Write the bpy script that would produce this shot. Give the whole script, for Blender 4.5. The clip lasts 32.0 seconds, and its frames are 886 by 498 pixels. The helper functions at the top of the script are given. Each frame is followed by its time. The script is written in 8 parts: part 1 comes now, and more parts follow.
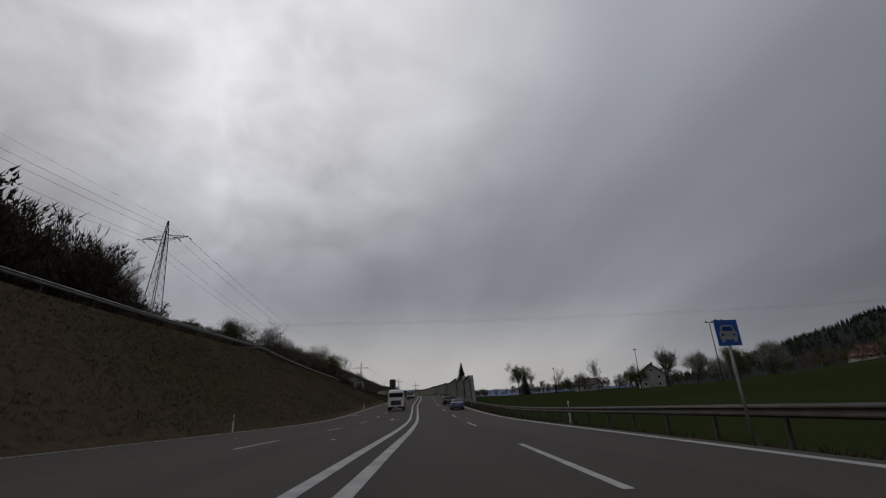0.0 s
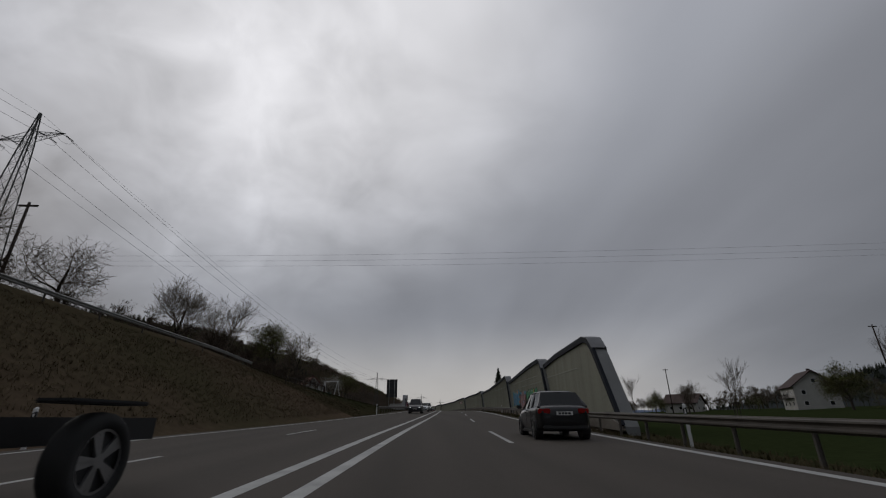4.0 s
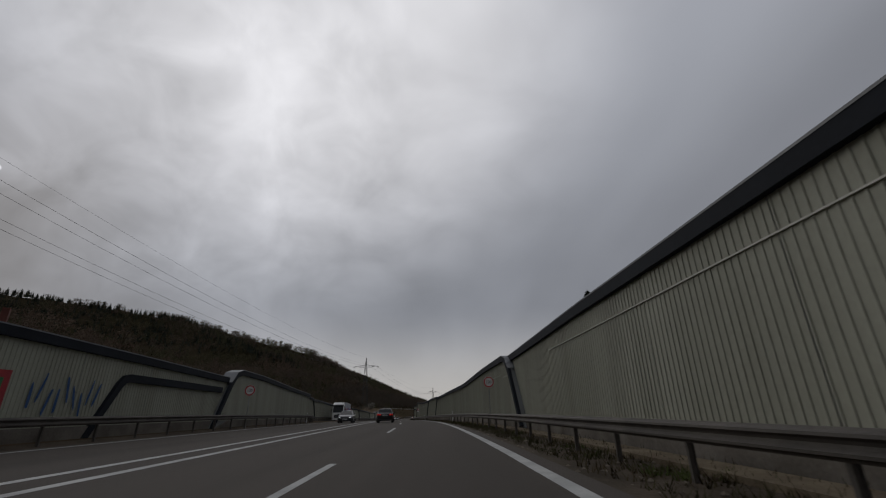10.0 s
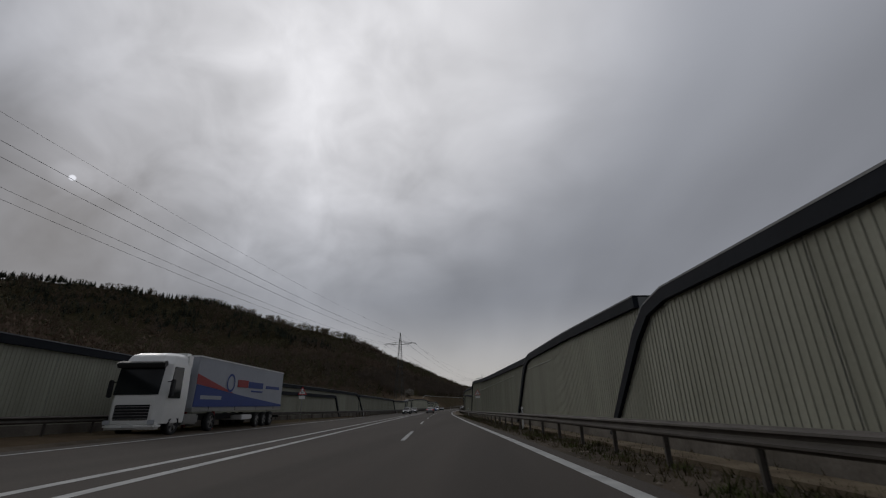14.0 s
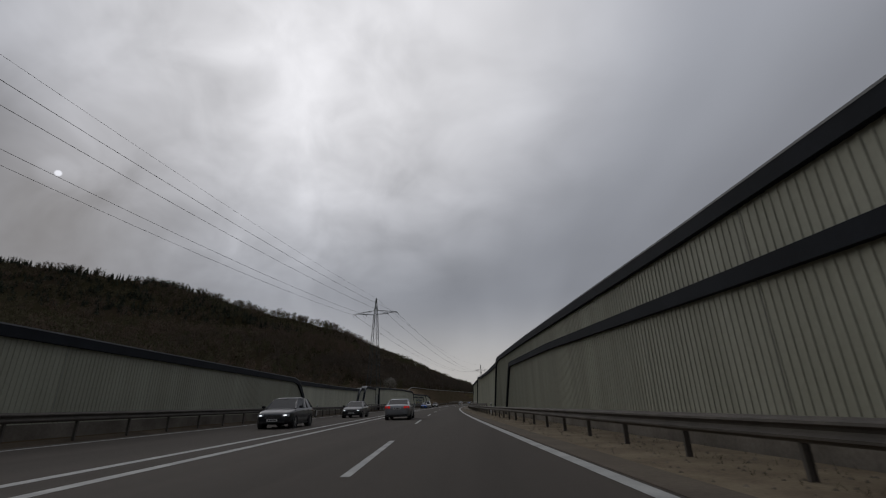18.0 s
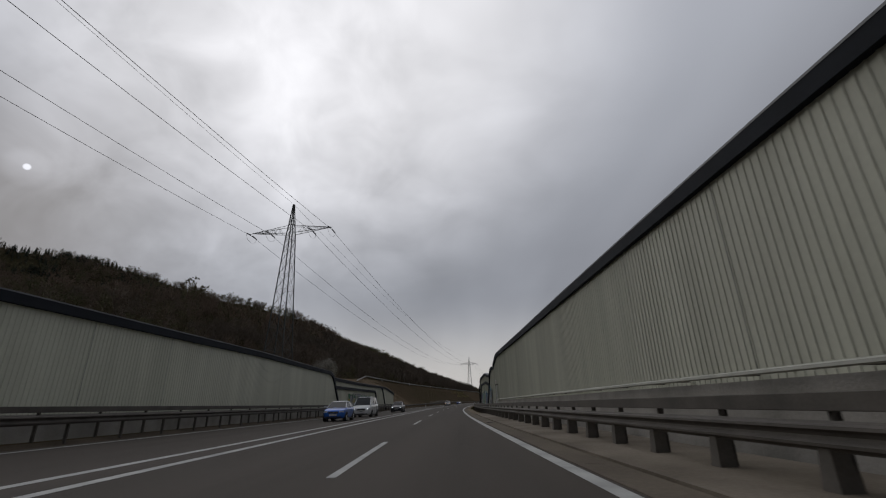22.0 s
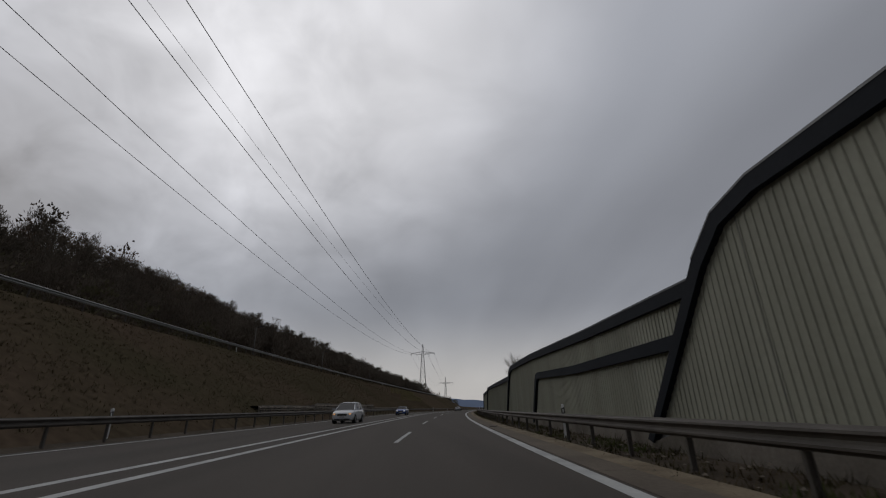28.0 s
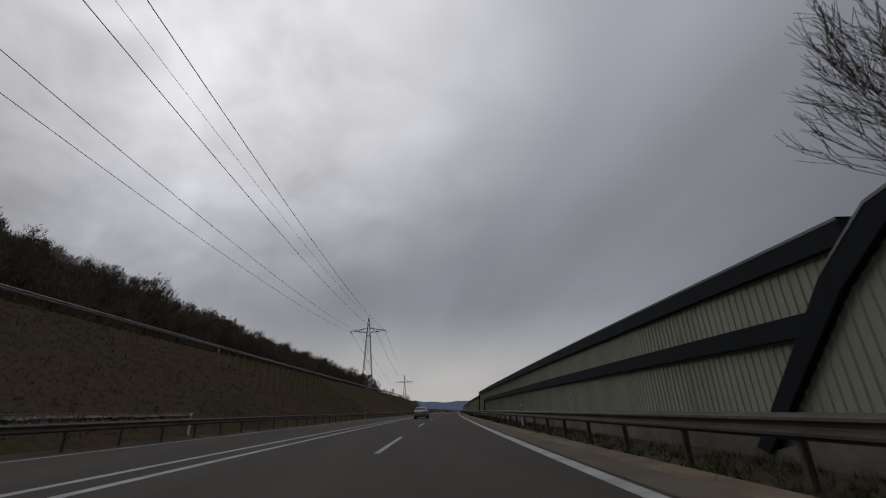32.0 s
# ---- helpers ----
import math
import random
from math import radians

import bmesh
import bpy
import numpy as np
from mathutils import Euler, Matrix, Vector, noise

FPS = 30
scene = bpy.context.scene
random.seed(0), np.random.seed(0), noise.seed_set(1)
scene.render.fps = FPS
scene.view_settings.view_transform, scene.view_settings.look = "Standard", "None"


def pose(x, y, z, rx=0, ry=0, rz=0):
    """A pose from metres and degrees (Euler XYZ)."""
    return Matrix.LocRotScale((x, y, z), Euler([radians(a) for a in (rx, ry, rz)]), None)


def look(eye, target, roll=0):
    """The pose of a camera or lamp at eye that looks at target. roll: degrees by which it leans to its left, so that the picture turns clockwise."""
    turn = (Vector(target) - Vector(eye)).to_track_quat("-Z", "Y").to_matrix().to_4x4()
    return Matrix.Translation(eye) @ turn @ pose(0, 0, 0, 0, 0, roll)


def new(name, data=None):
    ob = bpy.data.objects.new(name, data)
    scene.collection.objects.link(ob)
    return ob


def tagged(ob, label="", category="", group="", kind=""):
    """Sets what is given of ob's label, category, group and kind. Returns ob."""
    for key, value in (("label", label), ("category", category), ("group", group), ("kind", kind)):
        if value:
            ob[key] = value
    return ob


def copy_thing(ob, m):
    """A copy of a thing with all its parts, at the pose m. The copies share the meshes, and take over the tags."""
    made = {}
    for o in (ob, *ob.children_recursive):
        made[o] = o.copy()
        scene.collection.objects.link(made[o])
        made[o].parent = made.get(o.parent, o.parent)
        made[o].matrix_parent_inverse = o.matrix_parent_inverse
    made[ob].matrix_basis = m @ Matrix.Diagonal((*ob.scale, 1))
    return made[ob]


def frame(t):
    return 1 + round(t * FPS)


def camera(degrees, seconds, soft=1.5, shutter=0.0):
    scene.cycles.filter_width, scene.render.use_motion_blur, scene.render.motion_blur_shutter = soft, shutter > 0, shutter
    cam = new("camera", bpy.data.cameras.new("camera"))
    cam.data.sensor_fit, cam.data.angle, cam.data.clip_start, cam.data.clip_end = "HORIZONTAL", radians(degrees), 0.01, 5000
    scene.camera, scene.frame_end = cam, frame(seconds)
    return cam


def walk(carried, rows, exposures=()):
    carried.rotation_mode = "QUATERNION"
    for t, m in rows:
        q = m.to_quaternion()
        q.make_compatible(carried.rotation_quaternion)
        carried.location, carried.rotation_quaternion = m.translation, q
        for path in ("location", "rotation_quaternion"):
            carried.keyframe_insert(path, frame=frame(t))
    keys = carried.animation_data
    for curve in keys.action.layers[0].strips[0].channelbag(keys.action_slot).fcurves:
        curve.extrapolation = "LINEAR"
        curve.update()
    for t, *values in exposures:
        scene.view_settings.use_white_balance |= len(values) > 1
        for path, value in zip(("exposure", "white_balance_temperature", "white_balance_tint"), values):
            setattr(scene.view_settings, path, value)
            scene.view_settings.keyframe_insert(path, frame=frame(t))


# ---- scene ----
from functools import lru_cache

cam = camera(92.4, 32.0, soft=1.15, shutter=0.06)
# seconds, x, y, z, yaw to the left, pitch up, roll
PATH = [
    (0, 0.00, 0.00, 0.00, -6.69, 19.49, -2.19),
    (0.5, 0.73, 7.43, -0.21, -6.50, 19.41, -2.12),
    (1, 1.45, 15.10, -0.39, -6.25, 19.40, -1.96),
    (1.5, 2.16, 23.03, -0.53, -6.08, 19.59, -1.66),
    (2, 2.88, 31.26, -0.62, -5.79, 19.92, -1.26),
    (2.5, 3.55, 39.82, -0.66, -5.16, 20.40, -0.72),
    (3, 4.13, 48.71, -0.64, -4.40, 20.92, -0.27),
    (3.5, 4.61, 57.97, -0.56, -3.43, 21.39, -0.17),
    (4, 4.95, 67.60, -0.40, -2.89, 21.84, -0.30),
    (4.5, 5.34, 77.56, -0.18, -3.74, 22.32, -0.75),
    (5, 5.94, 87.84, 0.09, -4.94, 22.73, -1.17),
    (5.5, 6.73, 98.36, 0.41, -5.64, 22.97, -1.12),
    (6, 7.66, 109.06, 0.73, -6.28, 23.03, -0.93),
    (6.5, 8.73, 119.86, 1.06, -7.13, 22.83, -0.78),
    (7, 9.97, 130.68, 1.37, -7.87, 22.55, -0.71),
    (7.5, 11.32, 141.48, 1.66, -8.37, 22.40, -0.86),
    (8, 12.71, 152.21, 1.92, -8.23, 22.24, -1.06),
    (8.5, 13.93, 162.85, 2.17, -6.68, 21.96, -1.16),
    (9, 14.78, 173.37, 2.39, -4.60, 21.68, -1.20),
    (9.5, 15.26, 183.75, 2.58, -2.61, 21.51, -1.14),
    (10, 15.37, 193.94, 2.75, -0.79, 21.36, -1.08),
    (10.5, 15.22, 203.97, 2.88, 0.46, 21.17, -1.10),
    (11, 14.88, 213.85, 2.99, 1.48, 20.99, -1.18),
    (11.5, 14.36, 223.63, 3.06, 2.62, 20.85, -1.37),
    (12, 13.65, 233.36, 3.10, 3.59, 20.73, -1.53),
    (12.5, 12.82, 243.08, 3.12, 4.20, 20.62, -1.55),
    (13, 11.89, 252.81, 3.12, 4.62, 20.50, -1.44),
    (13.5, 10.90, 262.57, 3.09, 5.01, 20.34, -1.11),
    (14, 9.84, 272.35, 3.03, 5.22, 20.18, -0.81),
    (14.5, 8.79, 282.17, 2.96, 4.99, 20.04, -0.84),
    (15, 7.78, 292.06, 2.87, 4.71, 19.90, -0.95),
    (15.5, 6.77, 302.05, 2.76, 4.79, 19.81, -1.00),
    (16, 5.73, 312.13, 2.65, 4.97, 19.73, -1.03),
    (16.5, 4.65, 322.34, 2.55, 5.17, 19.67, -1.02),
    (17, 3.52, 332.68, 2.45, 5.21, 19.63, -1.03),
    (17.5, 2.41, 343.20, 2.37, 4.73, 19.66, -1.08),
    (18, 1.39, 353.92, 2.30, 4.12, 19.75, -1.15),
    (18.5, 0.45, 364.85, 2.25, 3.73, 19.93, -1.25),
    (19, -0.44, 376.01, 2.20, 3.37, 20.10, -1.32),
    (19.5, -1.26, 387.37, 2.16, 2.90, 20.21, -1.27),
    (20, -2.01, 398.94, 2.10, 2.48, 20.24, -1.22),
    (20.5, -2.69, 410.65, 2.03, 2.23, 20.17, -1.26),
    (21, -3.34, 422.45, 1.95, 2.04, 20.05, -1.33),
    (21.5, -3.95, 434.29, 1.86, 1.86, 19.91, -1.36),
    (22, -4.53, 446.07, 1.77, 1.67, 19.82, -1.36),
    (22.5, -5.05, 457.76, 1.68, 1.40, 19.86, -1.27),
    (23, -5.50, 469.29, 1.60, 1.08, 19.97, -1.15),
    (23.5, -5.89, 480.67, 1.53, 0.80, 20.13, -1.00),
    (24, -6.20, 491.90, 1.48, 0.40, 20.31, -0.89),
    (24.5, -6.41, 503.03, 1.45, -0.33, 20.42, -0.92),
    (25, -6.46, 514.14, 1.43, -1.12, 20.49, -1.00),
    (25.5, -6.38, 525.27, 1.41, -1.70, 20.51, -1.09),
    (26, -6.20, 536.47, 1.41, -2.23, 20.50, -1.18),
    (26.5, -5.90, 547.77, 1.41, -2.81, 20.49, -1.30),
    (27, -5.48, 559.17, 1.41, -3.43, 20.50, -1.37),
    (27.5, -4.92, 570.66, 1.42, -4.20, 20.59, -1.31),
    (28, -4.20, 582.22, 1.43, -4.92, 20.69, -1.14),
    (28.5, -3.35, 593.82, 1.45, -5.37, 20.72, -0.81),
    (29, -2.43, 605.41, 1.47, -5.76, 20.72, -0.50),
    (29.5, -1.42, 616.97, 1.50, -6.31, 20.72, -0.37),
    (30, -0.29, 628.46, 1.54, -6.92, 20.72, -0.41),
    (30.5, 0.95, 639.87, 1.57, -7.54, 20.76, -0.67),
    (31, 2.32, 651.16, 1.61, -8.28, 20.80, -1.08),
    (31.5, 3.85, 662.31, 1.64, -9.38, 20.81, -1.67),
    (32, 5.57, 673.32, 1.68, -10.31, 20.82, -2.18),
]


def way_of(yaw, pitch):
    a, b = radians(yaw), radians(pitch)
    return Vector((-math.sin(a) * math.cos(b), math.cos(a) * math.cos(b), math.sin(b)))


walk(cam, [(t, look((x, y, z), Vector((x, y, z)) + way_of(yaw, pitch) * 2, roll)) for t, x, y, z, yaw, pitch, roll in PATH],
     exposures=[(0, 0.0), (16, 0.0), (18, 0.06), (20, 0.18), (23, 0.25), (25, 0.25), (28, 0.03), (32, 0.03)])

# ---- daylight: a high overcast with the sun behind it, low and to the left of the road's run ----
SUN_YAW, SUN_UP = 50.0, 22.6
sun_way = way_of(SUN_YAW, SUN_UP)
sun_data = bpy.data.lights.new("sun", "SUN")
sun_data.energy, sun_data.angle, sun_data.color = 0.3, radians(25), (1.0, 0.96, 0.9)
sun = new("sun", sun_data)
sun.matrix_world = look((0, 0, 300), Vector((0, 0, 300)) - sun_way)


def make_world():
    w = bpy.data.worlds.new("overcast_sky")
    scene.world = w
    w.use_nodes = True
    nt = w.node_tree
    nt.nodes.clear()
    N = lambda kind, **kw: [n := nt.nodes.new(kind), [setattr(n, k, v) for k, v in kw.items()]][0]
    L = nt.links.new
    out, bg = N("ShaderNodeOutputWorld"), N("ShaderNodeBackground")
    sky = N("ShaderNodeTexSky", sky_type="NISHITA", sun_disc=False, sun_elevation=radians(SUN_UP), sun_rotation=radians(-SUN_YAW))
    co = N("ShaderNodeTexCoord")
    sep = N("ShaderNodeSeparateXYZ")
    L(co.outputs["Generated"], sep.inputs[0])

    def math_node(op, a, b=None, clamp=False):
        n = N("ShaderNodeMath", operation=op, use_clamp=clamp)
        for i, v in enumerate((a, b)):
            if v is None:
                continue
            if isinstance(v, (int, float)):
                n.inputs[i].default_value = v
            else:
                L(v, n.inputs[i])
        return n.outputs[0]

    # cloud deck seen in perspective: direction divided by its height
    up = math_node("MAXIMUM", sep.outputs[2], 0.0)
    low = math_node("ADD", up, 0.26)
    deck = N("ShaderNodeCombineXYZ")
    L(math_node("DIVIDE", sep.outputs[0], low), deck.inputs[0])
    L(math_node("DIVIDE", sep.outputs[1], low), deck.inputs[1])
    # long streaks that run ahead, and rounder puffs
    comb = N("ShaderNodeMapping")
    comb.inputs["Rotation"].default_value = (0, 0, radians(7))
    comb.inputs["Scale"].default_value = (1.0, 0.3, 1.0)
    L(deck.outputs[0], comb.inputs["Vector"])
    soft = N("ShaderNodeTexNoise")
    soft.inputs["Scale"].default_value, soft.inputs["Detail"].default_value, soft.inputs["Roughness"].default_value = 1.05, 2.0, 0.42
    soft.inputs["Distortion"].default_value = 0.2
    L(comb.outputs["Vector"], soft.inputs["Vector"])
    fine = N("ShaderNodeTexNoise")
    fine.inputs["Scale"].default_value, fine.inputs["Detail"].default_value, fine.inputs["Roughness"].default_value = 3.0, 4.0, 0.45
    fine.inputs["Distortion"].default_value = 0.3
    L(deck.outputs[0], fine.inputs["Vector"])
    # glow of the hidden sun through the deck, and more light overhead
    dot = N("ShaderNodeVectorMath", operation="DOT_PRODUCT")
    L(co.outputs["Generated"], dot.inputs[0])
    dot.inputs[1].default_value = way_of(20, 50)
    near = N("ShaderNodeMapRange", interpolation_type="SMOOTHSTEP")
    L(dot.outputs["Value"], near.inputs["Value"])
    near.inputs["From Min"].default_value, near.inputs["From Max"].default_value = 0.74, 1.0
    glow = near.outputs["Result"]
    high = N("ShaderNodeMapRange", interpolation_type="SMOOTHSTEP")
    L(sep.outputs[2], high.inputs["Value"])
    high.inputs["From Min"].default_value, high.inputs["From Max"].default_value = 0.25, 0.9
    puffs = math_node("SUBTRACT", fine.outputs["Fac"], 0.5)
    big = math_node("SUBTRACT", soft.outputs["Fac"], 0.5)
    light = math_node("ADD", 0.25, math_node("MULTIPLY", glow, 0.33))
    light = math_node("ADD", light, math_node("MULTIPLY", high.outputs["Result"], 0.2))
    light = math_node("ADD", light, math_node("MULTIPLY", big, 0.24))
    # fainter, finer streaks across the same run
    comb2 = N("ShaderNodeMapping")
    comb2.inputs["Rotation"].default_value = (0, 0, radians(-14))
    comb2.inputs["Scale"].default_value = (2.1, 0.42, 1.0)
    L(deck.outputs[0], comb2.inputs["Vector"])
    streak = N("ShaderNodeTexNoise")
    streak.inputs["Scale"].default_value, streak.inputs["Detail"].default_value, streak.inputs["Roughness"].default_value = 1.3, 3.0, 0.5
    streak.inputs["Distortion"].default_value = 0.15
    L(comb2.outputs["Vector"], streak.inputs["Vector"])
    light = math_node("ADD", light, math_node("MULTIPLY", math_node("SUBTRACT", streak.outputs["Fac"], 0.5), 0.08))
    light = math_node("ADD", light, math_node("MULTIPLY", puffs, math_node("MULTIPLY", math_node("ADD", glow, 0.05), 0.6)))
    # broken patches around the hidden sun
    torn = N("ShaderNodeVectorMath", operation="DOT_PRODUCT")
    L(co.outputs["Generated"], torn.inputs[0])
    torn.inputs[1].default_value = way_of(38, 36)
    spread = N("ShaderNodeMapRange", interpolation_type="SMOOTHSTEP")
    L(torn.outputs["Value"], spread.inputs["Value"])
    spread.inputs["From Min"].default_value, spread.inputs["From Max"].default_value = 0.82, 0.98
    ragged = N("ShaderNodeTexNoise")
    ragged.inputs["Scale"].default_value, ragged.inputs["Detail"].default_value, ragged.inputs["Roughness"].default_value = 7.0, 4.0, 0.5
    ragged.inputs["Distortion"].default_value = 0.4
    L(co.outputs["Generated"], ragged.inputs["Vector"])
    light = math_node("ADD", light, math_node("MULTIPLY", math_node("SUBTRACT", ragged.outputs["Fac"], 0.49), math_node("MULTIPLY", spread.outputs["Result"], 0.5)))
    # thin bright rim near the horizon ahead
    rim = N("ShaderNodeMapRange", interpolation_type="SMOOTHSTEP")
    L(sep.outputs[2], rim.inputs["Value"])
    rim.inputs["From Min"].default_value, rim.inputs["From Max"].default_value = 0.24, 0.04
    ahead = N("ShaderNodeMapRange", interpolation_type="SMOOTHSTEP")
    L(sep.outputs[1], ahead.inputs["Value"])
    ahead.inputs["From Min"].default_value, ahead.inputs["From Max"].default_value = 0.7, 0.98
    clear = math_node("MULTIPLY", rim.outputs["Result"], ahead.outputs["Result"])
    light = math_node("ADD", light, math_node("MULTIPLY", clear, 0.2))
    light = math_node("MAXIMUM", light, 0.05)
    # darker away from the sun's side
    back = N("ShaderNodeMapRange", interpolation_type="SMOOTHSTEP")
    L(sep.outputs[1], back.inputs["Value"])
    back.inputs["From Min"].default_value, back.inputs["From Max"].default_value = -0.7, 0.35
    back.inputs["To Min"].default_value, back.inputs["To Max"].default_value = 0.72, 1.0
    light = math_node("MULTIPLY", light, back.outputs["Result"])
    side = N("ShaderNodeMapRange", interpolation_type="SMOOTHSTEP")
    L(sep.outputs[0], side.inputs["Value"])
    side.inputs["From Min"].default_value, side.inputs["From Max"].default_value = 0.48, 1.0
    side.inputs["To Min"].default_value, side.inputs["To Max"].default_value = 1.0, 0.5
    light = math_node("MULTIPLY", light, side.outputs["Result"])
    edge = N("ShaderNodeMapRange", interpolation_type="SMOOTHSTEP")
    L(sep.outputs[0], edge.inputs["Value"])
    edge.inputs["From Min"].default_value, edge.inputs["From Max"].default_value = -0.85, -0.4
    edge.inputs["To Min"].default_value, edge.inputs["To Max"].default_value = 0.72, 1.0
    light = math_node("MULTIPLY", light, edge.outputs["Result"])
    # the sun itself, a small pale spot where the deck is thin
    spot = N("ShaderNodeVectorMath", operation="DOT_PRODUCT")
    L(co.outputs["Generated"], spot.inputs[0])
    spot.inputs[1].default_value = sun_way
    core = N("ShaderNodeMapRange", interpolation_type="SMOOTHSTEP")
    L(spot.outputs["Value"], core.inputs["Value"])
    core.inputs["From Min"].default_value, core.inputs["From Max"].default_value = 0.99998, 0.999995
    halo = N("ShaderNodeMapRange", interpolation_type="SMOOTHSTEP")
    L(spot.outputs["Value"], halo.inputs["Value"])
    halo.inputs["From Min"].default_value, halo.inputs["From Max"].default_value = 0.9993, 1.0
    light = math_node("ADD", light, math_node("ADD", math_node("MULTIPLY", core.outputs["Result"], 0.45), math_node("MULTIPLY", halo.outputs["Result"], 0.07)))
    tint = N("ShaderNodeMix", data_type="RGBA")
    L(glow, tint.inputs["Factor"])
    tint.inputs["A"].default_value, tint.inputs["B"].default_value = (0.94, 0.975, 1.085, 1), (0.995, 0.99, 1.025, 1)
    warm = N("ShaderNodeMix", data_type="RGBA")
    L(math_node("MULTIPLY", clear, 0.7), warm.inputs["Factor"])
    L(tint.outputs["Result"], warm.inputs["A"])
    warm.inputs["B"].default_value = (1.06, 1.0, 0.93, 1)
    cloud = N("ShaderNodeVectorMath", operation="SCALE")
    L(warm.outputs["Result"], cloud.inputs[0])
    L(light, cloud.inputs["Scale"])
    dim = N("ShaderNodeVectorMath", operation="SCALE")
    L(sky.outputs[0], dim.inputs[0])
    dim.inputs["Scale"].default_value = 0.05
    mix = N("ShaderNodeMix", data_type="RGBA")
    mix.inputs["Factor"].default_value = 0.94
    L(dim.outputs[0], mix.inputs["A"])
    L(cloud.outputs[0], mix.inputs["B"])
    L(mix.outputs["Result"], bg.inputs["Color"])
    bg.inputs["Strength"].default_value = 1.0
    L(bg.outputs[0], out.inputs["Surface"])


make_world()

# ---- materials ----
def material(name, colour, rough=0.6, metal=0.0, vary=0.15, scale=2.0, fine=40.0, bump=0.0, tint=None, random_piece=0.0, coat=0.0, spec=0.5):
    """A surface with variation at two scales; tint is the second colour that the stains go to."""
    m = bpy.data.materials.new(name)
    m.use_nodes = True
    nt = m.node_tree
    b = nt.nodes["Principled BSDF"]
    L = nt.links.new
    co = nt.nodes.new("ShaderNodeTexCoord")
    n1, n2 = nt.nodes.new("ShaderNodeTexNoise"), nt.nodes.new("ShaderNodeTexNoise")
    for n, s in ((n1, scale), (n2, fine)):
        n.inputs["Scale"].default_value, n.inputs["Detail"].default_value = s, 5.0
        L(co.outputs["Object"], n.inputs["Vector"])
    second = tint or [c * (1 - 2 * vary) for c in colour]
    mix = nt.nodes.new("ShaderNodeMix")
    mix.data_type = "RGBA"
    mix.inputs["A"].default_value, mix.inputs["B"].default_value = (*colour, 1), (*second, 1)
    ramp = nt.nodes.new("ShaderNodeMapRange")
    ramp.inputs["From Min"].default_value, ramp.inputs["From Max"].default_value = 0.35, 0.7
    L(n1.outputs["Fac"], ramp.inputs["Value"])
    L(ramp.outputs["Result"], mix.inputs["Factor"])
    val = nt.nodes.new("ShaderNodeHueSaturation")
    amount = nt.nodes.new("ShaderNodeMapRange")
    amount.inputs["To Min"].default_value, amount.inputs["To Max"].default_value = 1 - 1.3 * vary, 1 + 1.3 * vary
    L(n2.outputs["Fac"], amount.inputs["Value"])
    last = amount.outputs["Result"]
    if random_piece:
        info = nt.nodes.new("ShaderNodeObjectInfo")
        r = nt.nodes.new("ShaderNodeMapRange")
        r.inputs["To Min"].default_value, r.inputs["To Max"].default_value = 1 - random_piece, 1 + random_piece
        L(info.outputs["Random"], r.inputs["Value"])
        mul = nt.nodes.new("ShaderNodeMath")
        mul.operation = "MULTIPLY"
        L(last, mul.inputs[0])
        L(r.outputs["Result"], mul.inputs[1])
        last = mul.outputs[0]
    L(mix.outputs["Result"], val.inputs["Color"])
    L(last, val.inputs["Value"])
    L(val.outputs["Color"], b.inputs["Base Color"])
    b.inputs["Roughness"].default_value, b.inputs["Metallic"].default_value = rough, metal
    b.inputs["Specular IOR Level"].default_value = spec
    b.inputs["Coat Weight"].default_value = coat
    if bump:
        bn = nt.nodes.new("ShaderNodeBump")
        bn.inputs["Strength"].default_value, bn.inputs["Distance"].default_value = bump, 0.02
        L(n2.outputs["Fac"], bn.inputs["Height"])
        L(bn.outputs["Normal"], b.inputs["Normal"])
    return m


ASPHALT = material("asphalt", (0.071, 0.06, 0.050), 0.92, vary=0.18, scale=0.12, fine=45, bump=0.5, tint=(0.054, 0.046, 0.038), spec=0.25)
LINE = material("road_paint", (0.42, 0.42, 0.40), 0.8, vary=0.14, scale=1.5, fine=25, tint=(0.28, 0.28, 0.27))
VERGE = material("verge_gravel", (0.082, 0.064, 0.046), 0.97, vary=0.35, scale=0.7, fine=12, bump=1.0, tint=(0.04, 0.031, 0.021), spec=0.15)
EARTH = material("bank_earth", (0.082, 0.06, 0.042), 0.97, vary=0.35, scale=0.07, fine=2.2, bump=1.0, tint=(0.058, 0.05, 0.03), spec=0.0)
MEADOW = material("meadow_grass", (0.027, 0.036, 0.014), 1.0, vary=0.3, scale=0.03, fine=3.0, bump=0.5, tint=(0.022, 0.028, 0.011), spec=0.0)
WOODLAND = material("woodland_floor", (0.038, 0.029, 0.019), 1.0, vary=0.35, scale=0.02, fine=1.5, bump=1.0, tint=(0.03, 0.028, 0.014), spec=0.0)
FARHILL = material("far_hill", (0.016, 0.02, 0.02), 0.98, vary=0.3, scale=0.01, fine=0.12, tint=(0.011, 0.015, 0.015), spec=0.1)
SHEET = material("painted_sheet", (0.335, 0.335, 0.268), 0.6, vary=0.09, scale=0.25, fine=9, tint=(0.265, 0.265, 0.208), random_piece=0.04, spec=0.3)
SHEET_PALE = material("pale_sheet", (0.53, 0.53, 0.435), 0.55, vary=0.07, scale=0.25, fine=9, tint=(0.43, 0.43, 0.35), random_piece=0.04, spec=0.3)
TRIM = material("dark_trim", (0.016, 0.019, 0.025), 0.7, vary=0.14, scale=0.6, fine=12, spec=0.12)
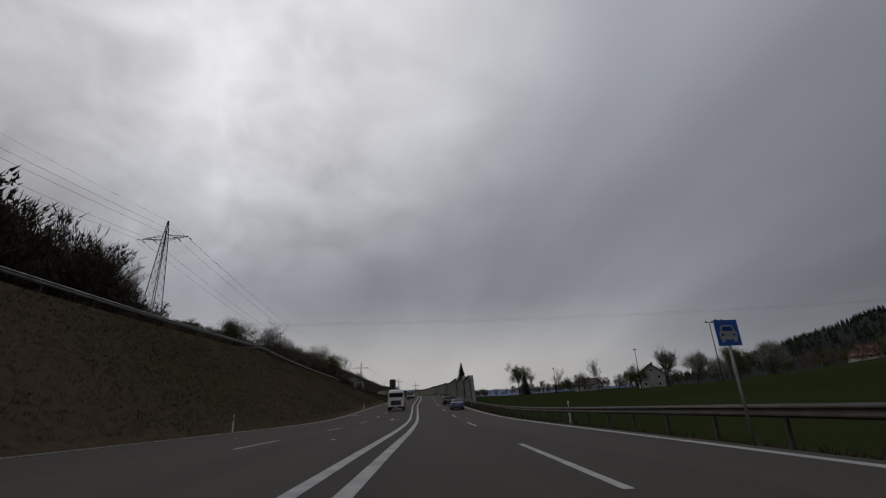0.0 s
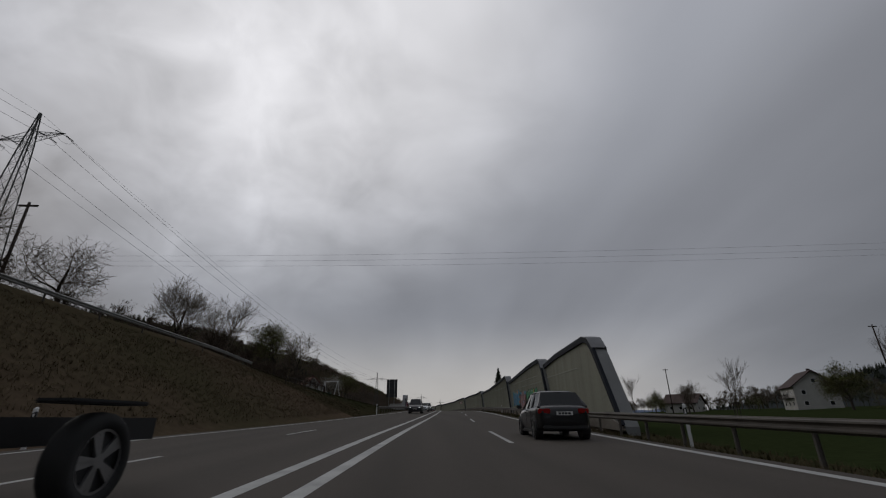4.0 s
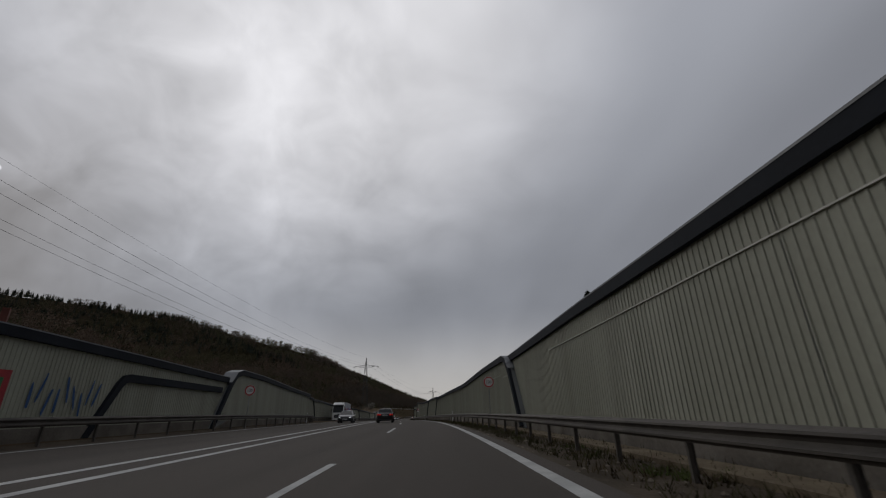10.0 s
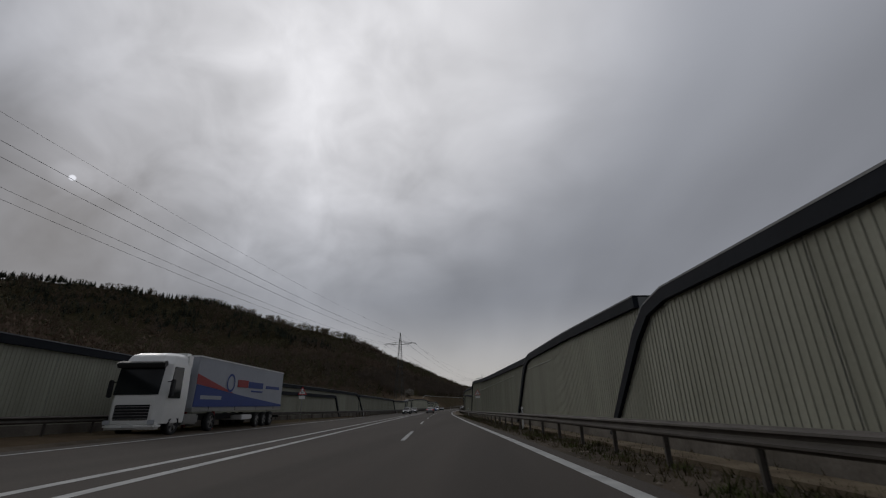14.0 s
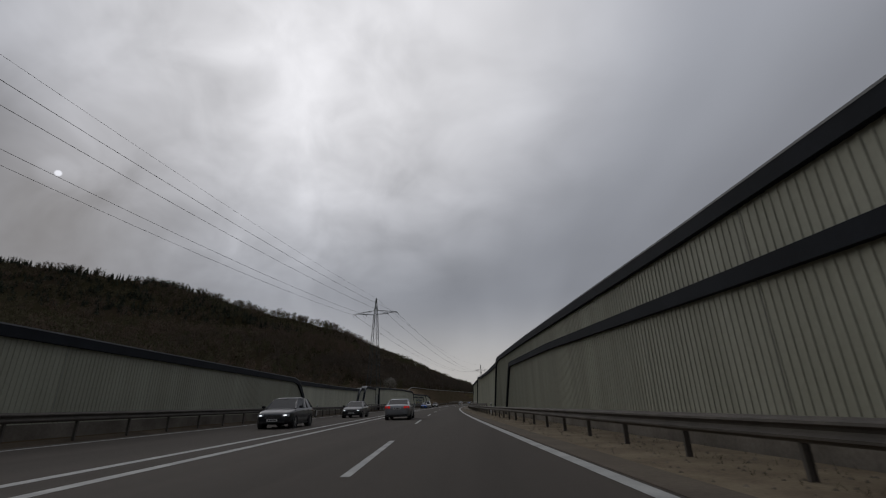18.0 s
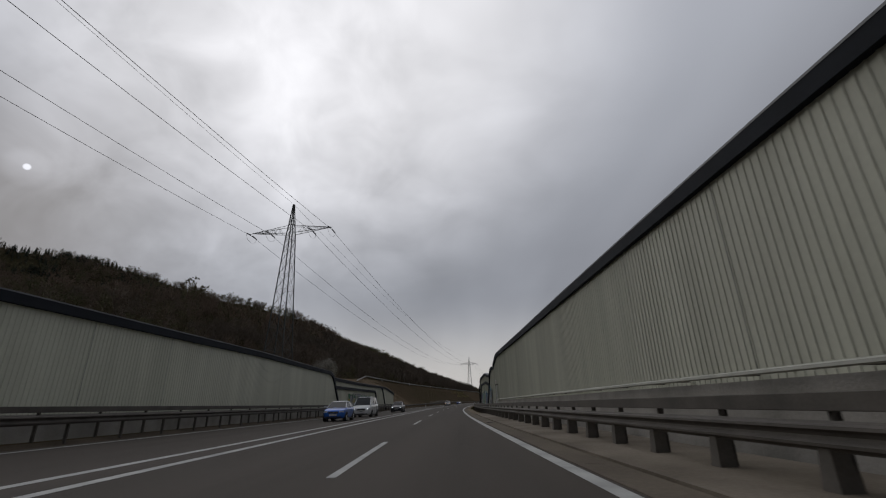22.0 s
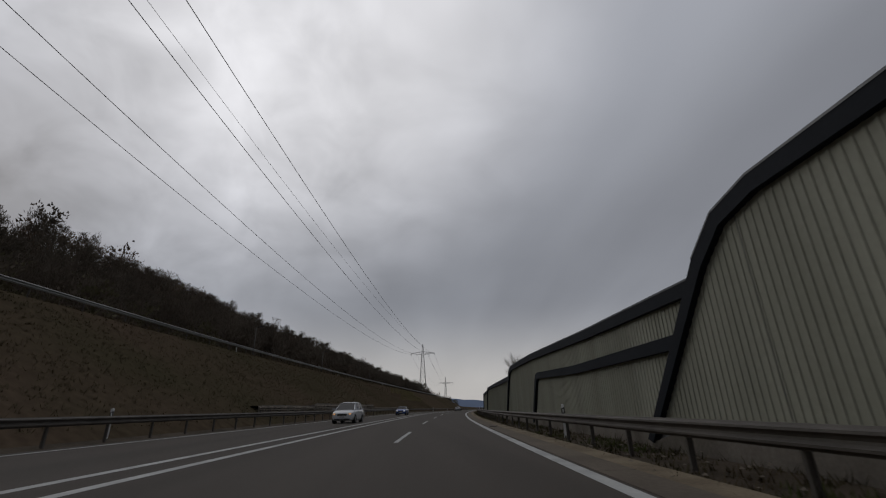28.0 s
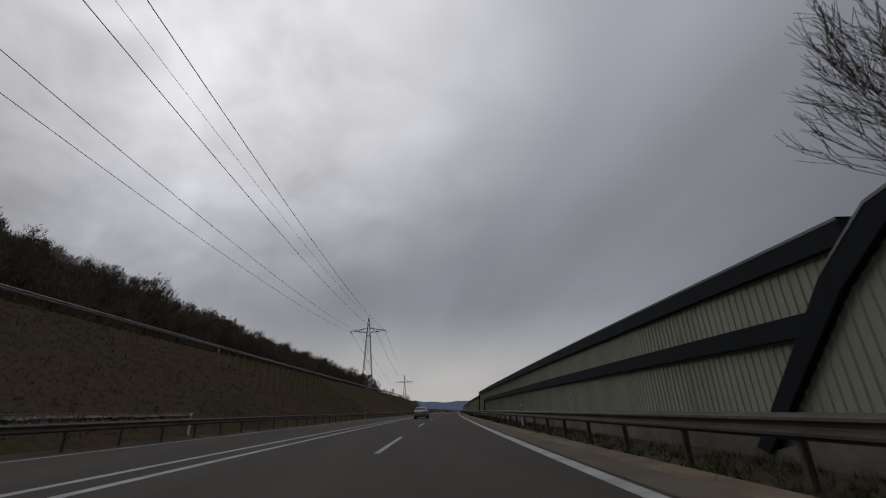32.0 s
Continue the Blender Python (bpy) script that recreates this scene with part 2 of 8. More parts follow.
BARE = material("bare_slope", (0.17, 0.13, 0.09), 1.0, vary=0.35, scale=0.25, fine=3.0, bump=1.0, tint=(0.08, 0.062, 0.042), spec=0.0)
STEEL = material("galvanised_steel", (0.108, 0.096, 0.083), 0.7, metal=0.1, vary=0.18, scale=1.5, fine=22, tint=(0.072, 0.065, 0.057), spec=0.3)
STEEL_PALE = material("clean_steel", (0.3, 0.3, 0.285), 0.55, metal=0.3, vary=0.12, scale=1.5, fine=22)
CONCRETE = material("concrete", (0.33, 0.31, 0.28), 0.9, vary=0.15, scale=0.8, fine=18, bump=0.4, tint=(0.2, 0.19, 0.17))
GUTTER = material("worn_gutter", (0.135, 0.113, 0.087), 0.95, vary=0.2, scale=0.6, fine=14, bump=0.5, tint=(0.1, 0.083, 0.065), spec=0.15)
GRITTY = material("gritty_concrete", (0.205, 0.175, 0.138), 0.95, vary=0.22, scale=0.5, fine=14, bump=0.6, tint=(0.11, 0.092, 0.07), spec=0.2)
SAND = material("sandy_grit", (0.2, 0.163, 0.112), 0.97, vary=0.3, scale=1.1, fine=16, bump=1.0, tint=(0.12, 0.092, 0.062), spec=0.15)
WHITE = material("white_plastic", (0.75, 0.75, 0.74), 0.5, vary=0.06)
BLACK = material("black_plastic", (0.02, 0.02, 0.02), 0.5, vary=0.1)


def stretch(mat, vec, scale):
    """Draw the large stains of a surface out along one way."""
    nt = mat.node_tree
    co = next(n for n in nt.nodes if n.type == "TEX_COORD")
    n1 = next(n for n in nt.nodes if n.type == "TEX_NOISE")
    mp = nt.nodes.new("ShaderNodeMapping")
    mp.inputs["Scale"].default_value = vec
    nt.links.new(co.outputs["Object"], mp.inputs["Vector"])
    nt.links.new(mp.outputs["Vector"], n1.inputs["Vector"])
    n1.inputs["Scale"].default_value = scale


stretch(ASPHALT, (1.0, 0.03, 1.0), 0.8)
stretch(SHEET, (1.0, 1.0, 0.12), 0.9)
stretch(SHEET_PALE, (1.0, 1.0, 0.12), 0.9)
stretch(TRIM, (1.0, 1.0, 0.2), 0.8)

# ---- helpers for building ----
def part(name, bm, mat, parent=None, label="", smooth=False):
    me = bpy.data.meshes.new(name)
    bm.to_mesh(me)
    bm.free()
    return part_of(name, me, mat, parent, label, smooth)


def part_of(name, me, mat, parent=None, label="", smooth=False):
    for m in mat if isinstance(mat, (list, tuple)) else (mat,):
        if m is not None and m.name not in me.materials:
            me.materials.append(m)
    if smooth:
        me.polygons.foreach_set("use_smooth", [True] * len(me.polygons))
    ob = new(name, me)
    if parent is not None:
        ob.parent = parent
    if label:
        ob["label"] = label
    return ob


def mesh_of(name, verts, faces):
    me = bpy.data.meshes.new(name)
    me.from_pydata([tuple(v) for v in verts], [], faces)
    me.update()
    return me


def box(bm, x0, x1, y0, y1, z0, z1, m=None, bevel=0.0):
    made = bmesh.ops.create_cube(bm, size=1, matrix=Matrix.Translation(((x0 + x1) / 2, (y0 + y1) / 2, (z0 + z1) / 2)) @ Matrix.Diagonal((x1 - x0, y1 - y0, z1 - z0, 1)))
    if bevel:
        es = {e for v in made["verts"] for e in v.link_edges}
        out = bmesh.ops.bevel(bm, geom=list(es), offset=bevel, segments=2, affect="EDGES")
        made = {"verts": list({v for f in out["faces"] for v in f.verts} | {v for v in made["verts"] if v.is_valid})}
    if m is not None:
        bmesh.ops.transform(bm, matrix=m, verts=made["verts"])
    return made["verts"]


def rod(bm, a, b, r0, r1=None, sides=6):
    """A tapered bar from a to b."""
    a, b = Vector(a), Vector(b)
    m = Matrix.Translation((a + b) / 2) @ (b - a).to_track_quat("Z", "Y").to_matrix().to_4x4()
    bmesh.ops.create_cone(bm, cap_ends=True, segments=sides, radius1=r0, radius2=r0 if r1 is None else r1, depth=(b - a).length, matrix=m)


# ---- the road's line: x and height of the lane divider over y ----
ROAD_Y0, ROAD_DY = -90.0, 45.0
ROAD_X = [-5.5, -1.6, 2.19, 5.87, 8.11, 11.18, 13.36, 12.45, 8.75, 3.95, -0.53, -4.02, -6.39, -7.61, -7.46, -5.42, -1.54, 4.31, 12.0, 20.5, 29.5, 38.5, 47.5, 56.5, 65.5]
ROAD_Z = [-0.4, -0.6, -0.96, -1.64, -0.85, 0.46, 1.56, 2.06, 2.0, 1.66, 1.3, 1.01, 0.75, 0.51, 0.38, 0.44, 0.55, 0.75, 0.8, 0.8, 0.8, 0.8, 0.8, 0.8, 0.8]


def knots(v, y):
    f = (y - ROAD_Y0) / ROAD_DY
    i = max(0, min(len(v) - 2, math.floor(f)))
    u = f - i
    if f < 0 or f > len(v) - 1:
        return v[i] + (v[i + 1] - v[i]) * u
    p0, p1, p2, p3 = v[max(i - 1, 0)], v[i], v[i + 1], v[min(i + 2, len(v) - 1)]
    return 0.5 * (2 * p1 + (p2 - p0) * u + (2 * p0 - 5 * p1 + 4 * p2 - p3) * u * u + (3 * p1 - p0 - 3 * p2 + p3) * u ** 3)


@lru_cache(maxsize=None)
def ref(u):
    x, z = knots(ROAD_X, u), knots(ROAD_Z, u)
    a = math.atan2(knots(ROAD_X, u + 0.5) - knots(ROAD_X, u - 0.5), 1.0)
    return x, z, a


def P(u, n, h=0.0):
    """The place at run u, n metres to the right of the lane divider, h above the road."""
    x, z, a = ref(round(u, 3))
    return Vector((x + n * math.cos(a), u - n * math.sin(a), z + h))


def F(u, n, h=0.0, turn=0.0):
    """A frame there whose y runs along the road."""
    x, z, a = ref(round(u, 3))
    return Matrix.Translation(P(u, n, h)) @ Matrix.Rotation(-a + radians(turn), 4, "Z")


def spans(u0, u1, step):
    k = max(1, math.ceil((u1 - u0) / step - 1e-6))
    return [u0 + (u1 - u0) * i / k for i in range(k + 1)]


def strip(name, u0, u1, profile, mat, parent=None, step=6.0, smooth=False, caps=True, label=""):
    """A bar of the given cross-section (n, h) run along the road."""
    us = spans(u0, u1, step)
    k = len(profile)
    verts = [P(u, n, h) for u in us for n, h in profile]
    faces = [(i * k + j, i * k + (j + 1) % k, (i + 1) * k + (j + 1) % k, (i + 1) * k + j) for i in range(len(us) - 1) for j in range(k)]
    if caps:
        faces += [tuple(range(k - 1, -1, -1)), tuple((len(us) - 1) * k + j for j in range(k))]
    return part_of(name, mesh_of(name, verts, faces), mat, parent, label, smooth)


def band(n0, n1, h0, h1):
    return [(n0, h0), (n1, h0), (n1, h1), (n0, h1)]

GRASSY = material("rough_grass", (0.03, 0.032, 0.015), 1.0, vary=0.35, scale=0.1, fine=2.5, bump=1.0, tint=(0.045, 0.034, 0.022), spec=0.0)


# ---- the ground: one sheet, cut and banks along the road, the wooded hill, the plain ----
def ease(a, b, v):
    t = max(0.0, min(1.0, (v - a) / (b - a)))
    return t * t * (3 - 2 * t)


def lerp(v, xs, ys):
    return float(np.interp(v, xs, ys))


# a near rise beside the road and the high ridge behind it: run, distance from the road, height
NEAR_U = [-200, 0, 100, 180, 300, 450, 520, 600, 650, 720, 800, 900, 1000]
NEAR_N = [150, 150, 150, 110, 100, 150, 140, 115, 105, 92, 80, 66, 60]
NEAR_H = [38, 34, 24, 18, 20, 14, 24, 32, 30, 25, 16, 6, 2]
RIDGE_U = [-200, 100, 300, 500, 700, 850, 1000, 1300, 1800]
RIDGE_N = [1168, 1168, 1095, 968, 836, 471, 290, 246, 72]
RIDGE_H = [180, 182, 186, 188, 184, 149, 108, 46, 2]


def hill(u, n):
    """Height of the wooded hill on the side n < 0."""
    near = lerp(u, NEAR_U, NEAR_H) * ease(28, lerp(u, NEAR_U, NEAR_N), -n)
    far = max(0.0, min(1.0, (-n - 50) / (lerp(u, RIDGE_U, RIDGE_N) - 50)))
    high = lerp(u, RIDGE_U, RIDGE_H) * far * (0.8 + 0.2 * far)
    lumps = noise.noise((u / 60, n / 50, 3)) * ease(40, 120, -n) + 1.3 * noise.noise((u / 140, n / 140, 7)) * ease(120, 300, -n)
    return max(near, high) + 4 * lumps


BANK_U = [20, 60, 110, 150, 175, 250, 300, 520, 545, 570, 900, 1000]
BANK_H = [8.2, 8.6, 7.0, 4.5, 3.0, 2.5, 2.5, 2.5, 5.0, 8.0, 8.0, 3.0]
BANK_A = [16.6, 13.8, 13.4, 12.5, 14.0, 17.0, 17.5, 15.0, 13.0, 12.0, 12.0, 12.0]
BANK_B = [25.0, 25.0, 27.0, 30.0, 30.0, 30.0, 30.0, 30.0, 27.0, 24.5, 24.5, 24.5]


def ground(u, n):
    """Height of the ground over the road."""
    if n < -10.5:
        a, b, h = lerp(u, BANK_U, BANK_A), lerp(u, BANK_U, BANK_B), lerp(u, BANK_U, BANK_H)
        rise = h * max(0.0, min(1.0, (-n - a) / (b - a)))
        verge = 0.28 * ease(11.3, 12.3, -n) * ease(125, 150, u)
        return -0.12 + verge + rise + max(0.0, hill(u, n))
    if n > 5:
        ditch = -0.45 * ease(4.6, 6.5, n) * ease(22, 9, n) * ease(110, 80, u)
        drop = -1.2 * ease(9, 20, n) * ease(80, 120, u)
        rise = 7.0 * ease(18, 120, n) * ease(200, 60, u) + 2.5 * ease(60, 140, n)
        far = 125 * ease(275, 570, n) * ease(800, 300, u) * (0.75 + 0.25 * noise.noise((u / 160, n / 200, 1)))
        return -0.12 + ditch + drop + rise + far
    return -0.12


def make_ground():
    ys = [-900, -500, -300, -200] + list(range(-150, 1101, 6)) + [1130, 1160, 1200, 1250, 1300, 1350, 1400, 1500, 1600, 1800, 2100, 2600, 3200, 4200]
    ns = [-1800, -1400, -1100, -980, -900, -820, -760, -700, -640, -590, -550, -510, -480, -440, -400, -370, -340, -320] + list(range(-300, -100, 12)) + list(range(-100, -32, 6)) + list(range(-32, -8, 1)) + [-8.6, -4, 0, 4.3, 4.9, 5.4, 6, 6.6, 7.2, 8, 9, 10, 12, 14, 17, 20, 26, 34, 45, 60, 80, 110, 150, 200, 270, 350, 450, 600, 800, 1000, 1300, 1800]
    verts, faces = [], []
    for y in ys:
        x0, z0, a = ref(float(max(-90, min(990, y))))
        x0 = knots(ROAD_X, y)
        for n in ns:
            z = z0 + ground(y, n)
            if abs(n) > 9:
                z += 0.12 * noise.noise((y / 3, n / 3, 0)) * ease(9, 14, abs(n))
            verts.append((x0 + n * math.cos(a), y - n * math.sin(a) * ease(400, 100, abs(n)), z))
    k = len(ns)
    faces = [(i * k + j, i * k + j + 1, (i + 1) * k + j + 1, (i + 1) * k + j) for i in range(len(ys) - 1) for j in range(k - 1)]
    me = mesh_of("ground", verts, faces)
    kinds = []
    for i in range(len(ys) - 1):
        for j in range(k - 1):
            y, n = (ys[i] + ys[i + 1]) / 2, (ns[j] + ns[j + 1]) / 2
            if n > 240:
                kinds.append(3)
            elif n > 8.5:
                kinds.append(1)
            elif n > 4:
                kinds.append(5 if y < 96 else 4)
            elif n < -240 or (n < -34 and ground(y, n) > 11):
                kinds.append(2)
            elif n > -12.2 and n < -9:
                kinds.append(4)
            elif 538 < y < 585 and -38 < n < -13:
                kinds.append(6)
            elif 118 < y < 185 and n < -12:
                kinds.append(5)
            else:
                kinds.append(0)
    ob = part_of("ground", me, [EARTH, MEADOW, WOODLAND, FARHILL, VERGE, GRASSY, BARE], smooth=True)
    me.polygons.foreach_set("material_index", kinds)
    tagged(ob, "brown and green spring ground with banks and a hill", "ground", kind="structure")


make_ground()

# ---- road ----
ROAD_A, ROAD_B = -120.0, 1000.0
EDGE_R = 3.75


def edge_left(u):
    """The left edge line: a turning lane at first, a lay-by later."""
    return -lerp(u, [-200, 12, 30, 46, 85, 135, 900], [15.6, 15.4, 14.8, 13.0, 12.4, 10.5, 10.5])


def make_road():
    us = spans(ROAD_A, ROAD_B, 4)
    verts, faces = [], []
    for u in us:
        left = edge_left(u) - 0.7 - 4.0 * ease(258, 272, u) * ease(338, 318, u)
        right = 4.25 - 0.3 * ease(346, 352, u)
        verts += [P(u, left, -0.3), P(u, right, -0.3), P(u, right, 0), P(u, left, 0)]
    for i in range(len(us) - 1):
        a, b = 4 * i, 4 * i + 4
        faces += [(a + 3, a + 2, b + 2, b + 3), (a + 2, a + 1, b + 1, b + 2), (a, a + 3, b + 3, b)]
    tagged(part_of("road", mesh_of("road", verts, faces), ASPHALT), "dark grey asphalt road with worn lanes", "road", kind="structure")


make_road()


def line(u0, u1, n, w, h=0.004):
    """A painted stripe; n is a number or follows the run."""
    at = n if callable(n) else lambda u: n
    us = spans(u0, u1, 5)
    verts, faces = [], []
    for u in us:
        verts += [P(u, at(u) - w / 2, h), P(u, at(u) + w / 2, h)]
    faces = [(2 * i, 2 * i + 1, 2 * i + 3, 2 * i + 2) for i in range(len(us) - 1)]
    return tagged(part_of("lane_line", mesh_of("lane_line", verts, faces), LINE), "white painted lane line on the asphalt", "road marking", kind="structure")


line(ROAD_A, ROAD_B, EDGE_R, 0.25)
line(ROAD_A, ROAD_B, lambda u: lerp(u, [-120, 0, 20, 36, 53, 80, 110], [-3.25, -3.25, -3.36, -3.6, -3.85, -3.8, -3.7]), 0.25)
line(ROAD_A, ROAD_B, lambda u: lerp(u, [-120, 0, 20, 36, 53, 110], [-3.95, -3.95, -4.06, -4.3, -4.6, -4.75]), 0.25)
line(ROAD_A, ROAD_B, edge_left, 0.2)
for i in range(-5, 50):
    u = lerp(i, [-5, 0, 7, 11, 19, 28, 37, 50], [-78, 5.2, 138.2, 216.2, 360.7, 527.2, 684.7, 918.7])
    tagged(line(u, u + 6.6, 0, 0.15), group="lane dashes")
for i in range(-6, 8):
    u = 2.0 + 12 * i
    tagged(line(u, u + 4.0, -8.3, 0.14), group="lane dashes")


def arrow(u, n, turn):
    """A painted turn arrow that faces the oncoming drivers."""
    shape = [(-0.08, 0), (0.08, 0), (0.08, 2.2), (0.55, 2.9), (0.55, 2.4), (1.1, 3.5), (0.55, 4.6), (0.55, 4.0), (-0.08, 3.2)]
    bm = bmesh.new()
    f = bm.faces.new([bm.verts.new((x * turn, y, 0.005)) for x, y in shape])
    f.normal_update()
    if f.normal.z < 0:
        f.normal_flip()
    ob = part("turn_arrow", bm, LINE)
    ob.matrix_world = F(u, n, 0, 180)
    tagged(ob, "white painted turn arrow on the asphalt", "road marking", kind="structure")


for u in (21.4, 41.5, 60):
    arrow(u, -11.4, 1)
arrow(17.2, -6.0, -1)
arrow(45.5, -6.2, -1)

# gutter of pale slabs and a strip of grit along the right edge
for a, b in zip(spans(352, 760, 34), spans(352, 760, 34)[1:]):
    tagged(strip("gutter", a, b - 0.02, band(3.96, 4.62, -0.25, 0.008), GUTTER), "worn pale gutter slab along the road edge", "gutter", kind="structure")
for u in (404, 472, 540, 608, 676):
    gr = new("drain_grate")
    bm = bmesh.new()
    box(bm, -0.24, 0.24, -0.26, 0.26, 0.0, 0.014)
    part("frame", bm, STEEL, gr, "rusty steel frame")
    for k in range(7):
        bm = bmesh.new()
        box(bm, -0.19, 0.19, -0.21 + 0.064 * k, -0.18 + 0.064 * k, 0.014, 0.024)
        part("bar", bm, BLACK, gr)
    gr.matrix_world = F(u, 4.3, 0.008)
    tagged(gr, "rusty drain grate in the gutter", "drain", group="drain grates")
tagged(strip("rail_foundation", 432, 494, band(4.63, 7.2, -0.4, 0.05), GRITTY), "pale concrete strip under the guard rail", "foundation", kind="structure")
tagged(strip("sand_strip", 352, 431.9, band(4.63, 7.25, -0.3, 0.0), SAND), "pale sandy grit strip beside the gutter", "verge", kind="structure")
tagged(strip("sand_strip", 494.1, 530, band(4.63, 5.4, -0.3, 0.0), SAND), "pale sandy grit strip beside the gutter", "verge", kind="structure")
tagged(strip("sand_strip", 530.1, 760, band(4.63, 5.2, -0.3, 0.0), SAND), "sandy edge between gutter and soil", "verge", kind="structure")
tagged(strip("sand_strip", 100, 351.9, band(6.45, 7.25, -0.3, -0.02), SAND), "pale gravel along the foot of the barrier", "verge", kind="structure")

# ---- noise barriers: thick slabs with a ribbed sheet face, dark trims and leaning ends ----
RIB = 0.2


def outline_height(u, top, uf0, ut0, ut1, uf1):
    h = lerp(u, [p[0] for p in top], [p[1] for p in top])
    if u < ut0:
        h = min(h, h * (u - uf0) / max(ut0 - uf0, 1e-3))
    if u > ut1:
        h = min(h, h * (uf1 - u) / max(uf1 - ut1, 1e-3))
    return max(h, 0.0)


def rounded(points, r=1.3):
    """The polyline with its inner corners cut round."""
    out = [points[0]]
    for a, b, c in zip(points, points[1:], points[2:]):
        a, b, c = Vector(a), Vector(b), Vector(c)
        k1, k2 = min(r, (a - b).length * 0.45), min(r, (c - b).length * 0.45)
        p, q = b + (a - b).normalized() * k1, b + (c - b).normalized() * k2
        out += [tuple(p), tuple((p + 2 * b + q) / 4), tuple(q)]
    return out + [points[-1]]


def ribbon(name, points, width, n_of, out_side, depth, mat, parent, label="", sign=1):
    """A flat bar along a polyline in the wall's plane; width lies on the side the normal points to (below or inside)."""
    pts = [Vector(p) for p in points]
    verts, faces = [], []
    for i, p in enumerate(pts):
        d0 = (pts[i] - pts[i - 1]).normalized() if i else None
        d1 = (pts[i + 1] - pts[i]).normalized() if i < len(pts) - 1 else None
        n0 = Vector((d0.y, -d0.x)) if d0 else None
        n1 = Vector((d1.y, -d1.x)) if d1 else None
        nn = ((n0 or n1) + (n1 or n0)).normalized()
        nn = nn / max(0.5, nn.dot(n0 or n1)) * sign
        q = p + nn * width
        for w in (p, q):
            w = Vector((w.x, max(w.y, 0.02)))
            for off in (-out_side * depth, out_side * 0.03):
                verts.append(P(w.x, n_of(w.x) + off, w.y))
    for i in range(len(pts) - 1):
        a, b = 4 * i, 4 * (i + 1)
        faces += [(a, a + 2, b + 2, b), (a + 1, b + 1, b + 3, a + 3), (a, b, b + 1, a + 1), (a + 2, a + 3, b + 3, b + 2)]
    e = 4 * (len(pts) - 1)
    faces += [(0, 1, 3, 2), (e, e + 2, e + 3, e + 1)]
    return part_of(name, mesh_of(name, verts, faces), mat, parent, label)


def ribbed(name, u0, u1, height, n_of, side, base, parent, mat, low=None):
    """One sheet of the face, from u0 to u1; side is +1 where the wall stands right of the road."""
    k = max(1, round((u1 - u0) / RIB))
    d = (u1 - u0) / k
    prof = ((0.0, 0.0), (0.70, 0.0), (0.72, 0.018), (0.88, 0.018))
    us = [(u0 + (i + f) * d, o) for i in range(k) for f, o in prof] + [(u1, 0.0)]
    verts, faces = [], []
    for u, o in us:
        h, b = height(u), base if low is None else low(u)
        h = max(h, b)
        n = n_of(u) - side * o
        verts += [P(u, n, b), P(u, n, h)]
    for i in range(len(us) - 1):
        f = (2 * i, 2 * i + 2, 2 * i + 3, 2 * i + 1)
        faces.append(f if side < 0 else f[::-1])
    return part_of(name, mesh_of(name, verts, faces), mat, parent)


